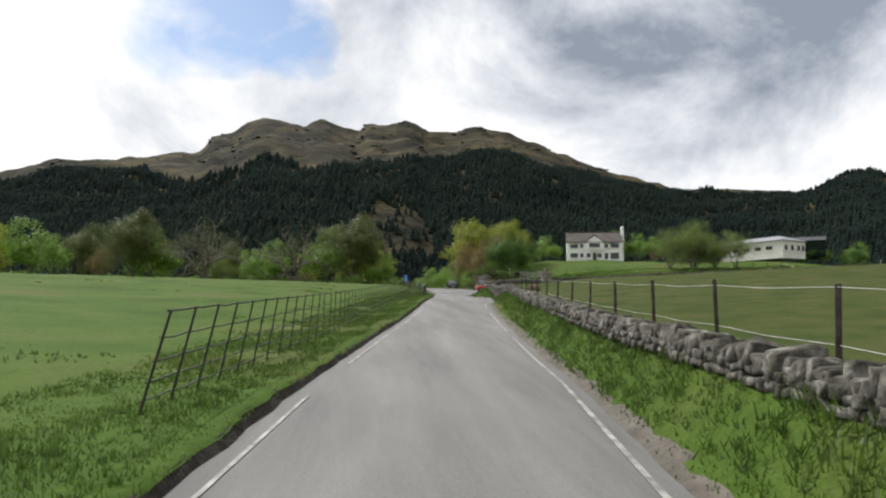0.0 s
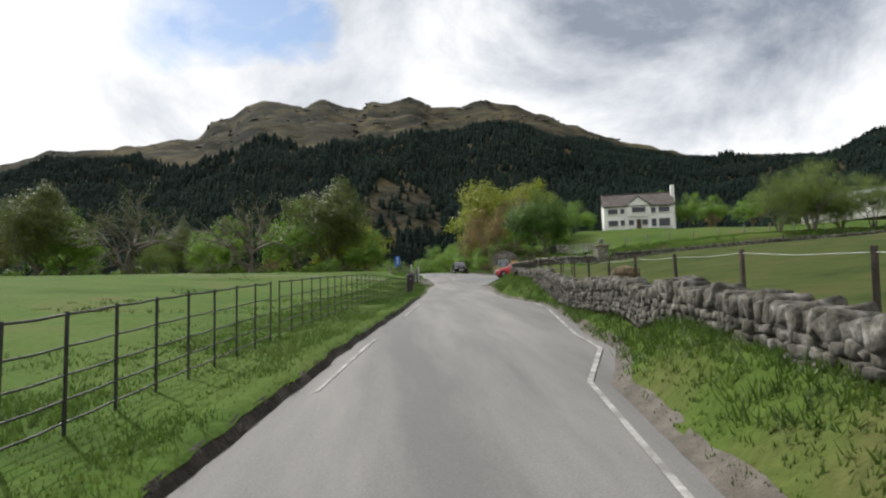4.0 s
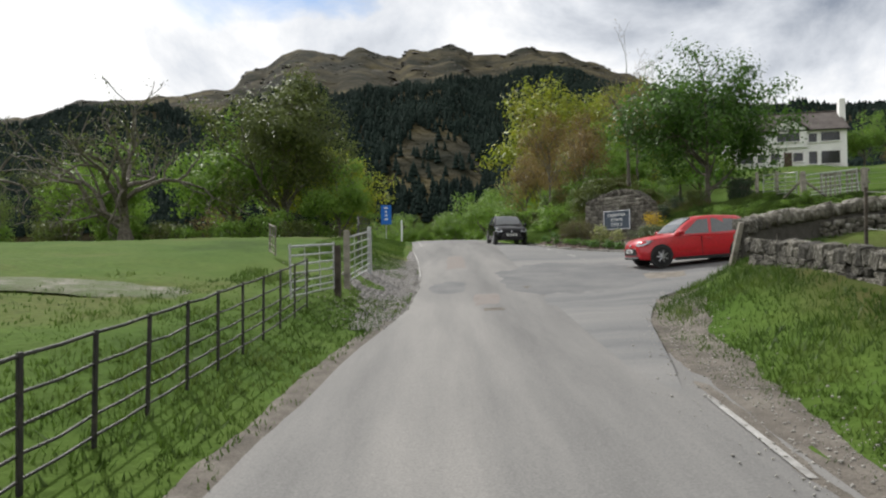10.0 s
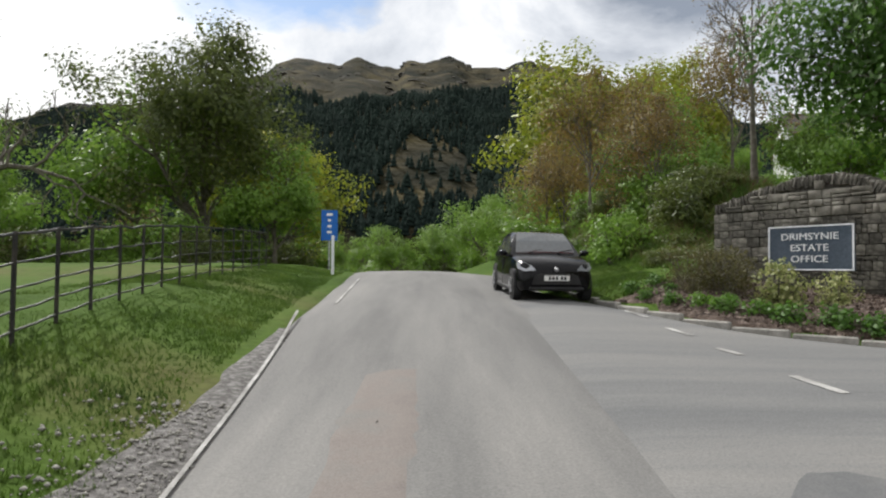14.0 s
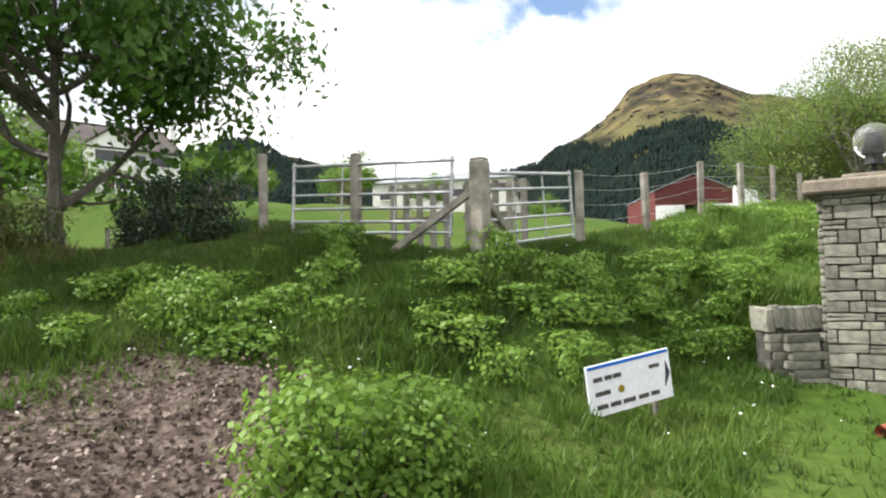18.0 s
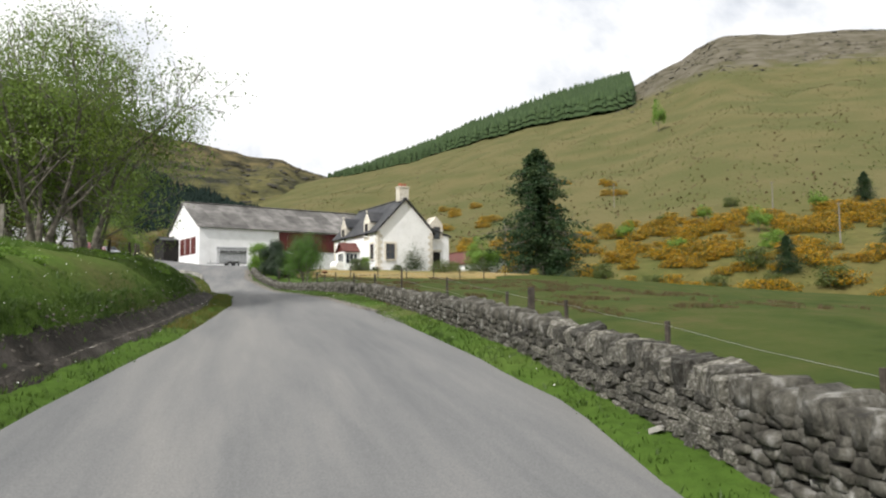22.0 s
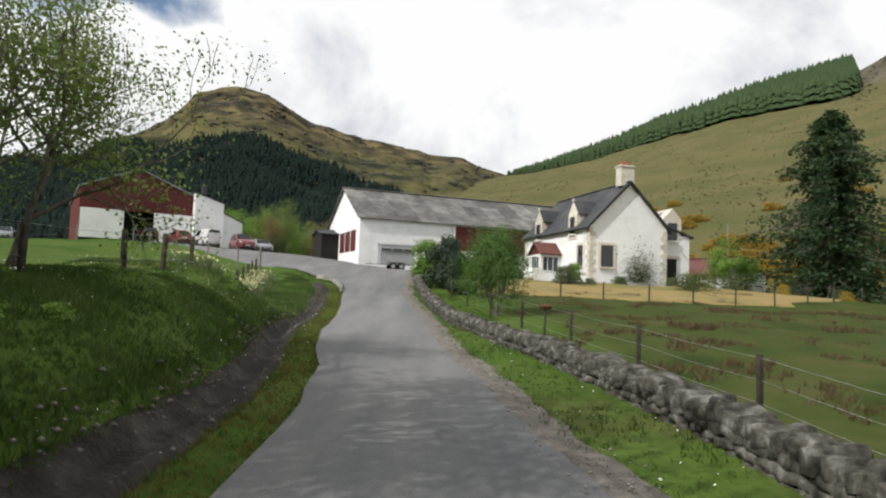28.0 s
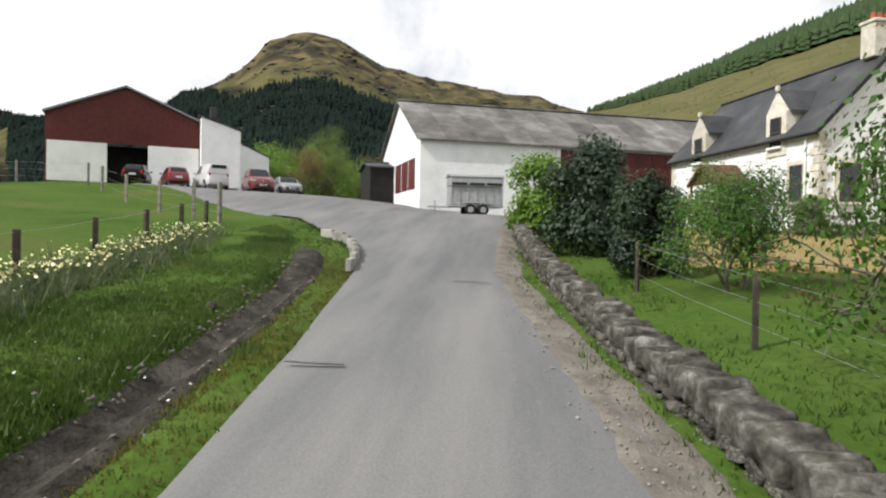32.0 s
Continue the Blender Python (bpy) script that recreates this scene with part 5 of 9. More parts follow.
def branch_tree(seed, height, width, trunk_r, stems=1, fork=0.28, limbs=6, depth=4, lift=0.55, wander=0.22):
    """Segments (p0, p1, r0, r1) of trunk and limbs, and the places where leaves grow."""
    r = np.random.default_rng(seed)
    segs, tips = [], []

    def grow(p, d, length, rad, level):
        steps = 4 if level < 2 else 3
        q = p.copy()
        for k in range(steps):
            d = d + r.normal(0, wander * 0.6, 3) + np.array([0, 0, 0.06 * (level > 0)])
            d = d / np.linalg.norm(d)
            nxt = q + d * length / steps
            r0, r1 = rad * (1 - 0.45 * k / steps), rad * (1 - 0.45 * (k + 1) / steps)
            segs.append((q, nxt, r0, r1, level))
            q = nxt
            if level >= depth - 1:
                tips.append(q)
            elif level > 0 and k >= 1 and level < depth - 1 and r.random() < 0.75:
                side = np.cross(d, r.normal(0, 1, 3))
                side /= np.linalg.norm(side) + 1e-9
                grow(q, d * 0.55 + side * 0.75, length * r.uniform(0.45, 0.65), r1 * 0.6, level + 1)
        if level < depth:
            for k in range(2 if level else 0):
                side = np.cross(d, r.normal(0, 1, 3))
                side /= np.linalg.norm(side) + 1e-9
                grow(q, d * 0.8 + side * r.uniform(0.35, 0.7), length * r.uniform(0.55, 0.75), rad * 0.5, level + 1)
        else:
            tips.append(q)

    for s in range(stems):
        a0 = 2 * math.pi * s / stems + r.uniform(0, 1)
        lean = 0.0 if stems == 1 else 0.32
        d0 = np.array([lean * math.cos(a0), lean * math.sin(a0), 1.0])
        p = np.array([0.25 * math.cos(a0) * (stems > 1), 0.25 * math.sin(a0) * (stems > 1), -0.25])
        top = height * fork
        q = p.copy()
        for k in range(4):
            nxt = q + (d0 + r.normal(0, 0.07, 3)) * top / 4
            segs.append((q, nxt, trunk_r * (1.25 - 0.15 * k) if k else trunk_r * 1.5, trunk_r * (1.1 - 0.15 * k), 0))
            q = nxt
        segs.append((q, q + d0 * height * 0.42, trunk_r * 0.62, trunk_r * 0.1, 1))
        n = max(2, limbs // stems)
        for k in range(n):
            a = 2 * math.pi * k / n + r.uniform(-0.4, 0.4) + a0
            up = r.uniform(lift * 0.6, lift * 1.5)
            d = np.array([math.cos(a), math.sin(a), up])
            d /= np.linalg.norm(d)
            at = q + d0 * height * 0.45 * (k / n) * r.uniform(0.5, 1.0)
            reach = width * 0.36 * r.uniform(0.75, 1.1) * (1 - 0.45 * k / n) * math.hypot(1, up * 0.6)
            grow(at, d, reach, trunk_r * 0.45 * (1 - 0.4 * k / n), 1)
        grow(q + d0 * height * 0.34, d0 / np.linalg.norm(d0), height * 0.2, trunk_r * 0.3, 2)
    return segs, np.array(tips)


def plant(name, seed, height, width, leaves, leaf, mat, label, category="tree", trunk_r=0.2, bark=None, puff=0.55, thin=1.0, low=0.12, **how):
    """A tree: a trunk with its limbs, and a crown of single leaves."""
    segs, tips = branch_tree(seed, height, width, trunk_r, **how)
    lo = tips[:, 2].max()
    k = height / max(lo, 0.1)
    w = width / (2 * np.percentile(np.hypot(tips[:, 0], tips[:, 1]), 92))
    f = np.array([w, w, k])
    g = Geo()
    for p0, p1, r0, r1, level in segs:
        g.tube(p0 * f, p1 * f, max(r0, 0.012 * thin), max(r1, 0.008 * thin), 8 if level == 0 else (5 if level < 3 else 3), False)
    ob = thing(name, label, category)
    part("trunk", g, bark or M_bark, ob, smooth=True)
    if leaves:
        r = np.random.default_rng(seed + 1)
        at = tips[r.integers(0, len(tips), leaves)] * f
        way = r.normal(0, 1, (leaves, 3))
        way /= np.linalg.norm(way, axis=1)[:, None]
        pts = at + way * (1.75 * puff * r.random(leaves) ** 0.45)[:, None] * np.array([1, 1, 0.72])
        far = at - np.array([0, 0, height * 0.5])
        far /= np.linalg.norm(far, axis=1)[:, None] + 1e-9
        ok = pts[:, 2] > height * low
        v, q = leaf_cloud(pts[ok], leaf, seed + 2, out=(way + 0.7 * far + np.array([0, 0, 0.3]))[ok])
        array_ob("crown", v, q, mat).parent = ob
    return ob


def bush(name, seed, w, h, leaves, leaf, mat, label, category="bush", upright=False, mat2=None, share=0.0):
    """A bush: stems from the ground and leaves in uneven clumps."""
    r = np.random.default_rng(seed)
    ob = thing(name, label, category)
    g = Geo()
    n = 14
    cl = []
    for k in range(n):
        a, q = r.uniform(0, 6.28), math.sqrt(r.random())
        top = np.array([0.42 * w * q * math.cos(a), 0.42 * w * q * math.sin(a), h * (0.45 + 0.45 * math.sqrt(max(0, 1 - q * q)) * r.uniform(0.6, 1.05))])
        g.tube((top[0] * 0.15, top[1] * 0.15, -0.1), top * np.array([0.7, 0.7, 0.6]), 0.022 * h, 0.012 * h, 4, False)
        g.tube(top * np.array([0.7, 0.7, 0.6]), top, 0.012 * h, 0.004 * h, 4, False)
        cl.append(top)
        cl.append(top * np.array([0.8, 0.8, 0.55]))
        cl.append(np.array([top[0] * 1.05, top[1] * 1.05, top[2] * 0.3]))
    part("branchwork", g, M_bark, ob)
    cl = np.array(cl)
    for nm, mt, cnt, sd in (("foliage", mat, int(leaves * (1 - share)), 1), ("blossom", mat2, int(leaves * share), 2)):
        if not mt or not cnt:
            continue
        way = r.normal(0, 1, (cnt, 3))
        way /= np.linalg.norm(way, axis=1)[:, None]
        pts = cl[r.integers(0, len(cl), cnt)] + way * (r.random(cnt) ** 0.5)[:, None] * np.array([0.22 * w, 0.22 * w, 0.19 * h])
        pts[:, 2] = np.maximum(pts[:, 2], 0.02)
        v, q = leaf_cloud(pts, leaf, seed + sd, -0.5 if upright else 0.1, out=None if upright else way + 0.6 * pts / np.array([w, w, h]) + np.array([0, 0, 0.2]))
        o = array_ob(nm, v, q, mt)
        o.parent = ob
    return ob


def slope_z(x, y):
    """Height of the hillside's sheet, or of the ground where it is higher."""
    aa, rr, v = hs
    a = np.degrees(np.arctan2(x - 21.5, y - 24.7))
    r = np.hypot(x - 21.5, y - 24.7)
    j = np.interp(r, rr, np.arange(len(rr)))
    p = on_hill(hs, np.atleast_1d(np.clip(a, aa[0], aa[-2])), np.atleast_1d(np.clip(j, 0, len(rr) - 2)))
    return max(float(p[0, 2]), land1(x, y))


def foot(x, y):
    """Ground under a plant, on the hillside where that lies higher."""
    return slope_z(x, y) if x > 105 else land1(x, y)


def put(ob, x, y, yaw=0.0, s=1.0, sink=0.05, sz=None):
    """Stands a thing on the ground."""
    ob.matrix_world = Matrix.LocRotScale((x, y, land1(x, y) - sink), Euler((0, 0, yaw)), (s, s, sz or s))
    return ob


def again(ob, x, y, yaw, s=1.0, sink=0.05, sz=None, label=""):
    c = copy_thing(ob, Matrix.Identity(4))
    c.matrix_world = Matrix.LocRotScale((x, y, foot(x, y) - sink), Euler((0, 0, yaw)), (s, s, sz or s))
    if label:
        tagged(c, label)
    return c


syc = plant("tree", 11, 9.3, 7.9, 20000, 0.19, M_leaf_syc, "leafy green sycamore tree on the grassy bank", trunk_r=0.2, fork=0.10, limbs=15, lift=0.38, puff=0.5, low=0.13)
put(syc, 15.15, 41.8, 0.4, 1.0)
willow = plant("tree", 23, 16.0, 15.0, 24000, 0.27, M_leaf_olive, "tall spreading tree with thin olive spring leaves", trunk_r=0.48, fork=0.13, limbs=10, lift=0.9, puff=0.8)
put(willow, -15.3, 73.5, 1.0, 1.12)
oak = plant("tree", 31, 14.0, 17.0, 2600, 0.2, M_leaf_olive, "old gnarled tree with mostly bare crooked limbs", trunk_r=0.75, fork=0.15, limbs=8, lift=0.6, wander=0.42, puff=0.5, thin=3.6)
put(oak, -27, 64, 2.0)
lime = plant("tree", 43, 18.5, 15.0, 26000, 0.42, M_leaf_yel, "tall broad tree in yellow-green spring leaf", trunk_r=0.42, fork=0.16, limbs=14, puff=0.95)
put(lime, 14.8, 80, 0.3, 0.95, sz=0.84)
birch = plant("tree", 57, 10.5, 4.6, 900, 0.08, M_leaf_rust, "slender bare birch tree with fine upright twigs", trunk_r=0.11, fork=0.3, limbs=12, lift=1.5, puff=0.3, thin=0.8)
put(birch, 12.35, 47.2, 0.2)
alder = plant("tree", 61, 8.8, 7.8, 21000, 0.105, M_leaf_willow, "many-stemmed willow with fine young leaves beside the lane", trunk_r=0.14, stems=3, fork=0.16, limbs=18, lift=0.75, puff=0.44, low=0.06)
put(alder, 44.6, 30.4, 0.6)
again(alder, 53.2, 31.9, 2.4, 0.8, label="many-stemmed willow with sparse leaves by the field fence")
again(alder, 40.8, 30.9, 4.1, 0.8)
for x, y, a, s in ((47.2, 34.8, 3.1, 0.8), (46.0, 32.9, 0.3, 0.8), (49.6, 32.6, 4.0, 0.65), (50.6, 34.4, 0.9, 0.6)):
    again(alder, x, y, a, s, label="many-stemmed willow in young leaf behind the bank fence")
green = plant("tree", 71, 9.0, 7.5, 8500, 0.25, M_leaf_bright, "round tree in fresh bright green leaf", trunk_r=0.2, fork=0.2, limbs=8, puff=0.55)
put(green, 3.5, 104, 0.0)
bronze = plant("tree", 83, 7.5, 5.0, 5000, 0.13, M_leaf_rust, "small birch with thin bronze spring leaves", trunk_r=0.1, fork=0.2, limbs=10, lift=1.1, puff=0.45)
put(bronze, 9.0, 57, 0.0)
apple = plant("tree", 91, 3.4, 3.0, 17000, 0.075, M_leaf, "small rounded garden tree behind the stone wall", trunk_r=0.10, stems=2, fork=0.10, limbs=14, lift=0.9, puff=0.34)
put(apple, 67.6, 20.9, 0.0, 0.96, sz=1.08)
# the yellow-green trees over the junction's bank
again(lime, 20.5, 84, 1.9, 0.85, sz=0.76, label="broad tree in olive and yellow-green spring leaf")
again(willow, 27, 90, 0.5, 0.62)
again(green, 17.5, 72, 2.0, 1.15)
again(green, 13.5, 62, 0.8, 0.8)
for x, y, a, s in ((19.0, 52.6, 2.4, 0.6), (18.2, 54.5, 4.0, 0.55)):
    again(green, x, y, a, s, label="young tree in fresh leaf on the scrubby bank")
for x, y, a, s in ((10.5, 52, 1.0, 0.8), (12.0, 60, 2.0, 1.05), (8.0, 64, 3.0, 0.9), (15.5, 56, 5.0, 1.0), (10.2, 70, 4.0, 1.2)):
    again(bronze, x, y, a, s)
for x, y, a, s in ((6.5, 66, 1.0, 0.5), (5.5, 76, 2.0, 0.62), (7.5, 86, 3.0, 0.75), (2.5, 92, 4.4, 0.6), (-3, 98, 5.0, 0.7), (-9.5, 96, 0.4, 0.62), (9, 96, 1.4, 0.9), (-6, 112, 2.4, 0.9), (-13, 107, 3.4, 0.8), (14, 112, 0.5, 1.0)):
    again(green, x, y, a, s)
# along the far side of the pasture
for x, y, a, s, kind in ((-9.2, 70, 0.3, 0.95, green), (-21.5, 77, 1.3, 1.65, green), (-34, 75, 2.0, 1.3, green), (-44, 70, 0.7, 0.9, alder), (-46, 66, 1.9, 1.15, oak), (-60, 74, 3.0, 1.5, green), (-68, 66, 4.0, 1.1, bronze), (-62, 68, 0.9, 1.05, willow), (-84, 70, 5.2, 1.6, green), (-92, 60, 2.2, 0.8, oak), (-100, 72, 1.0, 0.9, willow), (-40, 88, 4.2, 1.2, green), (-28, 92, 3.3, 1.1, bronze), (-66, 90, 0.2, 1.3, green), (-112, 60, 1.7, 1.2, green), (-122, 74, 2.7, 1.0, willow), (-135, 66, 3.7, 1.3, green), (-50, 100, 1.2, 0.9, willow), (-85, 95, 2.2, 1.0, willow), (-14, 88, 5.5, 0.8, lime), (-110, 95, 4.4, 1.0, lime), (-150, 80, 0.7, 1.0, lime)):
    again(kind, x, y, a, s)
shrub = bush("bush", 101, 3.6, 2.6, 2600, 0.2, M_leaf_bright, "loose green hedgerow bush")
put(shrub, -18, 66)
olive = bush("bush", 103, 3.4, 2.4, 2400, 0.18, M_leaf_olive, "dull green hedgerow bush")
put(olive, -12, 63)
for k in range(46):
    x = -9 - 3.1 * k + rng.uniform(-1, 1)
    again(shrub if k % 3 else olive, x, 67 + 9 * noise.noise((k * 0.5, 1, 1)) + rng.uniform(0, 10), rng.uniform(0, 6), rng.uniform(0.8, 1.5))
for k in range(44):
    t = rng.random()
    x, y = 6.5 + 9 * rng.random(), 46 + 44 * t
    again((shrub, olive, shrub)[k % 3], x - 3.0 * t, y, rng.uniform(0, 6), rng.uniform(0.5, 0.95))
for k in range(14):
    again((shrub, olive)[k % 2], -14 + 2.4 * k, 99 + rng.uniform(0, 10), rng.uniform(0, 6), rng.uniform(0.9, 1.5))
# round the white house and the long building
for x, y, a, s, kind in ((60, 99, 0.0, 0.9, green), (63, 93, 2.0, 0.8, green), (57, 108, 1.0, 1.1, green), (68, 104, 0.3, 0.8, bronze), (38, 108, 3.0, 1.0, green), (31, 100, 2.2, 1.0, olive), (62, 76, 1.0, 0.75, green), (66, 80, 2.0, 0.7, bronze), (70, 72, 5.0, 0.5, green), (100, 80, 2.0, 0.9, green), (108, 76, 1.0, 0.8, green)):
    again(kind, x, y, a, s)
# behind the yard
for k in range(16):
    again((green, bronze, green, olive)[k % 4], 126 + 3.2 * k * 0.5 + rng.uniform(-3, 3), 45 + 3.0 * k * 0.6 + rng.uniform(-5, 5), rng.uniform(0, 6), rng.uniform(0.55, 0.85))
for k in range(12):
    az, r = radians(71 + 11 * rng.random()), rng.uniform(72, 105)
    again((green, bronze, green, alder)[k % 4], 62.5 + r * math.sin(az), 24.9 + r * math.cos(az), rng.uniform(0, 6), rng.uniform(0.8, 1.15))
for k in range(10):
    again((green, shrub)[k % 2], 150 + rng.uniform(0, 40), 30 + 6 * k, rng.uniform(0, 6), rng.uniform(0.7, 1.1))

# bed and garden shrubs
mound = bush("shrub", 111, 1.6, 0.95, 3200, 0.075, M_leaf_blue, "soft grey-green evergreen shrub in the mulch bed")
put(mound, 9.45, 34.8, 0.0, 0.85)
for x, y, q in ((9.95, 34.2, 0.95), (10.45, 34.0, 0.75), (10.0, 34.8, 0.6)):
    again(mound, x, y, x * 3, q)
gold = bush("shrub", 113, 1.9, 1.5, 1700, 0.085, M_leaf_gold, "golden yellow shrub beside the sign wall", upright=True)
put(gold, 10.1, 35.3, 0.0, 0.82)
varieg = bush("shrub", 117, 1.1, 1.0, 900, 0.10, M_leaf_var, "cream and green variegated shrub before the sign wall")
put(varieg, 8.1, 37.4, 0.0, 1.0)
again(varieg, 8.75, 36.5, 2.0, 0.75, label="small variegated shrub with orange-yellow leaves")
heath = bush("shrub", 133, 1.2, 1.1, 2600, 0.045, M_leaf_heath, "feathery brown-green heath bush in the mulch bed", upright=True)
put(heath, 7.2, 37.9, 0.0, 1.05)
for x, y, q in ((6.7, 38.4, 0.95), (7.6, 38.6, 0.9), (6.5, 37.7, 0.5)):
    again(heath, x, y, x * 5, q)
low = bush("shrub", 119, 0.55, 0.32, 420, 0.07, M_leaf, "small clipped green plant in the mulch")
put(low, 6.4, 36.95)
for x, y, q in ((6.75, 36.6, 1.1), (7.1, 36.15, 1.1), (7.5, 35.7, 1.2), (7.9, 35.2, 1.3), (8.4, 34.7, 1.2), (8.95, 34.3, 1.1), (9.45, 33.85, 1.1), (8.95, 34.8, 0.8), (10.95, 33.6, 1.1), (9.95, 33.5, 1.1), (10.6, 33.05, 1.1), (11.3, 32.65, 1.2), (6.0, 37.4, 0.9), (5.8, 38.1, 0.8), (6.2, 38.0, 0.7), (7.0, 37.1, 0.7), (6.1, 38.7, 1.0), (5.7, 38.8, 0.9)):
    again(low, x, y, x * 7, q)
for x, y, q in ((12.6, 33.2, 0.36), (13.2, 32.9, 0.3), (13.6, 36.0, 0.26)):
    again(shrub, x, y, x, q, label="leafy green bush growing on the grassy bank")
yew = bush("shrub", 135, 1.0, 1.15, 2600, 0.06, M_leaf_dark, "small dark evergreen shrub below the bank fence")
put(yew, 15.5, 38.1)
for x, y, q in ((15.9, 39.6, 1.1), (16.6, 41.2, 1.2), (13.0, 40.6, 0.9), (12.0, 39.7, 0.8), (17.5, 43.2, 1.3)):
    again(yew, x, y, x * 5, q, label="small dark evergreen shrub under the sycamore")
holly = bush("shrub", 121, 2.5, 3.3, 17000, 0.13, M_leaf_dark, "dense dark glossy holly bush by the wall")
put(holly, 81.4, 22.5)
priv = bush("shrub", 123, 2.2, 2.6, 9000, 0.13, M_leaf_bright, "yellow-green hedge bush by the wall")
put(priv, 85.4, 23.6, 0, 1.1)
again(priv, 88.0, 21.4, 2, 0.85)
again(holly, 77.4, 21.7, 2, 0.7, label="dark green garden bush behind the wall")
again(apple, 75.3, 20.6, 2.0, 0.7, label="small leafy garden tree by the wire fence")
again(mound, 87.1, 13.8, 1.0, 1.5, label="rounded bronze-green shrub on the dry lawn")
for x, y, s, k in ((88, 12, 0.6, mound), (91, 9, 0.8, mound), (93.3, 4.2, 0.9, mound), (90, -3, 0.6, gold), (88, -6, 0.9, mound), (86, -9, 0.9, mound), (92, 0, 0.9, mound), (94, 8.0, 0.7, mound), (90.5, 12.5, 0.6, priv), (95.5, 1.2, 0.6, olive), (97, -3, 0.7, olive), (99, -10, 0.9, olive), (84, -4, 0.5, gold), (82, -11, 0.8, olive)):
    again(k, x, y, x, s)
weep = bush("shrub", 127, 2.6, 1.3, 2200, 0.09, M_leaf_olive, "low weeping shrub on the dry lawn")
put(weep, 87.6, 4.6, 0, 1.3)
again(green, 104, -5.5, 1.0, 0.62, label="round green tree at the farmhouse gable")


def big_conifer(seed, h, w, n, label):
    r = np.random.default_rng(seed)
    ob = thing("conifer_tree", label, "tree")
    g = Geo()
    g.tube((0, 0, -0.3), (0.1, 0, h * 0.55), 0.035 * h * 0.6, 0.016 * h * 0.6, 9, False).tube((0.1, 0, h * 0.55), (0, 0.1, h * 0.97), 0.016 * h * 0.6, 0.01, 7, False)
    pts = []
    for k in range(n):
        t = r.uniform(0.08, 0.99)
        a = r.uniform(0, 6.28)
        reach = w / 2 * (1 - t) ** 0.55 * (0.5 + 0.75 * noise.noise((2.2 * math.cos(a) + seed, 2.2 * math.sin(a), t * 6))) * 1.3
        reach *= 0.8 + 0.25 * math.sin(t * 60 + 2 * math.sin(a))
        u = r.random() ** 0.5
        pts.append((reach * u * math.cos(a), reach * u * math.sin(a), h * t - 0.25 * reach * u + r.normal(0, 0.12)))
        if k % 60 == 0:
            g.tube((0, 0, h * t), (reach * math.cos(a), reach * math.sin(a), h * t - 0.2 * reach), 0.05, 0.01, 4, False)
    part("trunk", g, M_bark, ob, smooth=True)
    v, f = leaf_cloud(np.array(pts), 0.42 * h / 16, seed, 0.45, LEAF * np.array([0.7, 1, 1]))
    o = array_ob("crown", v, f, M_needle)
    o.parent = ob
    return ob


con = big_conifer(131, 15.5, 18.5, 22000, "tall dark ragged conifer beside the farm garden")
put(con, 93.5, -8.8)
again(con, 98.5, -13, 2.0, 0.62, label="dark conifer behind the farm garden")


def by_bearing(az, r):
    return 21.5 + r * math.sin(radians(az)), 24.7 + r * math.cos(radians(az))


gorse = bush("gorse_bush", 141, 4.2, 2.5, 1500, 0.26, M_leaf_olive, "gorse bush covered in orange-yellow blossom on the hillside", "bush", mat2=M_gorse_fl, share=0.62)
first = True
for k in range(430):
    az = rng.uniform(108, 150)
    r = rng.uniform(121, 196) + 12 * noise.noise((az * 0.15, 3, 1))
    if noise.noise((az * 0.22, r * 0.03, 4)) < -0.28:
        continue
    x, y = by_bearing(az, r)
    c = gorse if first else copy_thing(gorse, Matrix.Identity(4))
    first = False
    s = rng.uniform(0.7, 1.5)
    c.matrix_world = Matrix.LocRotScale((x, y, slope_z(x, y) - 0.2), Euler((0, 0, rng.uniform(0, 6))), (s, s, s * 0.85))
for k in range(26):
    az, r = rng.uniform(80, 122), rng.uniform(230, 330)
    x, y = by_bearing(az, r)
    c = copy_thing(gorse, pose(x, y, slope_z(x, y) - 0.2))
for az, r, s, kind in ((127, 128, 0.36, olive), (129, 126, 1.6, olive), (134, 132, 0.45, con), (131.5, 134, 1.9, olive), (137, 128, 1.8, olive), (124, 128, 1.4, olive), (133, 150, 1.5, shrub), (126, 150, 1.4, shrub), (128, 185, 0.5, green), (132, 165, 0.7, green), (122, 175, 0.6, green), (136, 190, 0.6, green), (141, 150, 0.5, con), (115, 130, 0.45, green), (139, 200, 0.5, con), (118, 128, 0.5, olive), (121, 127, 1.1, olive), (133, 128, 1.2, olive), (125, 190, 1.4, olive), (130, 200, 1.4, olive)):
    x, y = by_bearing(az, r)
    c = copy_thing(kind, Matrix.Identity(4))
    c.matrix_world = Matrix.LocRotScale((x, y, slope_z(x, y) - 0.3), Euler((0, 0, r)), (s, s, s))
x, y = by_bearing(124.6, 470)
c = copy_thing(green, Matrix.Identity(4))
c.matrix_world = Matrix.LocRotScale((x, y, slope_z(x, y) - 0.5), Euler((0, 0, 1)), (1.2, 1.2, 2.6))


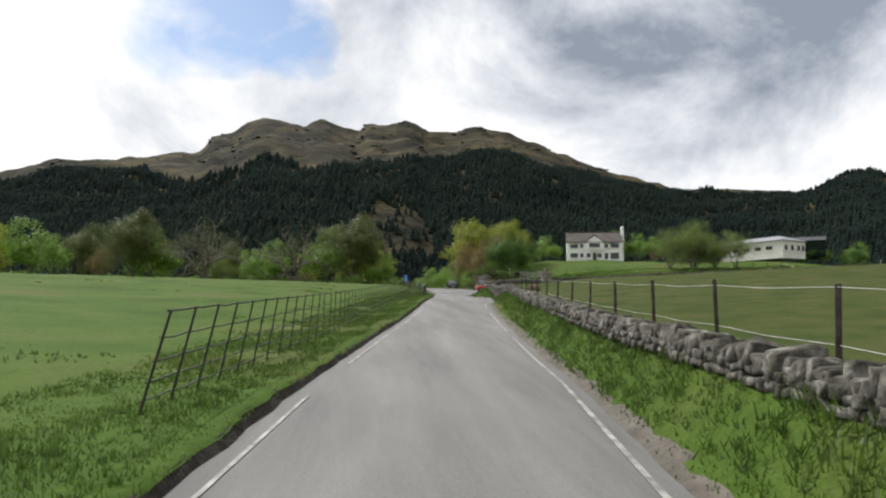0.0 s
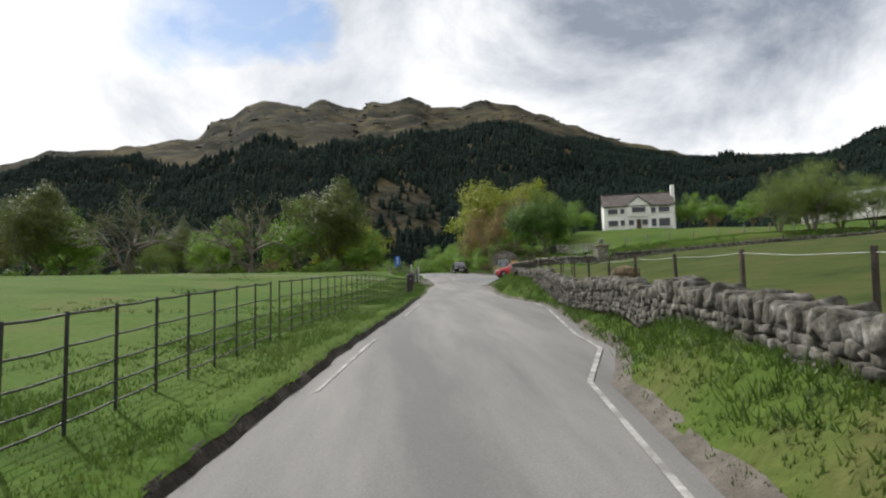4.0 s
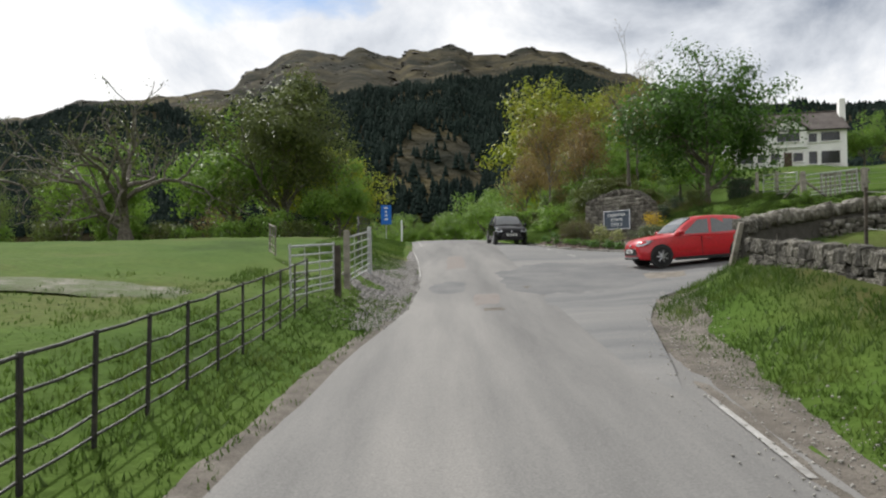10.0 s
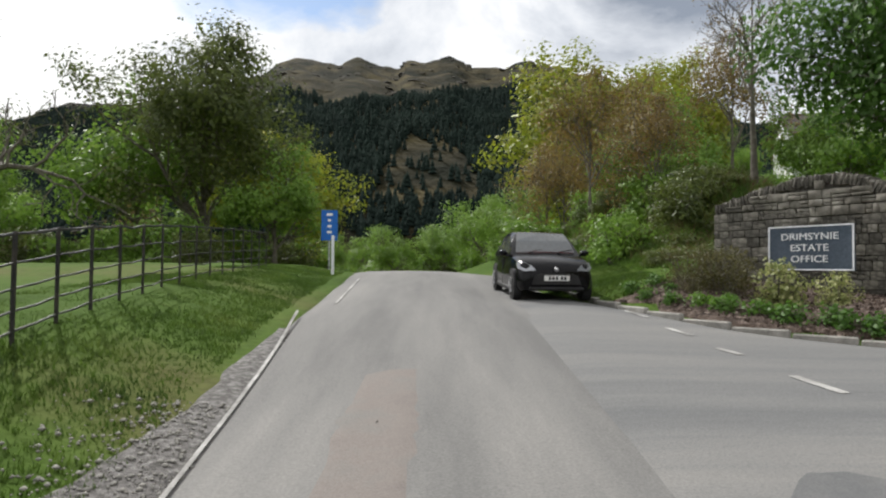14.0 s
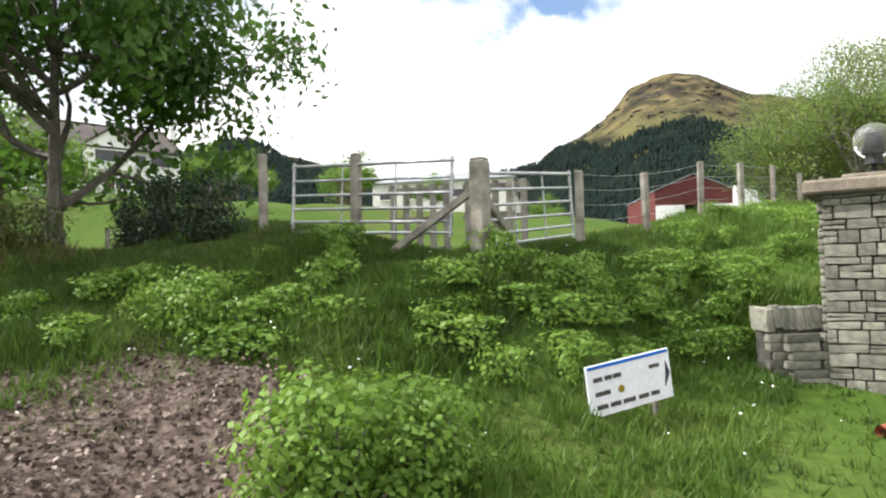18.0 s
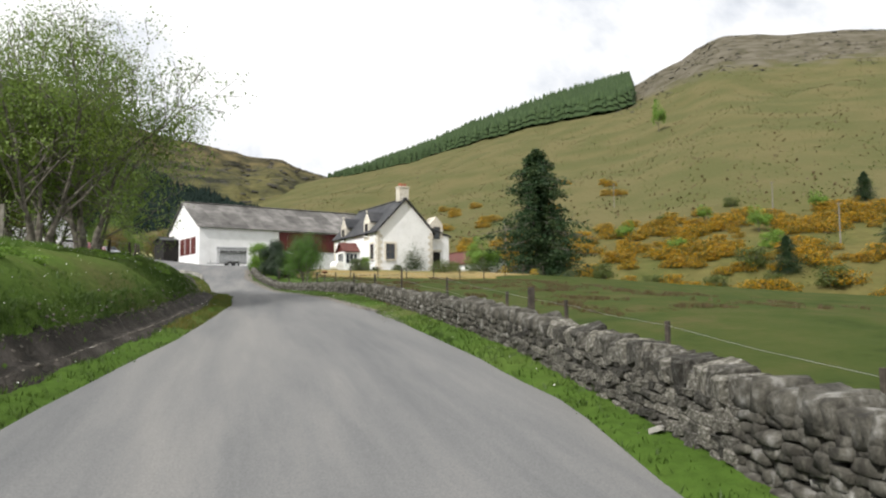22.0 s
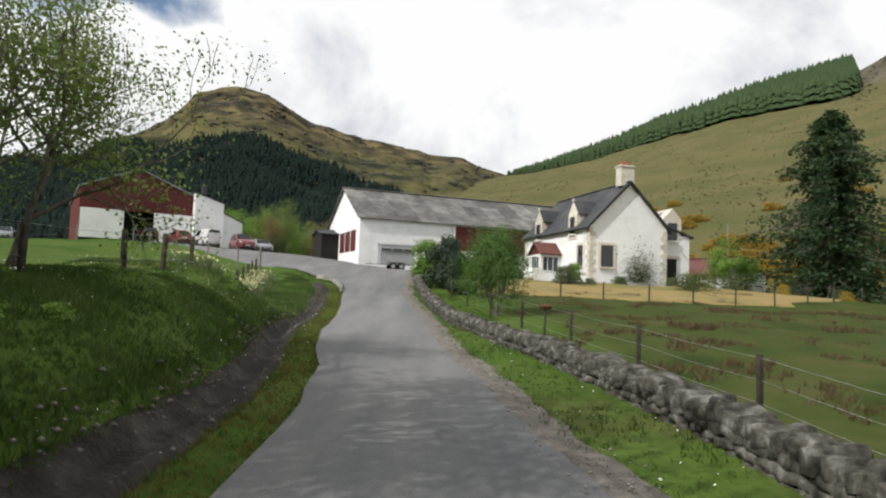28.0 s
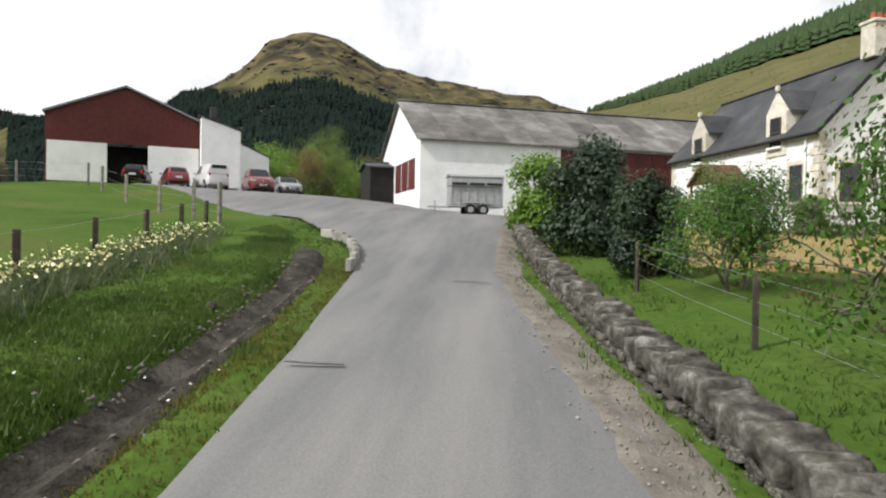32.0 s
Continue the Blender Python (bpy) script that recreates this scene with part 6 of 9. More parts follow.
# ---- grass ----
def tufts(name, x, y, z, hgt, label, mat, per=4, wide=0.02):
    """Blades of grass, three corners each."""
    n = len(x) * per
    xx, yy, zz, hh = (np.repeat(a, per) for a in (x, y, z, hgt))
    r = np.random.default_rng(len(x))
    xx, yy = xx + r.normal(0, 0.05, n), yy + r.normal(0, 0.05, n)
    hh = hh * r.uniform(0.5, 1.2, n)
    a = r.uniform(0, 6.28, n)
    w = wide * r.uniform(0.7, 1.6, n)
    lx, ly = r.normal(0, 0.45, n) * hh, r.normal(0, 0.45, n) * hh
    v = np.stack([np.stack([xx - w * np.cos(a), yy - w * np.sin(a), zz - 0.02], 1), np.stack([xx + w * np.cos(a), yy + w * np.sin(a), zz - 0.02], 1), np.stack([xx + lx, yy + ly, zz + hh], 1)], 1)
    return tagged(array_ob(name, v.reshape(-1, 3), np.arange(3 * n).reshape(n, 3), mat), label, "grass", kind="stuff")


def scatter(n, x0, x1, y0, y1, ok):
    x, y = rng.uniform(x0, x1, n), rng.uniform(y0, y1, n)
    k = ok(x, y)
    x, y = x[k], y[k]
    return x, y, land(x, y)


def verge_ok(lo, hi):
    def f(x, y):
        da, db = road_gap(x, y)
        d = np.minimum(da, db)
        return (d > lo) & (d < hi)
    return f


def wild(x, y, a, b):
    return np.array([a + b * max(0.0, 0.5 + noise.noise((p * 0.5, q * 0.5, 3)) + 0.4 * noise.noise((p * 2, q * 2, 1))) for p, q in zip(x, y)])


x, y, z = scatter(110000, -16, 3, -86, 22, lambda x, y: verge_ok(0.02, 4.2)(x, y) & (x < road_a(y)[0]))
tufts("verge_grass", x, y, z, wild(x, y, 0.03, 0.11), "short green verge grass beside the iron fence", M_blade, 4, 0.012)
x, y, z = scatter(210000, -10, 9, -88, 22, lambda x, y: verge_ok(0.06, 3.0)(x, y) & (x > road_a(y)[0]) & ((y > -3) | (x < axis_x(y) + np.interp(y, (-95, -60, -48, -19, -10, -3), (3.7, 3.4, 3.25, 3.15, 3.1, 3.3)))))
tufts("verge_grass", x, y, z, wild(x, y, 0.04, 0.11) * np.clip(road_gap(x, y)[0] * 1.6, 0.4, 1.4), "lush green verge grass below the stone wall", M_vergeblade, 4, 0.010)
x, y, z = scatter(46000, 9, 92, 17, 33, verge_ok(0.02, 2.4))
tufts("verge_grass", x, y, z, wild(x, y, 0.03, 0.08), "green verge grass along the lane", M_blade, 4, 0.011)
x, y, z = scatter(46000, 11, 40, 28.5, 36.5, lambda x, y: (road_gap(x, y)[1] > 0.8) & (y > 35.5 - 0.5 * (x - 11) * (x < 19)) & ~((x > 17.9) & (x < 20) & (y > 29.5) & (y < 31)) | ((y > 30.2 + 0.9 * (x < 19)) & (x > 13.2)))
tufts("bank_grass", x, y, z, wild(x, y, 0.05, 0.17), "long rough grass on the bank", M_litblade, 6, 0.011)
# The darker blade stands in for the bank's own shade over the ditch.
x, y, z = scatter(90000, 19, 78, 26, 33, lambda x, y: (road_gap(x, y)[1] > 1.4) & (road_gap(x, y)[1] < 1.85))
tufts("bank_grass", x, y, z, wild(x, y, 0.05, 0.09), "grass hanging over the ditch", M_blade, 5, 0.010)
x, y, z = scatter(60000, 40, 88, 27, 33, lambda x, y: road_gap(x, y)[1] > 1.6)
tufts("bank_grass", x, y, z, wild(x, y, 0.03, 0.09), "rough grass on the bank above the ditch", M_blade, 4, 0.013)
x, y, z = scatter(60000, -8, 2, 25.5, 52, lambda x, y: (road_gap(x, y)[0] > 0.45) & (road_gap(x, y)[0] < 4) & (x < road_a(y)[0]))
tufts("verge_grass", x, y, z, wild(x, y, 0.02, 0.05), "short bright verge grass under the iron fence", M_vergeblade, 4, 0.009)
x, y, z = scatter(26000, -14, 2, -84, 20, lambda x, y: (road_a(y)[0] - x > 4.1) & (road_a(y)[0] - x < 9))
tufts("pasture_tufts", x, y, z, wild(x, y, 0.03, 0.07), "short grazed pasture grass", M_blade, 3, 0.012)


def specks(name, x, y, z, size, mat, label, up=0.1):
    v, f = leaf_cloud(np.stack([x, y, z + up], 1), size, 5, -0.2)
    tagged(array_ob(name, v, f, mat), label, "flowers", kind="stuff")


x, y, z = scatter(2600, 9, 70, 20, 36, lambda x, y: (road_gap(x, y)[1] > 0.2) & (road_gap(x, y)[1] < 7) & (y > 26))
specks("daisies", x, y, z, 0.034, M_daisy, "small white daisies in the grass", 0.16)
x, y, z = scatter(500, 18, 60, 19, 24, verge_ok(0.2, 1.4))
specks("daisies", x, y, z, 0.03, M_daisy, "small white daisies in the verge", 0.1)
x = rng.uniform(60, 82, 1250)
y = 30.6 + (x - 60) * 0.13 + rng.normal(0, 0.45, len(x))
z = land(x, y)
tufts("daffodil_leaves", x[:900], y[:900], z[:900], np.full(900, 0.42), "grey-green daffodil leaves along the fence", M_leaf_blue, 6, 0.016)
specks("daffodils", x, y, z, 0.072, M_petal, "pale yellow daffodils in bloom along the fence", 0.42)
x, y, z = scatter(26000, 40, 84, 0, 20.5, lambda x, y: np.array([noise.noise((p * 0.45, q * 0.45, 8)) + 0.5 * noise.noise((p * 1.5, q * 1.5, 2)) > 0.26 for p, q in zip(x, y)]))
tufts("rush_tufts", x, y, z, wild(x, y, 0.06, 0.16), "brown dry rush tufts in the pasture", M_rush, 6, 0.014)
x, y, z = scatter(40000, 36, 80, 24, 30, lambda x, y: (road_gap(x, y)[1] > 0.05) & (road_gap(x, y)[1] < 0.75) & (y > 25))
tufts("verge_grass", x, y, z, wild(x, y, 0.02, 0.05), "yellowing grass between the lane and the ditch", M_yellowblade, 4, 0.009)
# bark chips on the bed, pebbles along the edges
x, y = rng.uniform(5.4, 13.6, 26000), rng.uniform(31.8, 40.3, 26000)
bx, by = np.array(BED).T
ok = np.zeros(len(x), int)
for a0, b0, a1, b1 in zip(bx, by, np.roll(bx, -1), np.roll(by, -1)):
    ok += ((b0 > y) != (b1 > y)) & (x < a0 + (y - b0) * (a1 - a0) / (b1 - b0))
ok = (ok % 2 == 1) & (road_gap(x, y)[1] > 0.2)
x, y = x[ok], y[ok]
v, f = leaf_cloud(np.stack([x, y, land(x, y) + 0.08], 1), 0.065, 77, 0.0, LEAF * np.array([1.0, 0.8, 1.0]))
tagged(array_ob("bark_chips", v, f, M_chip), "loose brown and pale bark chips on the bed", "mulch", kind="stuff")
PEB_V = [(1, 0, 0), (0, 1, 0), (-1, 0, 0), (0, -1, 0), (0, 0, 0.6), (0, 0, -0.6)]
PEB_F = [(0, 1, 4), (1, 2, 4), (2, 3, 4), (3, 0, 4), (1, 0, 5), (2, 1, 5), (3, 2, 5), (0, 3, 5)]


def pebbles(x, y, lo, hi, mat, label):
    n = len(x)
    s = lo + (hi - lo) * rng.random(n) ** 3
    v, f = spread(PEB_V, PEB_F, placed(x, y, firm(x, y) + 0.012, rng.uniform(0, 6.28, n), s, s * rng.uniform(0.6, 1, n), s))
    tagged(array_ob("pebbles", v, f, mat), label, "pebbles", kind="stuff")


yy = rng.uniform(17, 31, 4200)
xa, _, wa = road_a(yy)
pebbles(xa - wa + 0.1 - np.abs(rng.normal(0.2, 1.0, 4200)) * np.interp(yy, (17, 22, 26, 31), (0.5, 1, 1, 0.4)), yy, 0.01, 0.04, M_kerb, "loose grey pebbles beside the field gate")
yy = rng.uniform(6, 21.5, 2200)
pebbles(np.interp(yy, (6, 12.5, 15.5, 18.2, 20.4, 21.6), (3.3, 3.75, 4.3, 4.95, 5.85, 7.2)) + rng.normal(0, 0.4, 2200), yy, 0.008, 0.028, M_kerb, "loose pebbles on the dirt corner")
xx = rng.uniform(36, 88, 3000)
pebbles(xx, lane_edges(xx)[0] + rng.normal(0.05, 0.28, 3000), 0.008, 0.03, M_kerb, "loose pale pebbles along the lane edge")
x, y, z = scatter(60000, -16, 2, -90, 4, lambda x, y: (road_a(y)[0] - x - road_a(y)[2] > 0.02) & (road_a(y)[0] - x - road_a(y)[2] < 1.0))
xa, za, wa = road_a(y)
tufts("verge_grass", x, y, za + np.interp(xa - x - wa, (0.1, 0.3, 0.9), (0.05, 0.09, 0.06)), wild(x, y, 0.05, 0.11), "grass on the raised verge shoulder", M_blade, 3, 0.011)
# Sycamore shade on this slope is given by the darker blade colour.
x, y, z = scatter(60000, 10.5, 19, 33.2, 43.5, lambda x, y: (land(x, y) > np.interp(x, (10.5, 13, 16), (3.2, 3.55, 3.2))) & (y > 33.4) & ((x - 9.16) * 0.88 + (y - 38.13) * 0.476 > 0.6))
tufts("bank_grass", x, y, z, wild(x, y, 0.06, 0.16), "soft bank grass below the sycamore, shade put into its colour", M_blade, 4, 0.012)
clump = bush("plant_clump", 151, 0.8, 0.42, 900, 0.06, M_leaf_bright, "low leafy green clump growing on the bank")
put(clump, 19.6, 32.0)
for k in range(70):
    x = rng.uniform(14.5, 27)
    y = np.interp(x, (14.5, 19, 27), (32.9, 31.8, 30.9)) + 1.6 * rng.random()
    again(clump, x, float(y), rng.uniform(0, 6), rng.uniform(0.6, 1.3), sz=rng.uniform(0.5, 1.0))
x, y, z = scatter(100000, -8, 12, -90, -2, lambda x, y: (np.abs(x - axis_x(y) - np.interp(y, (-95, -60, -48, -19, -10, -3), (3.4, 3.1, 2.95, 2.85, 2.8, 3.05))) < 0.36))
tufts("verge_grass", x, y, z, wild(x, y, 0.10, 0.14), "tall rough grass at the foot of the stone wall", M_vergeblade, 4, 0.012)
x, y, z = scatter(30000, 4.4, 7.4, 38.6, 60, lambda x, y: (road_gap(x, y)[0] > 0.05) & (x > np.interp(y, (38.6, 40), (4.8, 4.4))) & (x < np.interp(y, (38.6, 40, 46), (5.4, 6.6, 7.4))))
tufts("verge_grass", x, y, z, wild(x, y, 0.02, 0.04), "mown bright grass strip beyond the planted bed", M_vergeblade, 4, 0.009)
# low leafy cover and brambles on the scrubby bank behind the sign wall
scrub = bush("plant_clump", 153, 1.3, 0.6, 700, 0.10, M_leaf_olive, "low bramble and weed cover on the scrubby bank")
put(scrub, 8.4, 43.5)
for k in range(90):
    y = rng.uniform(42.0, 62)
    x = rng.uniform(7.6, 15.0)
    again(scrub if k % 3 else clump, x, y, rng.uniform(0, 6), rng.uniform(0.6, 1.4), sz=rng.uniform(0.4, 0.9))
for k in range(26):
    x = rng.uniform(12.8, 17.5)
    y = float(np.interp(x, (12.8, 17.5), (35.6, 32.6))) + 2.6 * rng.random()
    again(clump, x, y, rng.uniform(0, 6), rng.uniform(0.6, 1.3), sz=rng.uniform(0.5, 1.1))
for k in range(46):
    x = rng.uniform(20, 60)
    y = float(lane_edges(x)[1]) + rng.uniform(1.7, 4.6)
    again(clump, x, y, rng.uniform(0, 6), rng.uniform(0.4, 0.9), sz=rng.uniform(0.3, 0.55))
for k in range(90):
    y = rng.uniform(40.5, 66)
    x = float(np.interp(y, (40, 46, 66), (8.4, 7.3, 6.6))) + 6 * rng.random() ** 1.3
    again((scrub, scrub, clump, olive)[k % 4], x, y, rng.uniform(0, 6), (rng.uniform(0.7, 1.5) if k % 4 < 3 else rng.uniform(0.25, 0.5)), sz=rng.uniform(0.5, 1.0) * (0.5 if k % 4 == 3 else 1))
x, y, z = scatter(30000, 5.0, 15, 39.5, 64, lambda x, y: (x > np.interp(y, (39.5, 44, 66), (8.6, 7.1, 6.5))) & ((x - 9.16) * 0.88 + (y - 38.13) * 0.476 > 0.4))
tufts("bank_grass", x, y, z, wild(x, y, 0.10, 0.26), "rough green grass on the scrubby bank", M_litblade, 4, 0.016)
x, y, z = scatter(9000, 5.0, 15, 39.5, 64, lambda x, y: (x > np.interp(y, (39.5, 44, 66), (8.8, 7.6, 7.0))) & ((x - 9.16) * 0.88 + (y - 38.13) * 0.476 > 0.5))
tufts("dead_stalks", x, y, z, wild(x, y, 0.15, 0.4), "brown dead stalks on the scrubby bank", M_rush, 4, 0.014)
# dark rushy tufts in the grazed pasture
x, y, z = scatter(42000, -60, -5, -70, 45, lambda x, y: (road_a(y)[0] - x > 6) & np.array([noise.noise((p * 0.16, q * 0.3, 12)) + 0.4 * noise.noise((p * 0.7, q * 0.9, 2)) > 0.52 for p, q in zip(x, y)]))
tufts("pasture_tufts", x, y, z, wild(x, y, 0.06, 0.12), "coarse darker tufts in the grazed pasture", M_blade, 4, 0.02)
# tussocks, bracken and rocks that roughen the hillside
for n, lo, hi, size, mat, nm, lab in ((30000, 0.5, 31, 0.5, M_leaf_olive, "tussocks", "dull green grass tussocks over the hillside"), (20000, 4, 38, 0.8, M_rush, "bracken", "brown dead bracken over the hillside")):
    a, k = rng.uniform(84, 160, n), rng.uniform(lo, hi, n)
    ok = np.array([noise.noise((p * 0.5, q * 0.35, n * 0.001)) + 0.5 * noise.noise((p * 2.1, q * 1.5, 3)) > 0.0 for p, q in zip(a, k)])
    p = on_hill(hs, a[ok], k[ok]) + np.array([0, 0, 0.15])
    v, f = leaf_cloud(p, size, n, 0.0, LEAF * np.array([2.2, 1.0, 1.0]))
    tagged(array_ob(nm, v, f, mat), lab, "hill plants", kind="stuff")

# ---- walls, fences, gates ----


def line_points(pts, step):
    """Points every step along a line of x, y, and the directions."""
    p = np.array(pts, float)
    k = np.r_[0, np.cumsum(np.hypot(*np.diff(p, axis=0).T))]
    t = np.arange(0, k[-1], step)
    x, y = np.interp(t, k, p[:, 0]), np.interp(t, k, p[:, 1])
    d = np.stack([np.interp(t + 0.3, k, p[:, 0]) - np.interp(t - 0.3, k, p[:, 0]), np.interp(t + 0.3, k, p[:, 1]) - np.interp(t - 0.3, k, p[:, 1])], 1)
    return x, y, np.arctan2(d[:, 1], d[:, 0])


def stone_shapes(n, seed, jag=0.13, cham=0.11):
    """Rough stones in a unit box, 26 points each."""
    out = []
    for s in range(n):
        r = np.random.default_rng(seed + s)
        g = Geo().box((0, 0, 0), (1, 1, 1), None, cham)
        out.append(([tuple(np.array(p) * (1 + r.normal(0, jag, 3) * 0.6)) for p in g.v], g.f))
    return out


STONES = stone_shapes(9, 300) + stone_shapes(9, 340, 0.045, 0.05)   # rough ones, then squared ones


def split_faces(f):
    """Triangles of faces of any size."""
    return [(q[0], q[k], q[k + 1]) for q in f for k in range(1, len(q) - 1)]


STONE_TRI = [(v, split_faces(f)) for v, f in STONES]
STONE_MESH = {}


def stone_mesh(k, mat):
    if (k, mat.name) not in STONE_MESH:
        g = Geo()
        g.v, g.f = list(STONES[k][0]), list(STONES[k][1])
        STONE_MESH[k, mat.name] = g.mesh("stone", mat)
    return STONE_MESH[k, mat.name]


def stone_set(owner, name, mats, near, mat, label, squared=False):
    """Stones by their poses: those that pass near() are single parts, the others one joined part."""
    rest = [[] for _ in STONES]
    count = 0
    for i, m in enumerate(mats):
        k = i % 9 + 9 * squared
        if near(m.translation) and count < 290:
            ob = new(name, stone_mesh(k, mat))
            ob.parent = owner
            ob.matrix_world = m
            count += 1
        else:
            rest[k].append(np.array(owner.matrix_world.inverted() @ m))
    vs, fs, n = [], [], 0
    for k, ms in enumerate(rest):
        if ms:
            v, f = spread(STONE_TRI[k][0], STONE_TRI[k][1], np.array(ms))
            vs.append(v)
            fs.append(f + n)
            n += len(v)
    if vs:
        ob = array_ob(name + "_rest", np.concatenate(vs), np.concatenate(fs), mat)
        ob.parent = owner
        tagged(ob, label, kind="stuff")


def dry_wall(pts, height, label, near, face=1, thick=0.5, seed=1, course=0.118, rise=None, deep=0.25):
    """A dry-stone wall: a dark core, coursed stones on its road side and upright cope stones. face: +1 stones on the line's left."""
    r = np.random.default_rng(seed)
    wall = thing("stone_wall", label, "wall", kind="structure")
    x, y, a = line_points(pts, 0.6)
    z = land(x, y)
    high = height if callable(height) else (lambda p: height)
    tall = lambda p, q: (rise(p, q) if rise else high(p)) * (1 + 0.07 * noise.noise((p * 0.3, q * 0.3, seed)))
    hh = [tall(p, q) for p, q in zip(x, y)]
    rings = []
    for px, py, pa, pz, h in zip(x, y, a, z, hh):
        nx, ny = -math.sin(pa), math.cos(pa)
        w0, w1 = thick / 2 - 0.06, thick / 2 - 0.10
        rings.append([(px + nx * w0, py + ny * w0, pz - deep), (px + nx * w1, py + ny * w1, pz + h - 0.08), (px - nx * w1, py - ny * w1, pz + h - 0.08), (px - nx * w0, py - ny * w0, pz - deep)])
    part("core", Geo().loft(rings), M_mortar, wall)
    mats = []
    rows = int(max(hh) / course)
    for k in range(-1, rows):
        u = r.uniform(0, 0.3)
        xs, ys, as_ = line_points(pts, 0.05)
        zs = land(xs, ys)
        i = 0
        while i < len(xs) - 12:
            ln = r.uniform(0.10, 0.30)
            j = min(len(xs) - 1, i + int(ln / 0.05))
            m = (i + j) // 2
            pa = as_[m]
            nx, ny = -math.sin(pa), math.cos(pa)
            off = face * (thick / 2 - 0.09 + r.normal(0, 0.018) - 0.05 * (k + 0.5) / rows)
            hgt = course * r.uniform(0.75, 1.3)
            if (k + 0.7) * course > tall(xs[m], ys[m]):
                i = j
                continue
            mats.append(Matrix.LocRotScale((xs[m] + nx * off, ys[m] + ny * off, zs[m] + (k + 0.5) * course + r.normal(0, 0.012)), Euler((r.normal(0, 0.10), r.normal(0, 0.15), pa + r.normal(0, 0.10))), (ln * 0.97, r.uniform(0.2, 0.28), hgt)))
            i = j
    xs, ys, as_ = line_points(pts, 0.05)
    zs = land(xs, ys)
    i = 0
    while i < len(xs) - 8:
        ln = r.uniform(0.10, 0.26)
        j = min(len(xs) - 1, i + max(2, int(ln / 0.05)))
        m = (i + j) // 2
        h = r.uniform(0.2, 0.36)
        mats.append(Matrix.LocRotScale((xs[m], ys[m], zs[m] + tall(xs[m], ys[m]) - 0.05 + h * 0.4), Euler((r.normal(0, 0.12), r.normal(0, 0.22), as_[m] + r.normal(0, 0.12))), (ln * 1.15, thick * r.uniform(0.85, 1.1), h)))
        i = j
    stone_set(wall, "stone", mats, near, M_moss, "rough grey stones of the wall")
    return wall


def wall_off(y):
    return np.interp(y, (-95, -60, -48, -19, -10, -3), (3.9, 3.6, 3.45, 3.35, 3.3, 3.55))


WA = [(float(axis_x(y)) + float(wall_off(y)), y) for y in np.arange(-95, -2.5, 1.5)]
dry_wall(WA, 0.5, "lichen-grey dry-stone wall along the road verge", lambda p: -24 < p.y < -12, 1, seed=3, rise=lambda x, y: 1.13 - float(wall_bank(y)))
WB = [(6.0, 5.2), (6.6, 8.0), (7.1, 11.0), (7.4, 14.0), (7.3, 17.0), (7.0, 19.3)]
dry_wall(WB, 0.2, "low tumbled dry-stone wall near the junction", lambda p: p.y > 12, 1, seed=4)
WC = [(7.1, 19.6), (9.5, 20.8), (13, 21.6), (16.3, 22.2)]
dry_wall(WC, 0.75, "dry-stone wall along the lane mouth", lambda p: p.x < 14, 1, seed=5, deep=1.5)
# the tall field side of the lane wall
for line, sd, lab in ((WC[1:], 15, "shaded field side of the wall by the lane mouth"), ([q for q in zip(WD_X, WD_Y)][4:14], 16, "shaded field side of the lane wall")):
    back = thing("stone_wall", lab, "wall", kind="structure")
    r = np.random.default_rng(sd)
    x, y, a = line_points(line, 0.24)
    z = land(x, y)
    mats = []
    for px, py, pa, pz in zip(x, y, a, z):
        for k in range(-9, 5):
            if k * 0.13 > float(np.interp(px, (18, 24, 34, 42, 60), (0.7, 0.55, 0.38, 0.22, 0.14))):
                continue
            mats.append(Matrix.LocRotScale((px + 0.2 * math.sin(pa) + r.normal(0, 0.06) * math.cos(pa), py - 0.2 * math.cos(pa), pz + k * 0.13 + r.normal(0, 0.012)), Euler((r.normal(0, 0.1), r.normal(0, 0.14), pa + r.normal(0, 0.1))), (r.uniform(0.16, 0.34), 0.22, 0.13 * r.uniform(0.8, 1.2))))
    stone_set(back, "stone", mats, lambda p: False, M_moss, "rough dark grey stones of the wall")
WD = list(zip(WD_X, WD_Y))[4:]
dry_wall(WD, lambda x: float(np.interp(x, (18, 24, 34, 42, 60, 93), (0.75, 0.58, 0.40, 0.24, 0.16, 0.14))), "mossy dry-stone wall along the lane's field side", lambda p: 24 < p.x < 31 or 66 < p.x < 69, 1, seed=6, course=0.105, deep=1.5)
# a few loose stones in the ditch
dst = thing("ditch_stones", "loose grey stones lying in the ditch", "stones", kind="stuff")
mm = []
for k in range(170):
    x = rng.uniform(20, 79)
    y = float(lane_edges(x)[1]) + 1.25 + rng.normal(0, 0.2)
    s = rng.uniform(0.05, 0.17)
    mm.append(Matrix.LocRotScale((x, y, land1(x, y) + s * 0.2), Euler((rng.uniform(0, 3), rng.uniform(0, 3), rng.uniform(0, 3))), (s, s * 0.8, s * 0.6)))
stone_set(dst, "ditch_stone", mm, lambda p: False, M_moss, "loose grey stones")


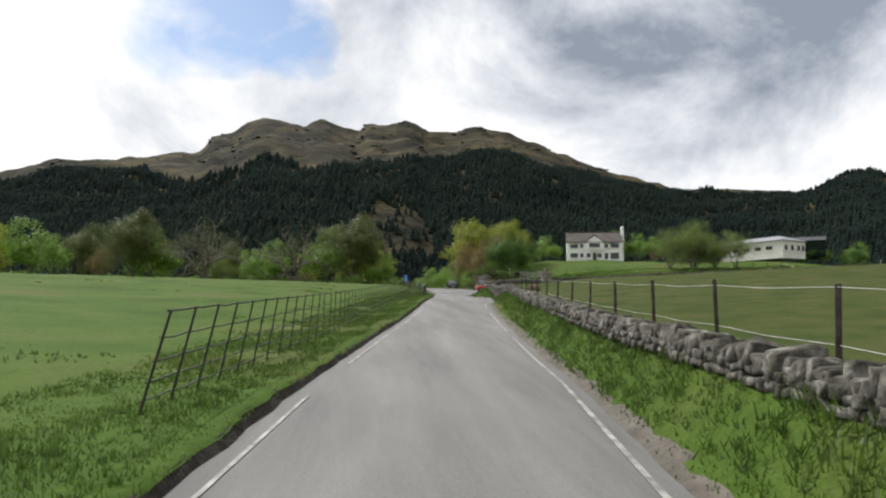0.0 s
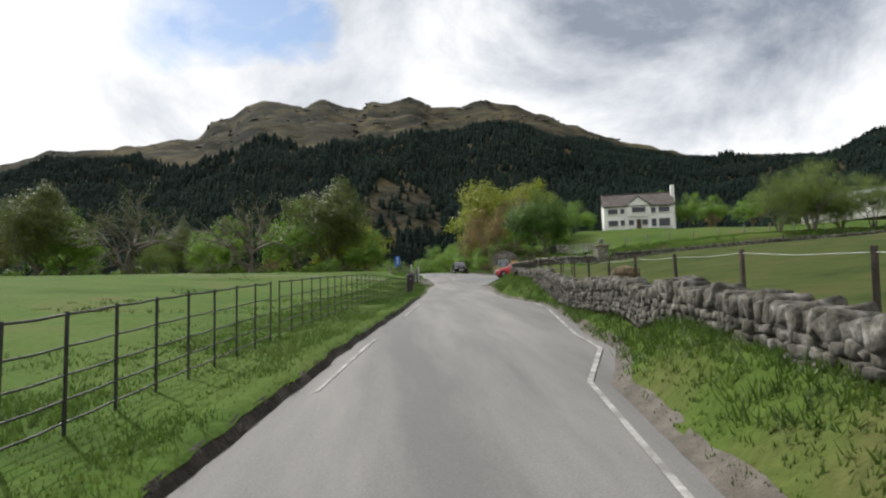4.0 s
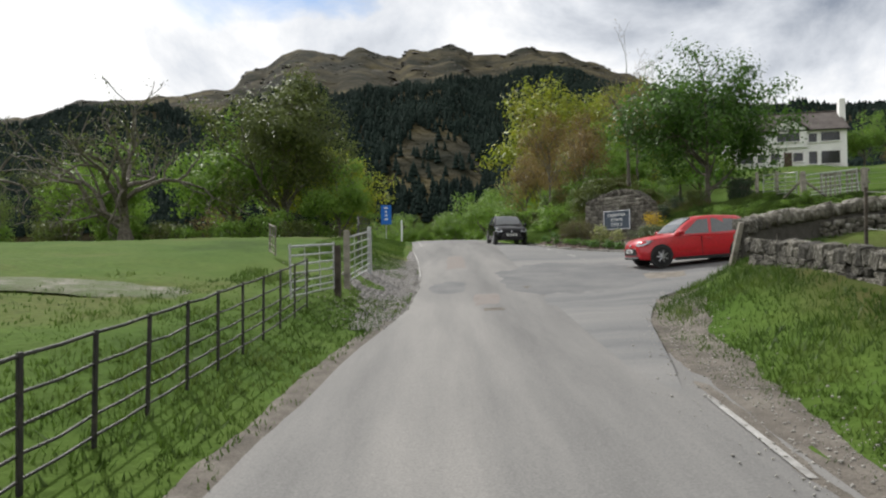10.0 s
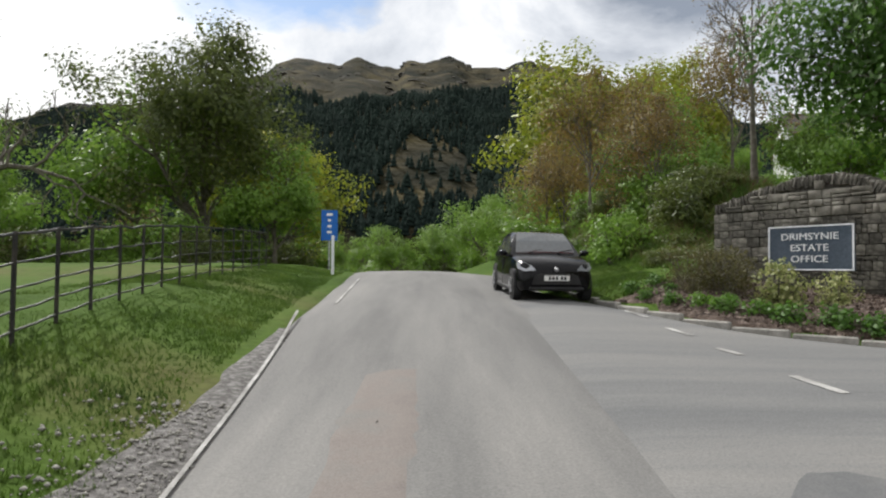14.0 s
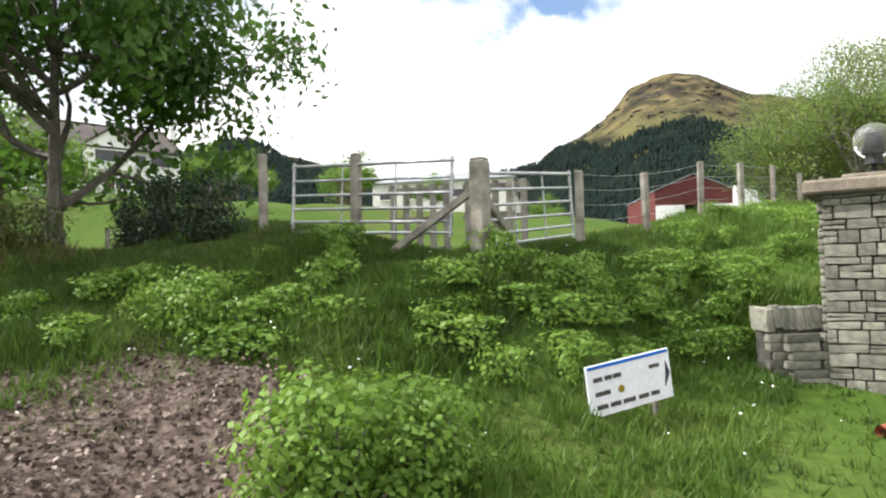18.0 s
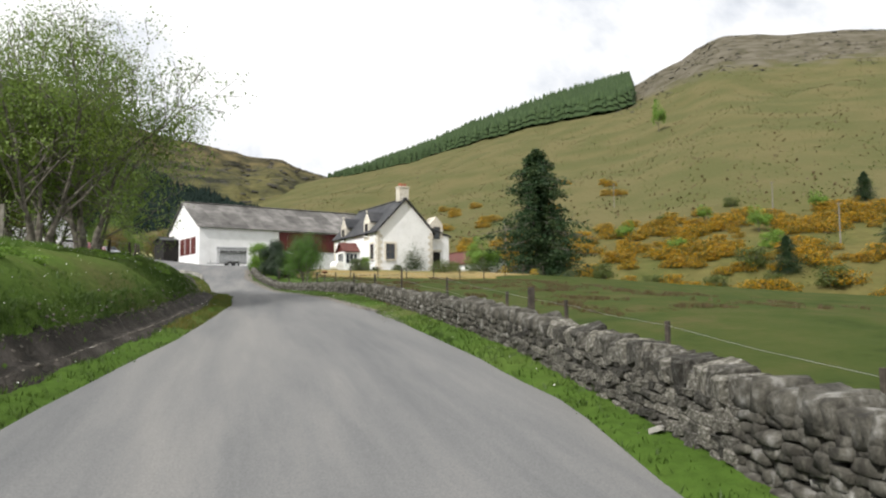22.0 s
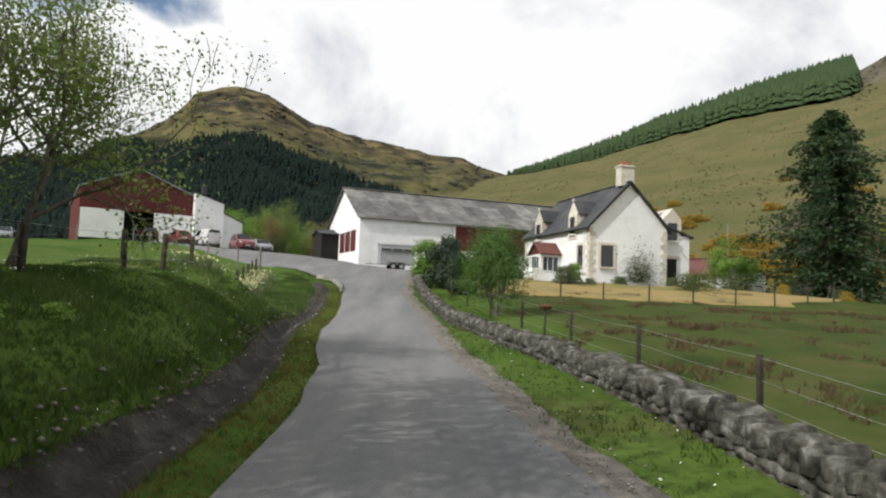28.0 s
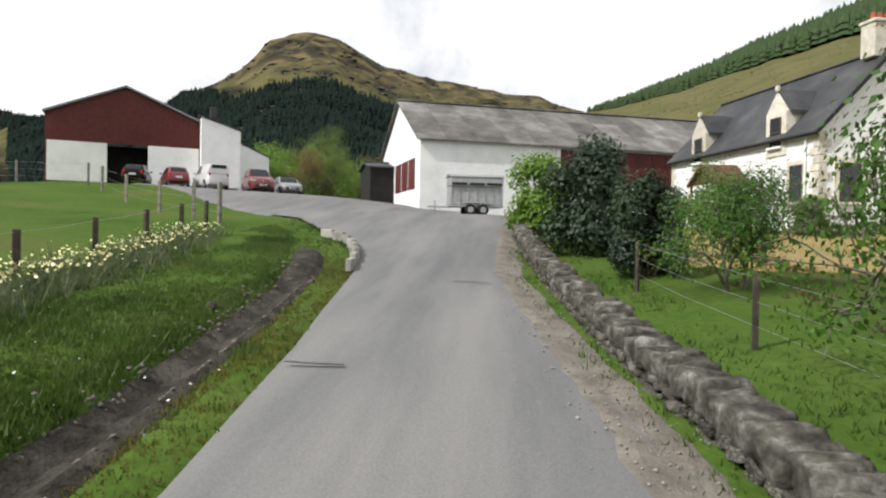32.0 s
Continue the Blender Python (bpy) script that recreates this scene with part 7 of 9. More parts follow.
def iron_fence(ys, label, lean=0.0, h=1.15, off=4.25, rails=5):
    """Estate fence of flat iron bars."""
    fence = thing("iron_fence", label, "fence")
    P = []
    for k, y in enumerate(ys):
        h = float(np.interp(y, (-66, -50, -18, -4, 13), (1.5, 1.42, 1.25, 1.1, 1.02))) if y < 20 else 1.15
        x = off(y) if callable(off) else float(axis_x(y)) - off
        z = land1(x, y)
        tx = lean * noise.noise((y * 0.4, 2, 8)) * 0.5 + lean * 0.35
        tx = tx * 0.5
        sx = tx * 0.4 + float(np.interp(y, (-72.5, -67, -60), (0.34, 0.22, 0.05))) * (y < -60)
        top = (x + sx, y + tx, z + h)
        g = Geo().box((0, 0, 0), (0.026, 0.065, h + 0.35), None, 0.005)
        ob = part("post", g, M_iron, fence)
        ob.matrix_world = Matrix.Translation(((x + top[0]) / 2, (y + top[1]) / 2, z + h / 2 - 0.17)) @ Euler((-math.atan2(tx, h), math.atan2(sx, h), 0)).to_matrix().to_4x4()
        P.append((Vector((x, y, z)), Vector(top)))
    for j, u in enumerate((0.98, 0.72, 0.49, 0.29, 0.11)[:rails]):
        line = []
        for (a0, a1), (b0, b1) in zip(P, P[1:]):
            p, q = a0.lerp(a1, u), b0.lerp(b1, u)
            line += [p, (p + q) / 2 + Vector((0, 0, -0.01 - 0.05 * max(0, noise.noise((p.y, j, 3)))))]
        line.append(P[-1][0].lerp(P[-1][1], u))
        part("rail", Geo().pipe(line, 0.017 if j == 0 else 0.0135, 6), M_iron, fence)
    return fence


def fence_x(y):
    return float(axis_x(y) - np.interp(y, (-72, -57, -50, -18, -5, 3, 18), (4.4, 4.3, 4.5, 4.55, 4.0, 3.7, 3.9)))


iron_fence(np.arange(-72.5, -58, 1.05), "black iron estate fence leaning over beside the road", 0.3, off=fence_x)
iron_fence(np.arange(-58, -30, 1.05), "black iron estate fence along the pasture", 0.12, off=fence_x)
iron_fence(np.arange(-30, 0.8, 1.05), "black iron estate fence along the pasture edge", 0.06, off=fence_x)
iron_fence(np.arange(5.3, 18.2, 0.98), "black iron estate fence before the field gate", 0.16, off=fence_x)
iron_fence(np.arange(26.96, 47, 1.06), "black iron estate fence curving along the road", 0.05, 1.15, lambda y: float(np.interp(y, (26, 27, 29, 31, 33, 37, 47), (-2.3, -2.45, -2.65, -2.9, -3.15, -3.55, -4.0))))


def gate_pillar(x, y, z=None):
    p = thing("gate_post", "black octagonal cast-iron gate post with a cap", "gate post", pose(x, y, land1(x, y) if z is None else z), "field gate posts")
    part("shaft", Geo().tube((0, 0, -0.3), (0, 0, 1.24), 0.135, 0.12, 10), M_iron, p)
    part("cap", Geo().tube((0, 0, 1.22), (0, 0, 1.28), 0.155, 0.155, 10).tube((0, 0, 1.28), (0, 0, 1.35), 0.155, 0.07, 10), M_iron, p)
    part("finial", Geo().ball((0, 0, 1.39), 0.055, 10, 6), M_iron, p)
    return p


ga = gate_pillar(-3.32, 0.87)
copy_thing(ga, pose(-3.05, 4.45, land1(-3.05, 4.45)))
gate = thing("field_gate", "old grey timber rail and posts between the gate posts", "gate")
for k, (yy, hgt) in enumerate(((1.9, 0.86), (3.3, 0.95))):
    x = -3.22 + 0.09 * k
    part("stub_post", Geo().box((x, yy, land1(x, yy) + hgt / 2 - 0.1), (0.12, 0.12, hgt + 0.2), None, 0.015), M_darkpost, gate)
part("top_rail", Geo().box((-3.19, 2.66, land1(-3.19, 2.66) + 0.93), (0.05, 3.4, 0.11), Matrix.Rotation(-0.075, 4, "Z") @ Matrix.Rotation(0.04, 4, "X"), 0.01), M_post, gate)


def galv_gate(w, h=1.1, bars=7, label="galvanised tubular steel field gate"):
    """A tubular gate from x = 0 to w, standing on z = 0."""
    g = thing("steel_gate", label, "gate")
    for k, x in enumerate((0.03, w - 0.03)):
        part("stile", Geo().tube((x, 0, 0.05), (x, 0, h + 0.05), 0.024, 0.024, 8), M_galv, g)
    for k in range(bars):
        z = 0.1 + (h - 0.1) * (k / (bars - 1)) ** 1.15
        part("bar", Geo().tube((0, 0, z), (w, 0, z), 0.019 if k < bars - 1 else 0.025, None, 8), M_galv, g)
    for x in (w * 0.33, w * 0.66):
        part("upright", Geo().tube((x, 0.02, 0.1), (x, 0.02, h), 0.013, None, 6), M_galv, g)
    return g


def place_gate(g, x0, y0, x1, y1, lift=0.08, fall=1.0):
    z0 = land1(x0, y0)
    z1 = z0 + (land1(x1, y1) - z0) * fall
    ln = math.hypot(x1 - x0, y1 - y0)
    g.matrix_world = Matrix.Translation((x0, y0, z0 + lift)) @ Matrix.Rotation(math.atan2(y1 - y0, x1 - x0), 4, "Z") @ Matrix.Rotation(-math.atan2(z1 - z0, ln), 4, "Y")
    return g


def square_post(x, y, h, s, mat, label, name="gate_post", category="gate post", lean=0.0, group=""):
    p = thing(name, label, category, Matrix.Translation((x, y, land1(x, y))) @ Euler((lean, lean * 0.5, 0)).to_matrix().to_4x4(), group)
    part("shaft", Geo().box((0, 0, h / 2 - 0.15), (s, s, h + 0.3), None, s * 0.1), mat, p)
    part("top", Geo().box((0, 0, h + 0.015), (s * 0.9, s * 0.9, 0.03), None, 0.012), mat, p)
    return p


lx = lambda y: float(axis_x(y)) - 3.72
place_gate(galv_gate(2.4, 1.1, 7, "bent galvanised steel gate standing open"), lx(18.4) - 0.5, 17.9, lx(20.2) - 0.1, 20.1)
square_post(lx(20.2), 20.25, 1.15, 0.15, M_darkpost, "dark weathered wooden gate post")
square_post(lx(21.4), 21.4, 1.45, 0.15, M_post, "pale grey wooden gate post")
place_gate(galv_gate(3.3, 1.2, 7, "galvanised steel field gate closed beside the road"), lx(21.5), 21.5, lx(24.7) + 0.05, 24.7)
square_post(lx(24.8) + 0.05, 24.8, 1.4, 0.12, M_galv, "galvanised square steel gate post")
hurdle = place_gate(galv_gate(1.3, 0.9, 4, "small weathered hurdle standing in the pasture"), -4.55, 24.3, -5.3, 26.2)
for c in hurdle.children:
    c.data.materials[0] = M_post
place_gate(galv_gate(2.3, 0.72, 5, "galvanised steel gate standing behind the stone wall"), 5.05, 3.15, 6.9, 4.5)
square_post(4.99, 3.08, 0.85, 0.12, M_galv, "pale galvanised gate post by the wall")
st = thing("tree_stump", "black rotten old stump post beside the gate", "stump", pose(4.47, 2.85, land1(4.47, 2.85)))
g = Geo()
rings = []
for k in range(9):
    z = -0.2 + k * 0.17
    rings.append([((0.28 - 0.016 * k + 0.05 * math.sin(5 * a + k * 1.3)) * math.cos(a) + 0.03 * math.sin(k), (0.24 - 0.012 * k + 0.05 * math.cos(3 * a + k)) * math.sin(a), z) for a in np.linspace(0, 2 * math.pi, 13)[:-1]])
part("trunk", Geo().loft(rings), M_stump, st, smooth=True)
part("iron_spike", Geo().tube((0.02, 0, 1.0), (0.05, 0.02, 1.62), 0.02, 0.015, 6), M_iron, st)


def wire_fence(pts, h, label, wires=3, s=0.1, mat=None, dark=False, step=None, jitter=0.0, r=0.004):
    """Posts at the points (or every step metres) with wires between."""
    mat = mat or M_post
    if step:
        x, y, _ = line_points(pts, step)
        pts = list(zip(x, y))
    f = thing("wire_fence", label, "fence")
    tops = []
    base = Geo().box((0, 0, h / 2 - 0.15), (s, s, h + 0.3), None, s * 0.12).mesh("post", mat)
    for k, (x, y) in enumerate(pts):
        z = land1(x, y)
        ob = part("post", base, mat, f)
        e = Euler((jitter * noise.noise((x, y, 1)), jitter * noise.noise((x, y, 7)), noise.noise((x, y, 4)) * 2))
        ob.matrix_world = Matrix.LocRotScale((x, y, z), e, (1, 1, 1 + 0.06 * noise.noise((x * 3, y, 2))))
        tops.append(Vector((x, y, z)))
    for j in range(wires):
        u = h * (0.94 - 0.62 * j / max(1, wires - 1))
        line = []
        for a, b in zip(tops, tops[1:]):
            p, q = a + Vector((0, 0, u)), b + Vector((0, 0, u))
            line += [p, (p + q) / 2 - Vector((0, 0, 0.03))]
        part("wire", Geo().pipe(line + [tops[-1] + Vector((0, 0, u))], r, 4), M_wire, f)
    return f


wire_fence([(float(axis_x(y)) + float(wall_off(y)) + 0.55, y) for y in np.arange(-95.6, -3, 3.3)], 1.0, "wire fence on thin dark posts behind the stone wall", 2, 0.06, M_darkpost, jitter=0.08, r=0.0035)
wire_fence([(9.0, 4.5), (9.1, 7.5), (9.0, 11), (8.9, 14.5), (8.9, 18)], 1.2, "wire fence on dark posts above the low wall", 2, 0.06, M_darkpost, jitter=0.1, r=0.0035)
for x, y, h, l in ((6.9, 19.75, 1.05, 0.25), (8.0, 19.9, 0.8, -0.1)):
    square_post(x, y, h, 0.11, M_post, "leaning weathered post at the wall end", "fence_post", "post", l)
# on the bank over the sign
wire_fence([(20.6, 49.6), (19.5, 46.5), (18.4, 43.4), (17.2, 40.4), (15.9, 37.5)], 1.15, "post and wire fence behind the sycamore", 4, 0.12, M_post, jitter=0.03)
wire_fence([(18.94, 34.0), (20.9, 33.6), (23.1, 33.2), (25.6, 32.9), (28.2, 32.6), (31, 32.3), (34, 32), (37, 31.8), (40, 31.6), (43, 31.6)], 1.12, "post and wire fence along the top of the bank", 4, 0.11, M_post, jitter=0.03)
st = square_post(16.37, 34.22, 1.2, 0.2, M_post, "thick round-topped strainer post with two braces", "strainer_post", "post")
part("brace", Geo().box((0.62, 0.02, 0.42), (1.35, 0.09, 0.09), Matrix.Rotation(0.62, 4, "Y"), 0.01), M_post, st)
part("brace", Geo().box((0, 0, 0), (1.6, 0.09, 0.09), None, 0.01), M_post, st).matrix_local = Matrix.Translation((-0.18, 0.7, 0.42)) @ Matrix.Rotation(radians(104), 4, "Z") @ Matrix.Rotation(0.58, 4, "Y")
square_post(16.1, 35.95, 1.15, 0.12, M_post, "pale square post between the two bank gates")
place_gate(galv_gate(2.45, 1.0, 6, "galvanised steel gate on the bank fence"), 15.93, 37.0, 16.3, 34.55, 0.0, 0.35)
place_gate(galv_gate(2.25, 1.0, 6, "galvanised steel gate on the bank fence"), 16.55, 34.25, 18.8, 34.02, 0.05)
# field fence over the daffodils
wire_fence([(46, 31.9), (49, 31.5), (52.4, 31.0), (55.6, 30.6), (58.2, 30.7), (61, 30.9), (64, 31.3), (67, 31.7), (70, 32.2), (73, 32.7), (76, 33.2), (79, 33.7), (82, 34.2), (84.6, 34.6)], 0.95, "low fence of dark stakes above the daffodils", 2, 0.11, M_darkpost, jitter=0.05)
wire_fence([(85.7, 34.6), (88.5, 36.8), (92, 40), (96, 43.8), (100, 47.5), (103, 50.2), (104.5, 56), (105, 64)], 1.45, "taller post fence along the yard's edge", 3, 0.13, M_post, jitter=0.04)
# behind the lane wall
wire_fence([(24.5, 18.6), (28.0, 18.9), (32.0, 18.6), (36, 18.4), (40.5, 18.7), (45, 19.2)], 1.25, "wire fence on dark posts behind the tall lane wall", 3, 0.07, M_darkpost, jitter=0.06, r=0.003)
wire_fence([(45, 19.2), (49, 19.5), (53, 19.8), (57, 20.2), (61.8, 20.7), (66.6, 21.2), (71, 21.8), (75.5, 22.3)], 0.95, "wire fence on dark posts behind the lane wall", 3, 0.07, M_darkpost, jitter=0.06, r=0.003)
lst = square_post(33.9, 18.6, 1.35, 0.14, M_darkpost, "thick dark strainer post with a brace behind the wall", "strainer_post", "post", 0.02)
part("brace", Geo().box((0.42, 0, 0.5), (1.25, 0.09, 0.09), Matrix.Rotation(0.9, 4, "Y"), 0.01), M_darkpost, lst)
wire_fence([(79.4, 21.4), (79.2, 18.6), (78.6, 16.0), (78.4, 13.6), (78.4, 11.0), (78.6, 8.4), (78.9, 5.8), (79.5, 3.2), (80.6, 0.6), (82.2, -2), (84, -5)], 1.0, "wire fence on slim posts round the dry lawn", 2, 0.075, M_darkpost, jitter=0.05)


# ---- pillars, sign wall, signs ----


def coursed(owner, w, h, course, seed, depth, mat, place, name="stone", limit=None, inside=None):
    """Squared stones over a face w x h; place(u, v) gives the matrix of a spot on it."""
    r = np.random.default_rng(seed)
    v = 0.0
    out = []
    while v < h - 0.02:
        ch = min(course * r.uniform(0.6, 1.45), h - v)
        u = 0.0
        while u < w - 0.01:
            ln = r.uniform(0.10, 0.44)
            if w - (u + ln) < 0.12:
                ln = w - u
            hh = ch - 0.014
            cu, cv = u + ln / 2, v + ch / 2
            if inside is None or inside(cu, cv):
                if hh > 0.085 and r.random() < 0.28:
                    q = r.uniform(0.35, 0.65)
                    for z, part_h in ((-hh * (1 - q) / 2, hh * q), (hh * q / 2, hh * (1 - q))):
                        out.append(place(cu, cv) @ Matrix.LocRotScale((0, -depth * 0.28 + r.normal(0, 0.009), z), Euler((0, r.normal(0, 0.03), r.normal(0, 0.02))), (ln - 0.014, depth, part_h - 0.01)))
                    u += ln
                    continue
                out.append(place(cu, cv) @ Matrix.LocRotScale((0, -depth * 0.28 + r.normal(0, 0.008), 0), Euler((r.normal(0, 0.02), r.normal(0, 0.025), r.normal(0, 0.02))), (ln - 0.014, depth, hh)))
            u += ln
        v += ch
    return out


def stone_pillar(cx, cy, zb, w, h, seed, lab):
    ob = thing("gate_pillar", lab, "gate pillar", pose(cx, cy, zb), "lane gate pillars")
    part("core", Geo().box((0, 0, h / 2 - 0.2), (w - 0.08, w - 0.08, h + 0.4)), M_mortar, ob)
    near, rest = [], []
    for k in range(4):
        turn = Matrix.Translation((cx, cy, zb)) @ Matrix.Rotation(k * math.pi / 2, 4, "Z")
        ms = coursed(ob, w, h, 0.125, seed + k, 0.1, M_ashlar, lambda u, v: turn @ Matrix.Translation((u - w / 2, -w / 2 + 0.03, v)))
        (near if k in (0, 3) else rest).extend(ms)
    stone_set(ob, "stone", near, lambda p: True, M_ashlar, "split grey stones", True)
    stone_set(ob, "stone_back", rest, lambda p: False, M_ashlar, "split grey stones", True)
    part("cap_slab", Geo().box((0, 0, h + 0.085), (w + 0.36, w + 0.36, 0.17), None, 0.03), M_cap, ob, "brown sandstone cap slab")
    part("cap_block", Geo().box((0, 0, h + 0.21), (w * 0.62, w * 0.62, 0.08), None, 0.02), M_cap, ob)
    part("plinth", Geo().box((0, 0, 0.02), (w + 0.14, w + 0.14, 0.28), None, 0.04), M_kerb, ob, "pale crumbling plinth")
    lamp = thing("globe_lamp", "clear glass globe lamp on a black neck", "lamp", pose(cx, cy, zb + h + 0.25), "lane gate lamps")
    part("base", Geo().tube((0, 0, 0), (0, 0, 0.04), 0.09, 0.07, 12).tube((0, 0, 0.04), (0, 0, 0.14), 0.035, 0.035, 10), M_plastic, lamp)
    part("collar", Geo().tube((0, 0, 0.13), (0, 0, 0.25), 0.11, 0.09, 14).tube((0, 0, 0.25), (0, 0, 0.29), 0.05, 0.03, 10), M_plastic, lamp)
    gl = part("globe", Geo().ball((0, 0, 0.41), 0.22, 24, 16), M_globe, lamp, "clear ribbed glass globe", True)
    for z in (0.28, 0.315, 0.35, 0.385, 0.42, 0.455, 0.49):
        n = 20
        rr = 0.115 - 0.05 * (z - 0.28) / 0.21
        part("louvre", Geo().pipe([(rr * math.cos(6.283 * k / n), rr * math.sin(6.283 * k / n), z) for k in range(n)], 0.017, 5, True), M_plastic, lamp)
    part("bulb_holder", Geo().tube((0, 0, 0.28), (0, 0, 0.42), 0.03, 0.03, 8), M_plastic, lamp)
    return ob


stone_pillar(19.04, 30.24, 2.62, 1.08, 2.52, 400, "square gate pillar of split grey stone with cap")
stone_pillar(16.9, 22.5, 2.55, 1.0, 2.05, 420, "square stone gate pillar across the lane")
wing = thing("wing_wall", "low curved stone wing wall with upright coping", "wall")
wp = [(18.72, 30.9), (18.5, 31.22), (18.28, 31.46)]
xs, ys, as_ = line_points(wp, 0.1)
part("core", Geo().loft([[(x - math.sin(a) * w, y + math.cos(a) * w, z) for w, z in ((0.13, 2.5), (0.13, 3.56), (-0.13, 3.56), (-0.13, 2.5))] for x, y, a in zip(xs, ys, as_)]), M_mortar, wing)
ms = []
for k in range(9):
    i = 0
    while i < len(xs) - 2:
        j = min(len(xs) - 1, i + int(rng.integers(2, 5)))
        m = (i + j) // 2
        ms.append(Matrix.LocRotScale((xs[m] + math.sin(as_[m]) * -0.10, ys[m] + math.cos(as_[m]) * 0.10 - 0.2, 2.62 + k * 0.105), Euler((0, 0, as_[m])), ((j - i) * 0.1, 0.12, 0.095)))
        ms.append(Matrix.LocRotScale((xs[m] - math.sin(as_[m]) * 0.1, ys[m] + math.cos(as_[m]) * 0.1, 2.62 + k * 0.105), Euler((0, 0, as_[m])), ((j - i) * 0.1, 0.12, 0.095)))
        i = j
for i in range(0, len(xs), 1):
    ms.append(Matrix.LocRotScale((xs[i], ys[i], 3.68), Euler((rng.normal(0, 0.1), 0.12, as_[i])), (0.095, 0.34, 0.28)))
stone_set(wing, "stone", ms, lambda p: True, M_ashlar, "split stones", True)

# the sign wall with an arched top
SW = Matrix.Translation((9.40, 38.26, 2.45)) @ Matrix.Rotation(radians(-61.6), 4, "Z")
swall = thing("sign_wall", "arched stone wall with upright coping behind the planted bed", "wall", SW)
SW_A, SW_B = -2.38, 2.16


def arch(u):
    """Top of the stonework, without its coping: a low arch that falls farther at one end."""
    return float(np.interp(u, (-2.38, -1.9, -1.2, -0.4, 0.28, 0.9, 1.5, 1.9, 2.16), (2.30, 2.42, 2.60, 2.73, 2.77, 2.68, 2.42, 2.14, 1.92)))


us = np.linspace(SW_A + 0.04, SW_B - 0.04, 17)
part("core", Geo().prism([(SW_A + 0.04, -0.6)] + [(u, arch(u) - 0.05) for u in us] + [(SW_B - 0.04, -0.6)], -0.16, 0.24), M_mortar, swall)
ms = coursed(swall, SW_B - SW_A, 3.0, 0.16, 450, 0.12, M_signstone, lambda u, v: SW @ Matrix.Translation((u + SW_A, -0.17, v - 0.2)), inside=lambda u, v: v - 0.2 < arch(u + SW_A) - 0.06)
r = np.random.default_rng(451)
for u in (SW_A + 0.01, SW_B - 0.01):
    v = -0.2
    while v < arch(u) - 0.1:
        hh = r.uniform(0.10, 0.2)
        ms.append(SW @ Matrix.LocRotScale((u, 0.05, v + hh / 2), Euler((0, 0, r.normal(0, 0.03))), (0.14, r.uniform(0.34, 0.42), hh - 0.012)))
        v += hh
stone_set(swall, "stone", ms, lambda p: True, M_signstone, "grey wall stones", True)
ms = []
u = SW_A + 0.03
while u < SW_B - 0.03:
    sl = math.atan2(arch(u + 0.06) - arch(u - 0.06), 0.12)
    ms.append(SW @ Matrix.LocRotScale((u, 0.03, arch(u) + 0.05), Euler((rng.normal(0, 0.05), -sl * 0.85 + rng.normal(0, 0.07), 0)), (rng.uniform(0.055, 0.10), 0.5, rng.uniform(0.19, 0.28))))
    u += rng.uniform(0.075, 0.11) * math.cos(sl)
stone_set(swall, "coping_stone", ms, lambda p: True, M_signstone, "upright coping stones")


def text_ob(s, size, mat, parent, at, turn=None, depth=0.004):
    cu = bpy.data.curves.new("lettering", "FONT")
    cu.body, cu.size, cu.extrude, cu.align_x, cu.align_y = s, size, depth, "CENTER", "CENTER"
    tmp = bpy.data.objects.new("lettering", cu)
    scene.collection.objects.link(tmp)
    me = bpy.data.meshes.new_from_object(tmp.evaluated_get(bpy.context.evaluated_depsgraph_get()))
    bpy.data.objects.remove(tmp)
    me.materials.clear()
    me.materials.append(mat)
    ob = new("lettering", me)
    ob.parent = parent
    ob.matrix_local = Matrix.Translation(at) @ (turn or Matrix.Rotation(math.pi / 2, 4, "X"))
    return ob


plq = thing("sign", "blue-grey estate sign with white lettering on the wall", "sign", SW @ Matrix.Translation((0, -0.28, 1.415)) @ Matrix.Diagonal((1.17, 1, 0.93, 1)))
part("board", Geo().box((0, 0, 0), (1.58, 0.05, 1.0), None, 0.01), M_slateblue, plq)
for c, s in (((0, -0.03, 0.485), (1.58, 0.02, 0.03)), ((0, -0.03, -0.485), (1.58, 0.02, 0.03)), ((-0.775, -0.03, 0), (0.03, 0.02, 1.0)), ((0.775, -0.03, 0), (0.03, 0.02, 1.0))):
    part("border", Geo().box(c, s, None, 0.004), M_signwhite, plq)
for s, z in (("DRIMSYNIE", 0.25), ("ESTATE", 0.0), ("OFFICE", -0.25)):
    o = text_ob(s, 0.215, M_lettering, plq, (0, -0.034, z))
sl = thing("sign_lamp", "small pale lamp above the estate sign", "lamp", SW @ Matrix.Translation((0.1, -0.3, 1.98)))
part("housing", Geo().box((0, 0, 0), (0.12, 0.1, 0.09), None, 0.02).tube((0, 0.0, 0.03), (0, 0.16, 0.03), 0.015, None, 6), M_kerb, sl)

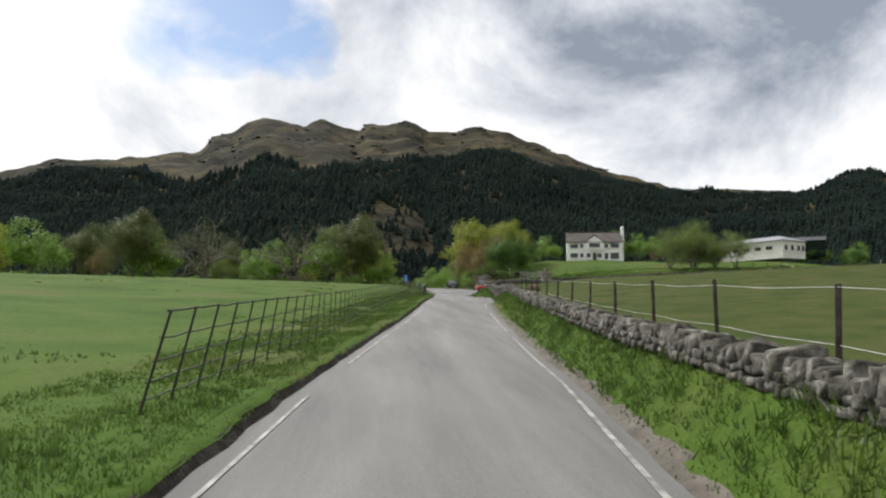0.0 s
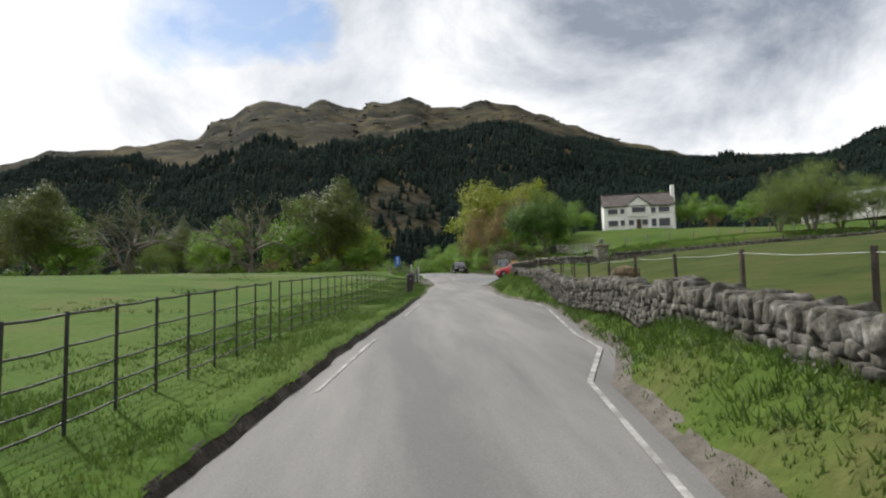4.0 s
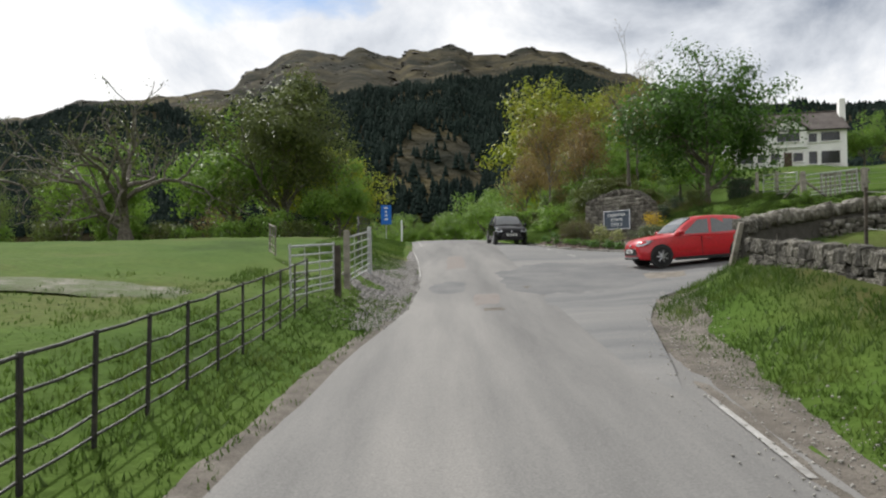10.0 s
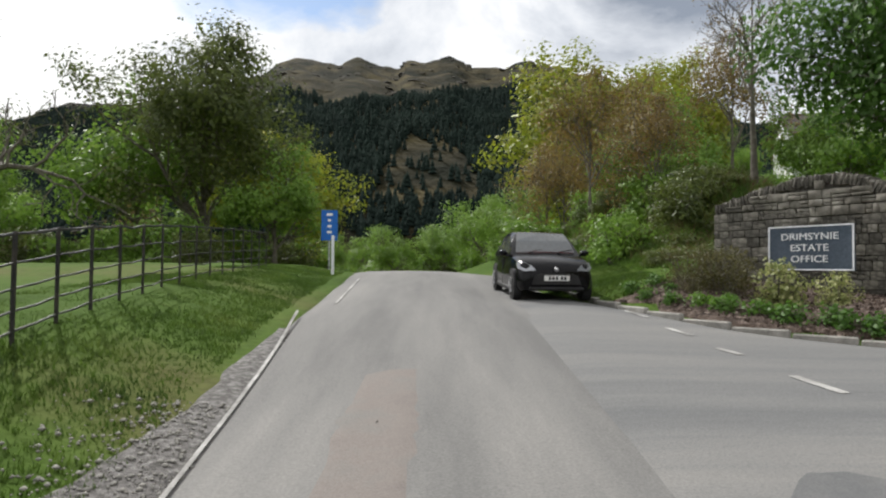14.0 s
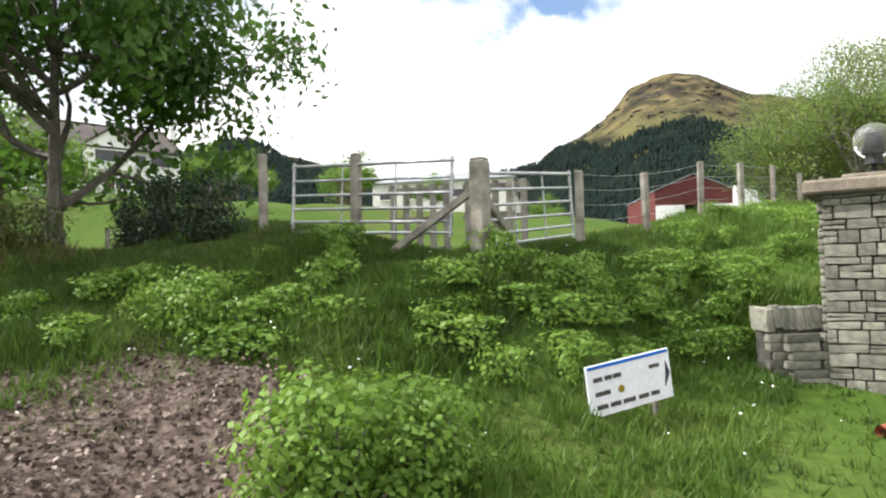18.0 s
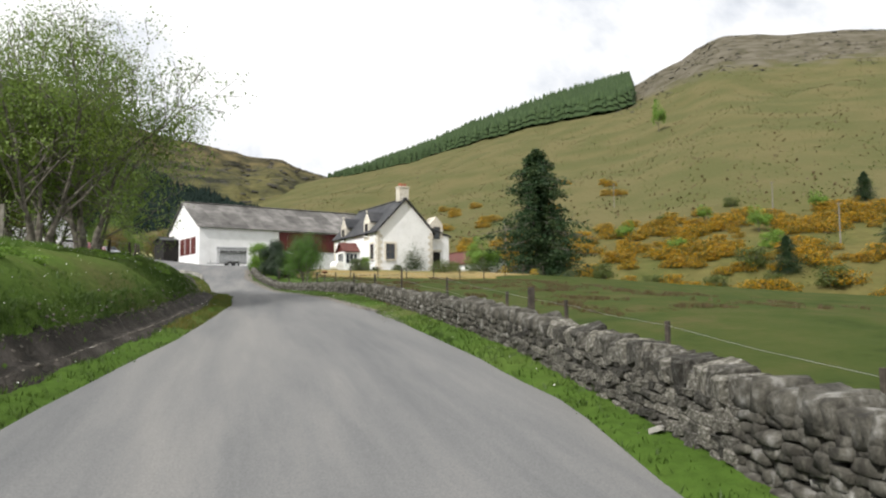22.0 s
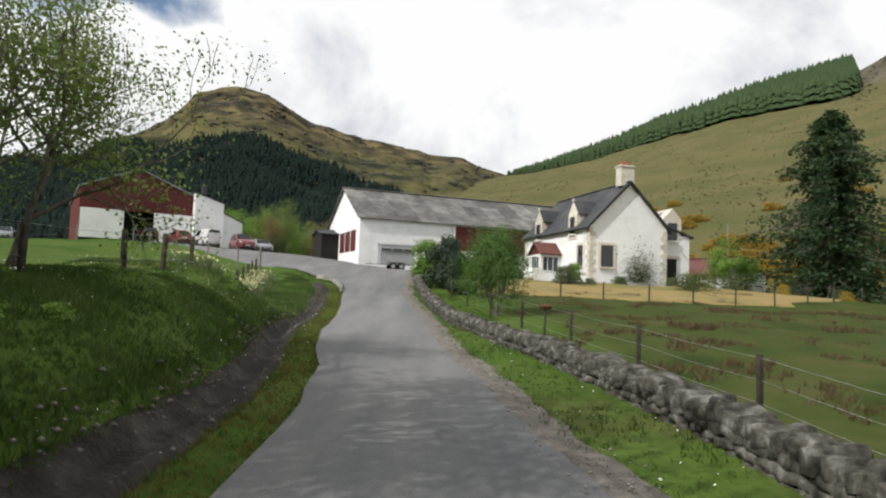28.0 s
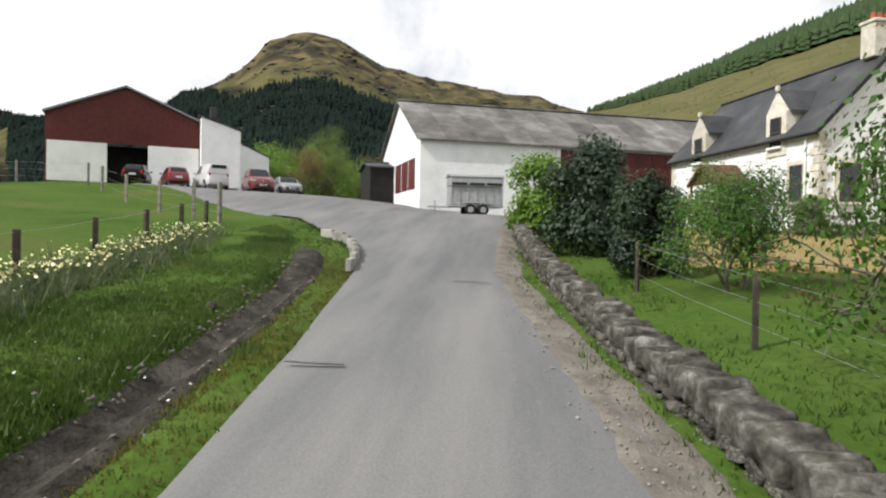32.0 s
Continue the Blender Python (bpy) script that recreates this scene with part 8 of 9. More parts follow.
ws = thing("sign", "white direction board with a black arrow on the bank", "sign", Matrix.Translation((15.5, 32.15, 3.26)) @ Matrix.Rotation(radians(-31), 4, "Z") @ Matrix.Rotation(radians(-7), 4, "Y"))
part("board", Geo().box((0, 0, 0), (0.98, 0.02, 0.47), None, 0.005), M_signwhite, ws)
part("header_strip", Geo().box((0, -0.012, 0.212), (0.94, 0.006, 0.03)), M_signblue, ws)
for x, z, w, h in ((-0.37, 0.10, 0.10, 0.04), (-0.25, 0.10, 0.08, 0.04), (-0.15, 0.10, 0.09, 0.04), (-0.33, -0.03, 0.17, 0.04), (-0.35, -0.15, 0.12, 0.04), (-0.2, -0.15, 0.12, 0.04), (-0.04, -0.15, 0.14, 0.04), (0.13, -0.15, 0.12, 0.04), (0.27, -0.15, 0.10, 0.04), (0.29, 0.10, 0.12, 0.035)):
    part("text_bar", Geo().box((x, -0.013, z), (w, 0.006, h)), M_mortar, ws)
part("yellow_spot", Geo().tube((-0.12, -0.011, -0.03), (-0.12, -0.017, -0.03), 0.035, None, 14), M_leaf_gold, ws)
part("arrow", Geo().loft([[(0.40, y, -0.12), (0.47, y, 0.0), (0.43, y, 0.13), (0.42, y, 0.0)] for y in (-0.016, -0.010)]), M_ink, ws)
part("stake", Geo().box((-0.3, 0.05, -0.35), (0.05, 0.05, 0.7), None, 0.008), M_post, ws)
part("stake", Geo().box((0.3, 0.05, -0.35), (0.05, 0.05, 0.7), None, 0.008), M_post, ws)
bs = thing("road_sign", "tall blue road sign on a grey post", "sign", pose(-3.9, 59, land1(-3.9, 59), 0, 0, 8))
part("pole", Geo().tube((0, 0, -0.2), (0, 0, 3.1), 0.04, None, 10), M_galv, bs)
part("panel", Geo().box((0, -0.06, 2.35), (0.82, 0.03, 1.55), None, 0.01), M_signblue, bs)
for z, w in ((2.9, 0.3), (2.6, 0.16), (2.3, 0.2), (2.0, 0.24)):
    part("text_bar", Geo().box((0, -0.08, z), (w, 0.01, 0.12)), M_lettering, bs)
ps = thing("marker_post", "plain white marker post by the field fence", "post", pose(lx(47) + 0.4, 47.6, land1(lx(47), 47.6), 0, 0, 5))
part("shaft", Geo().box((0, 0, 0.55), (0.10, 0.05, 1.5), None, 0.01), M_signwhite, ps)
hf = thing("hay_feeder", "round steel feeder piled with brown hay", "feeder", pose(7.13, -12.80, land1(7.13, -12.80)))
hf.matrix_world = hf.matrix_world @ Matrix.Diagonal((0.78, 0.78, 0.74, 1))
for z in (0.25, 0.6, 0.95):
    part("ring", Geo().pipe([(0.95 * math.cos(6.283 * k / 20), 0.95 * math.sin(6.283 * k / 20), z) for k in range(20)], 0.02, 5, True), M_darkpost, hf)
for k in range(10):
    a = 6.283 * k / 10
    part("bar", Geo().tube((0.95 * math.cos(a), 0.95 * math.sin(a), 0), (0.95 * math.cos(a), 0.95 * math.sin(a), 1.0), 0.018, None, 5), M_darkpost, hf)
rings = [[(r * (1 + 0.12 * noise.noise((3 * math.cos(a), 3 * math.sin(a), z * 3))) * math.cos(a), r * (1 + 0.12 * noise.noise((3 * math.cos(a), 3 * math.sin(a), z * 4))) * math.sin(a), z) for a in np.linspace(0, 6.283, 19)[:-1]] for r, z in ((0.9, 0.0), (0.92, 0.4), (0.8, 0.8), (0.55, 1.1), (0.2, 1.2))]
part("hay", Geo().loft(rings), M_hay, hf, smooth=True)
# small stones and litter lying in the ditch
x = rng.uniform(19.5, 77.5, 5200)
y = lane_edges(x)[1] + 1.18 + rng.normal(0, 0.19, len(x))
q = 0.012 + 0.05 * rng.random(len(x)) ** 3
v, f = spread(PEB_V, PEB_F, placed(x, y, land(x, y) + 0.15, rng.uniform(0, 6.28, len(x)), q, q * rng.uniform(0.5, 1, len(x)), q))
tagged(array_ob("pebbles", v, f, M_gravelpale), "small pale stones lying in the ditch", "pebbles", kind="stuff")
# stone head of the culvert at the end of the ditch, with two pipe mouths
cx = 76.6
cy = float(lane_edges(cx)[1]) + 1.1
cul = thing("culvert_head", "small stone culvert head with two dark pipe mouths", "culvert", pose(cx, cy, land1(cx, cy) - 0.1, 0, 0, -80))
part("head_wall", Geo().box((0, 0.1, 0.12), (1.0, 0.16, 0.42), None, 0.03), M_moss, cul)
for k in (-0.18, 0.2):
    pm = part("pipe", Geo().tube((k, 0.1, 0.12), (k, -0.06, 0.12), 0.13, 0.13, 14, False), M_kerb, cul)
    part("mouth", Geo().tube((k, 0.0, 0.12), (k, -0.025, 0.12), 0.108, None, 14), M_earth, pm)
# terracotta drain pipes at the pillar's foot
for px, py, dx, rz, lab in ((16.95, 30.25, -0.02, 65, "short terracotta drain pipe at the pillar foot"), (17.13, 30.12, -0.02, 65, "short terracotta drain pipe at the pillar foot"), (77.1, 28.9, -0.1, -90, "terracotta drain pipe end in the ditch"), (77.1, 29.22, -0.1, -90, "terracotta drain pipe end in the ditch")):
    dp = thing("drain_pipe", lab, "pipe", pose(px, py, land1(px, py) + 0.08 + dx, 90, 0, rz))
    part("tube", Geo().loft([[(r * math.cos(a), r * math.sin(a), z) for a in np.linspace(0, 6.283, 15)[:-1]] for r, z in ((0.06, 0), (0.06, 0.3), (0.045, 0.3), (0.045, 0.0))], caps=False), M_brick, dp, smooth=True)
# poles of the power line
for az, r in ((100.5, 215), (112, 160), (133, 185), (137.5, 150), (121, 240)):
    x, y = by_bearing(az, r)
    tp = thing("power_pole", "pale wooden power line pole on the hillside", "pole", pose(x, y, slope_z(x, y)), "power line poles")
    part("shaft", Geo().tube((0, 0, -0.5), (0, 0, 8.5), 0.16, 0.11, 8), M_post, tp)
    part("cross_arm", Geo().box((0, 0, 8.2), (1.6, 0.1, 0.1)), M_post, tp)
x, y = 57.65, 20.75
rp = thing("rusty_post", "leaning iron post with a flat rusty cap", "post", Matrix.Translation((x, y, land1(x, y))) @ Euler((0.05, 0.12, 0)).to_matrix().to_4x4())
part("shaft", Geo().tube((0, 0, -0.3), (0, 0, 0.95), 0.035, 0.03, 8), M_darkpost, rp)
part("cap", Geo().tube((0, 0, 0.93), (0, 0, 0.98), 0.15, 0.17, 14).tube((0, 0, 0.98), (0, 0, 1.03), 0.17, 0.08, 14), M_rust, rp, "flat rusty iron cap")

# ---- buildings ----


def window(owner, m, w, h, mat, cols=2, rows=2, sill=True, surround=None, name="window", fr=0.06):
    """A window set into a wall at m: x along the wall, z up, y into the wall; m is the middle of its foot."""
    win = part(name, Geo().box((0, -0.008, h / 2), (w, 0.03, h)), M_pane, owner)
    win.matrix_local = m
    for c, s in (((0, 0.01, fr / 2), (w, 0.11, fr)), ((0, 0.01, h - fr / 2), (w, 0.11, fr)), ((-w / 2 + fr / 2, 0.01, h / 2), (fr, 0.112, h)), ((w / 2 - fr / 2, 0.01, h / 2), (fr, 0.112, h))):
        part("frame", Geo().box(c, s), mat, win)
    for k in range(1, cols):
        part("glazing_bar", Geo().box((-w / 2 + w * k / cols, 0.0, h / 2), (0.045, 0.07, h)), mat, win)
    for k in range(1, rows):
        part("glazing_bar", Geo().box((0, 0.002, h * k / rows), (w, 0.068, 0.05)), mat, win)
    if sill:
        part("sill", Geo().box((0, -0.06, -0.06), (w + 0.24, 0.2, 0.12), None, 0.015), surround or M_white, win)
    if surround:
        for c, s in (((0, -0.012, h + 0.12), (w + 0.5, 0.07, 0.24)), ((-w / 2 - 0.12, -0.012, h / 2), (0.24, 0.07, h)), ((w / 2 + 0.12, -0.012, h / 2), (0.24, 0.07, h))):
            part("dressing", Geo().box(c, s, None, 0.01), surround, win)
    return win


def wall_at(x, y, z, turn):
    """A spot on a wall whose outside looks along turn (degrees; 0 looks to -y)."""
    return Matrix.Translation((x, y, z)) @ Matrix.Rotation(radians(turn), 4, "Z")


def gable_walls(L, W, eave, ridge, base=-0.6):
    """Outer shell of a house along x with its gables at both ends."""
    g = Geo()
    o = [(-W / 2, base), (W / 2, base), (W / 2, eave), (0, ridge), (-W / 2, eave)]
    return g.loft([[(x, y, z) for y, z in o] for x in (-L / 2, L / 2)])


def roof_slabs(owner, L, W, eave, ridge, over=0.3, gable=0.25, mat=None, th=0.12):
    rise, half = ridge - eave, W / 2
    s = math.hypot(rise, half)
    ov = over * rise / half
    for side in (-1, 1):
        o = [(side * (half + over), eave - ov), (0, ridge), (0, ridge + th * s / half), (side * (half + over), eave - ov + th * s / half)]
        part("roof", Geo().loft([[(x, y, z) for y, z in o] for x in (-L / 2 - gable, L / 2 + gable)]), mat or M_slate, owner)
    part("ridge", Geo().box((0, 0, ridge + th + 0.05), (L + 2 * gable, 0.3, 0.12), None, 0.04), mat or M_slate, owner)


# the white house on the rise
HL, HW = 13.8, 8.0
hh = thing("white_house", "two-storey white rendered house with brown tiled roof", "house", pose(49.3, 101.2, 13.3, 0, 0, -14) @ Matrix.Diagonal((1.06, 1.06, 1.06, 1)))
part("wall", gable_walls(HL, HW, 4.9, 7.6), M_white, hh)
roof_slabs(hh, HL, HW, 4.9, 7.6, 0.4, 0.25, M_tile)
gb = part("gable", Geo().loft([[(-2.2, y, 2.6), (2.2, y, 2.6), (2.2, y, 4.9), (0, y, 6.5), (-2.2, y, 4.9)] for y in (-4.35, -1.2)]), M_white, hh)
for s in (-1, 1):
    part("roof", Geo().loft([[(s * 2.5, y, 4.72), (0, y, 6.55), (0, y, 6.75), (s * 2.5, y, 4.92)] for y in (-4.6, -0.8)]), M_tile, gb)
part("chimney", Geo().box((HL / 2 + 0.3, -1.0, 4.4), (0.7, 1.1, 9.4), None, 0.04), M_white, hh)
for x, z, w, h, c in ((-5.1, 3.2, 1.9, 1.05, 3), (-3.2, 3.25, 0.8, 1.0, 1), (0.0, 3.35, 2.6, 1.1, 4), (2.95, 3.2, 0.9, 1.1, 1), (5.0, 3.3, 2.1, 1.1, 3), (-5.1, 0.75, 1.9, 1.15, 3), (-3.2, 0.8, 0.8, 1.1, 1), (-1.5, 0.8, 1.0, 1.1, 1), (1.2, 0.8, 1.1, 1.1, 2), (2.95, 0.4, 0.9, 1.6, 1), (5.0, 0.4, 2.1, 1.6, 2)):
    window(hh, wall_at(x, (-4.42 if x == 0.0 else -4.06), z, 0), w, h, M_plastic, c, 1)
dr = part("door", Geo().box((0, -4.05, 1.0), (0.95, 0.08, 2.0), None, 0.02), M_wood, hh)
part("handle", Geo().ball((0.36, -4.12, 1.0), 0.04, 8, 6), M_alloy, dr)
part("gutter", Geo().box((0, -4.45, 4.75), (HL + 0.3, 0.12, 0.1), None, 0.03), M_plastic, hh)

# the long low building
lb = thing("long_building", "long low cream building with pale hipped roof", "building", pose(85.5, 79.9, 13.0, 0, 0, -69))
part("wall", Geo().box((0, 0, 1.5), (18.5, 8.0, 4.2)), M_cream, lb)
part("roof", Geo().loft([[(-9.6, -4.4, 3.6), (9.6, -4.4, 3.6), (9.6, 4.4, 3.6), (-9.6, 4.4, 3.6)], [(-9.6, -4.4, 3.75), (9.6, -4.4, 3.75), (9.6, 4.4, 3.75), (-9.6, 4.4, 3.75)], [(-5.6, -0.1, 5.2), (5.6, -0.1, 5.2), (5.6, 0.1, 5.2), (-5.6, 0.1, 5.2)]]), M_pale, lb)
for x in (-7.4, -4.2, -1.0, 2.4, 5.6):
    window(lb, wall_at(x, -4.03, 1.5, 0), 1.7, 0.95, M_wood, 2, 1)
for y in (-2.8, -0.6, 1.6, 3.2):
    window(lb, wall_at(9.28, y, 1.3, 90), 0.9, 1.3, M_wood, 1, 1)
    window(lb, wall_at(-9.28, y, 1.4, -90), 0.9, 1.0, M_wood, 1, 1)
sd = thing("steel_shed", "dark green steel shed beside the long building", "shed", pose(97, 84, 14.2, 0, 0, -35))
part("wall", gable_walls(14, 10, 3.4, 4.8), M_conifer, sd)
roof_slabs(sd, 14, 10, 3.4, 4.8, 0.2, 0.2, M_slate)

# the barn
BL, BW = 31.0, 14.2
bd = Vector((0.34, -0.94, 0)).normalized()
bang = math.degrees(math.atan2(bd.y, bd.x))
corner = Vector((109.6, 30.3, 9.55))
mid = corner + bd * BL / 2 + Vector((0.94, 0.34, 0)) * BW / 2
barn = thing("barn", "long whitewashed stone barn with weathered sheet roof", "barn", pose(mid.x, mid.y, mid.z, 0, 0, bang))
part("wall", gable_walls(BL, BW, 4.6, 8.3), M_whitewash, barn)
rise, half = 3.7, BW / 2
for side in (-1, 1):
    for k in range(14):
        x0, x1 = -BL / 2 - 0.3 + k * (BL + 0.6) / 14, -BL / 2 - 0.3 + (k + 1) * (BL + 0.6) / 14 - 0.02
        for j in range(3):
            t0, t1 = j / 3, (j + 1) / 3 + 0.02
            y0, y1 = side * (half + 0.35) * (1 - t0), side * (half + 0.35) * (1 - t1)
            z0, z1 = 4.42 + 3.98 * t0 + 0.02 * (2 - j), 4.42 + 3.98 * t1 + 0.02 * (2 - j)
            part("roof_sheet", Geo().loft([[(x, y0, z0), (x, y1, z1), (x, y1, z1 + 0.09), (x, y0, z0 + 0.09)] for x in (x0, x1)]), M_tin, barn)
part("ridge", Geo().box((0, 0, 8.5), (BL + 0.6, 0.5, 0.14), None, 0.05), M_tin, barn)
# red boarded opening in the long wall, and red doors in the gable
for k in range(12):
    x = -4.3 + k * 1.25
    part("red_board", Geo().box((x, -BW / 2 - 0.03, 3.05), (1.22, 0.06, 2.6), None, 0.01), M_redpaint, barn)
part("door_post", Geo().box((-5.15, -BW / 2 - 0.06, 2.1), (0.3, 0.14, 4.3), None, 0.02), M_white, barn)
part("downpipe", Geo().tube((-5.5, -BW / 2 - 0.1, 0), (-5.5, -BW / 2 - 0.1, 4.4), 0.06, None, 8), M_white, barn)
for y, w in ((-4.6, 2.0), (-2.2, 2.0), (0.2, 2.0)):
    part("red_door", Geo().box((-BL / 2 - 0.03, y, 2.3), (0.06, w, 2.2), None, 0.01), M_redpaint, barn)
part("dark_opening", Geo().box((-BL / 2 - 0.02, 3.2, 1.3), (0.05, 1.4, 2.6)), M_dark, barn)

# the farmhouse
FL, FW = 14.0, 7.05
fdir = Vector((0.9755, 0.22, 0))
fcor = Vector((94.8, 10.4, 8.05))
fm = fcor + fdir * FL / 2 + Vector((0.22, -0.9755, 0)) * FW / 2
fang = math.degrees(math.atan2(fdir.y, fdir.x))
farm = thing("farmhouse", "whitewashed farmhouse with slate roof, dormers and stone quoins", "house", pose(fm.x, fm.y, fm.z, 0, 0, fang))
part("wall", gable_walls(FL, FW, 4.55, 8.2), M_whitewash, farm)
roof_slabs(farm, FL, FW, 4.55, 8.2, 0.3, 0.22, M_slate)
for s in (-1, 1):
    o = [(s * (FW / 2 + 0.32), 4.2), (0, 8.18), (0, 8.42), (s * (FW / 2 + 0.32), 4.45)]
    part("bargeboard", Geo().loft([[(x, y, z) for y, z in o] for x in (-FL / 2 - 0.32, -FL / 2 - 0.22)]), M_plastic, farm)
ch = part("chimney", Geo().box((-FL / 2 + 0.75, 0, 8.9), (0.9, 1.25, 1.7), None, 0.03), M_sandstone, farm)
part("chimney_cap", Geo().box((-FL / 2 + 0.75, 0, 9.72), (1.05, 1.4, 0.16), None, 0.03), M_sandstone, ch)
for y in (-0.35, 0.0, 0.35):
    part("chimney_pot", Geo().tube((-FL / 2 + 0.75, y, 9.78), (-FL / 2 + 0.75, y, 10.2), 0.14, 0.11, 10), M_brick, ch)
# quoins: stones in turn long and short at the corners
for sy, sx in ((1, -1), (-1, -1), (1, 1)):
    for k in range(12):
        ln = 0.62 if k % 2 else 0.38
        z = 0.18 + k * 0.37
        part("quoin", Geo().box((sx * (FL / 2 - ln / 2 + 0.02), sy * (FW / 2 + 0.015), z), (ln, 0.06, 0.345), None, 0.012), M_sandstone, farm)
        ln = 0.38 if k % 2 else 0.62
        part("quoin", Geo().box((sx * (FL / 2 + 0.015), sy * (FW / 2 - ln / 2 + 0.045), z), (0.06, ln, 0.345), None, 0.012), M_sandstone, farm)


def dormer(x, side):
    """A dormer that rises from the wall head; side +1 looks to the lane."""
    d = part("dormer", Geo().loft([[(x + sx * 0.8, side * y, z) for sx, z in ((-1, 3.6), (1, 3.6), (1, 5.75), (0, 6.75), (-1, 5.75))] for y in (FW / 2 + 0.06, 1.2)]), M_sandstone, farm, "pale stone dormer front")
    for s in (-1, 1):
        part("dormer_roof", Geo().loft([[(x + s * 0.98, side * y, 5.62), (x, side * y, 6.78), (x, side * y, 6.94), (x + s * 0.98, side * y, 5.78)] for y in (FW / 2 - 0.05, 0.7)]), M_slate, d)
    part("finial", Geo().box((x, side * (FW / 2 + 0.02), 6.95), (0.22, 0.2, 0.3), None, 0.05), M_sandstone, d)
    window(farm, Matrix.Translation((x, side * (FW / 2 + 0.07), 4.05)) @ Matrix.Rotation(math.pi if side > 0 else 0, 4, "Z"), 0.85, 1.45, M_wood, 1, 2, True)
    return d


dormer(-3.9, 1)
dormer(3.6, 1)
dormer(-3.6, -1)
for x in (-5.5,):
    window(farm, Matrix.Translation((x, FW / 2 + 0.02, 1.25)) @ Matrix.Rotation(math.pi, 4, "Z"), 0.95, 1.75, M_wood, 1, 2, True, M_sandstone)
window(farm, Matrix.Translation((4.0, FW / 2 + 0.02, 1.25)) @ Matrix.Rotation(math.pi, 4, "Z"), 0.95, 1.75, M_wood, 1, 2, True, M_sandstone)
window(farm, Matrix.Translation((-FL / 2 - 0.02, 1.95, 1.2)) @ Matrix.Rotation(-math.pi / 2, 4, "Z"), 1.1, 1.8, M_wood, 2, 2, True, M_sandstone)
for y in (FW / 2 + 0.12,):
    part("gutter", Geo().box((0, y + 0.2, 4.32), (FL + 0.4, 0.12, 0.1), None, 0.03), M_plastic, farm)
    part("downpipe", Geo().tube((-6.2, FW / 2 + 0.1, 0), (-6.2, FW / 2 + 0.1, 4.3), 0.045, None, 8), M_white, farm)
# porch with its red roof
po = part("porch", Geo().box((-0.4, FW / 2 + 0.95, 1.1), (2.3, 1.9, 2.6)), M_white, farm, "white porch with glazed sides and red gable")
for s in (-1, 1):
    part("porch_roof", Geo().loft([[(-0.4 + s * 1.4, y, 2.3), (-0.4, y, 3.35), (-0.4, y, 3.5), (-0.4 + s * 1.4, y, 2.45)] for y in (FW / 2, FW / 2 + 2.15)]), M_redtile, po)
part("porch_gable", Geo().loft([[(-1.55, y, 2.4), (0.75, y, 2.4), (-0.4, y, 3.3)] for y in (FW / 2 + 1.86, FW / 2 + 1.93)]), M_redpaint, po)
window(farm, Matrix.Translation((-1.57, FW / 2 + 1.0, 0.9)) @ Matrix.Rotation(-math.pi / 2, 4, "Z"), 1.5, 1.3, M_white, 3, 1, False)
window(farm, Matrix.Translation((-0.4, FW / 2 + 1.92, 0.2)) @ Matrix.Rotation(math.pi, 4, "Z"), 1.7, 2.0, M_white, 3, 1, False)
# lean-to wing on the far side of the gable
wg = part("side_wing", Geo().loft([[(-FL / 2 + 0.6 + sx, y, z) for sx, z in ((0, -0.6), (5.0, -0.6), (5.0, 4.2), (0, 4.2))] for y in (-FW / 2 - 2.6, -FW / 2)]), M_whitewash, farm)
part("roof", Geo().loft([[(x, y, z) for y, z in ((-FW / 2 - 2.9, 4.0), (-FW / 2 + 0.3, 5.1), (-FW / 2 + 0.3, 5.25), (-FW / 2 - 2.9, 4.15))] for x in (-FL / 2 + 0.4, -FL / 2 + 5.9)]), M_slate, wg)
do = part("door", Geo().box((-FL / 2 + 0.57, -FW / 2 - 0.85, 1.1), (0.07, 1.0, 2.2), None, 0.01), M_dark, farm)
part("door_frame", Geo().box((-FL / 2 + 0.55, -FW / 2 - 0.85, 2.35), (0.12, 1.5, 0.28), None, 0.02), M_sandstone, do)
dw = part("dormer", Geo().loft([[(x, -FW / 2 - 0.9 + sy * 0.85, z) for sy, z in ((-1, 3.9), (1, 3.9), (1, 5.6), (0, 6.5), (-1, 5.6))] for x in (-FL / 2 + 0.55, -FL / 2 + 2.6)]), M_sandstone, farm)
window(farm, Matrix.Translation((-FL / 2 + 0.53, -FW / 2 - 0.9, 3.75)) @ Matrix.Rotation(-math.pi / 2, 4, "Z"), 0.85, 1.5, M_wood, 1, 2)
an = thing("outbuilding", "low white outbuilding with a dark red roof", "building", pose(110, -5.5, 7.2, 0, 0, fang))
part("wall", gable_walls(12, 5, 2.2, 3.9), M_white, an)
roof_slabs(an, 12, 5, 2.2, 3.9, 0.25, 0.2, M_redtile)
# climbing plants against the gable, and the terrace fence
cr = thing("climbing_shrub", "leafy climbing shrub against the white gable", "shrub")
r9 = np.random.default_rng(9)
pts = []
for k in range(1500):
    yy = r9.normal(-0.9, 0.75)
    pts.append(farm.matrix_world @ Vector((-FL / 2 - 0.12 - 0.25 * r9.random(), yy, abs(r9.normal(0, 1.15)) + 0.1)))
v, f = leaf_cloud(np.array([tuple(p) for p in pts]), 0.13, 9)
array_ob("foliage", v, f, M_leaf_blue).parent = cr
tf = wire_fence([tuple((farm.matrix_world @ Vector((-FL / 2 - 0.6 - 0.25 * k, -FW / 2 - 1.2 - 1.35 * k, 0)))[:2]) for k in range(7)], 0.95, "dark wooden rail fence along the terrace", 2, 0.09, M_wood, r=0.03)

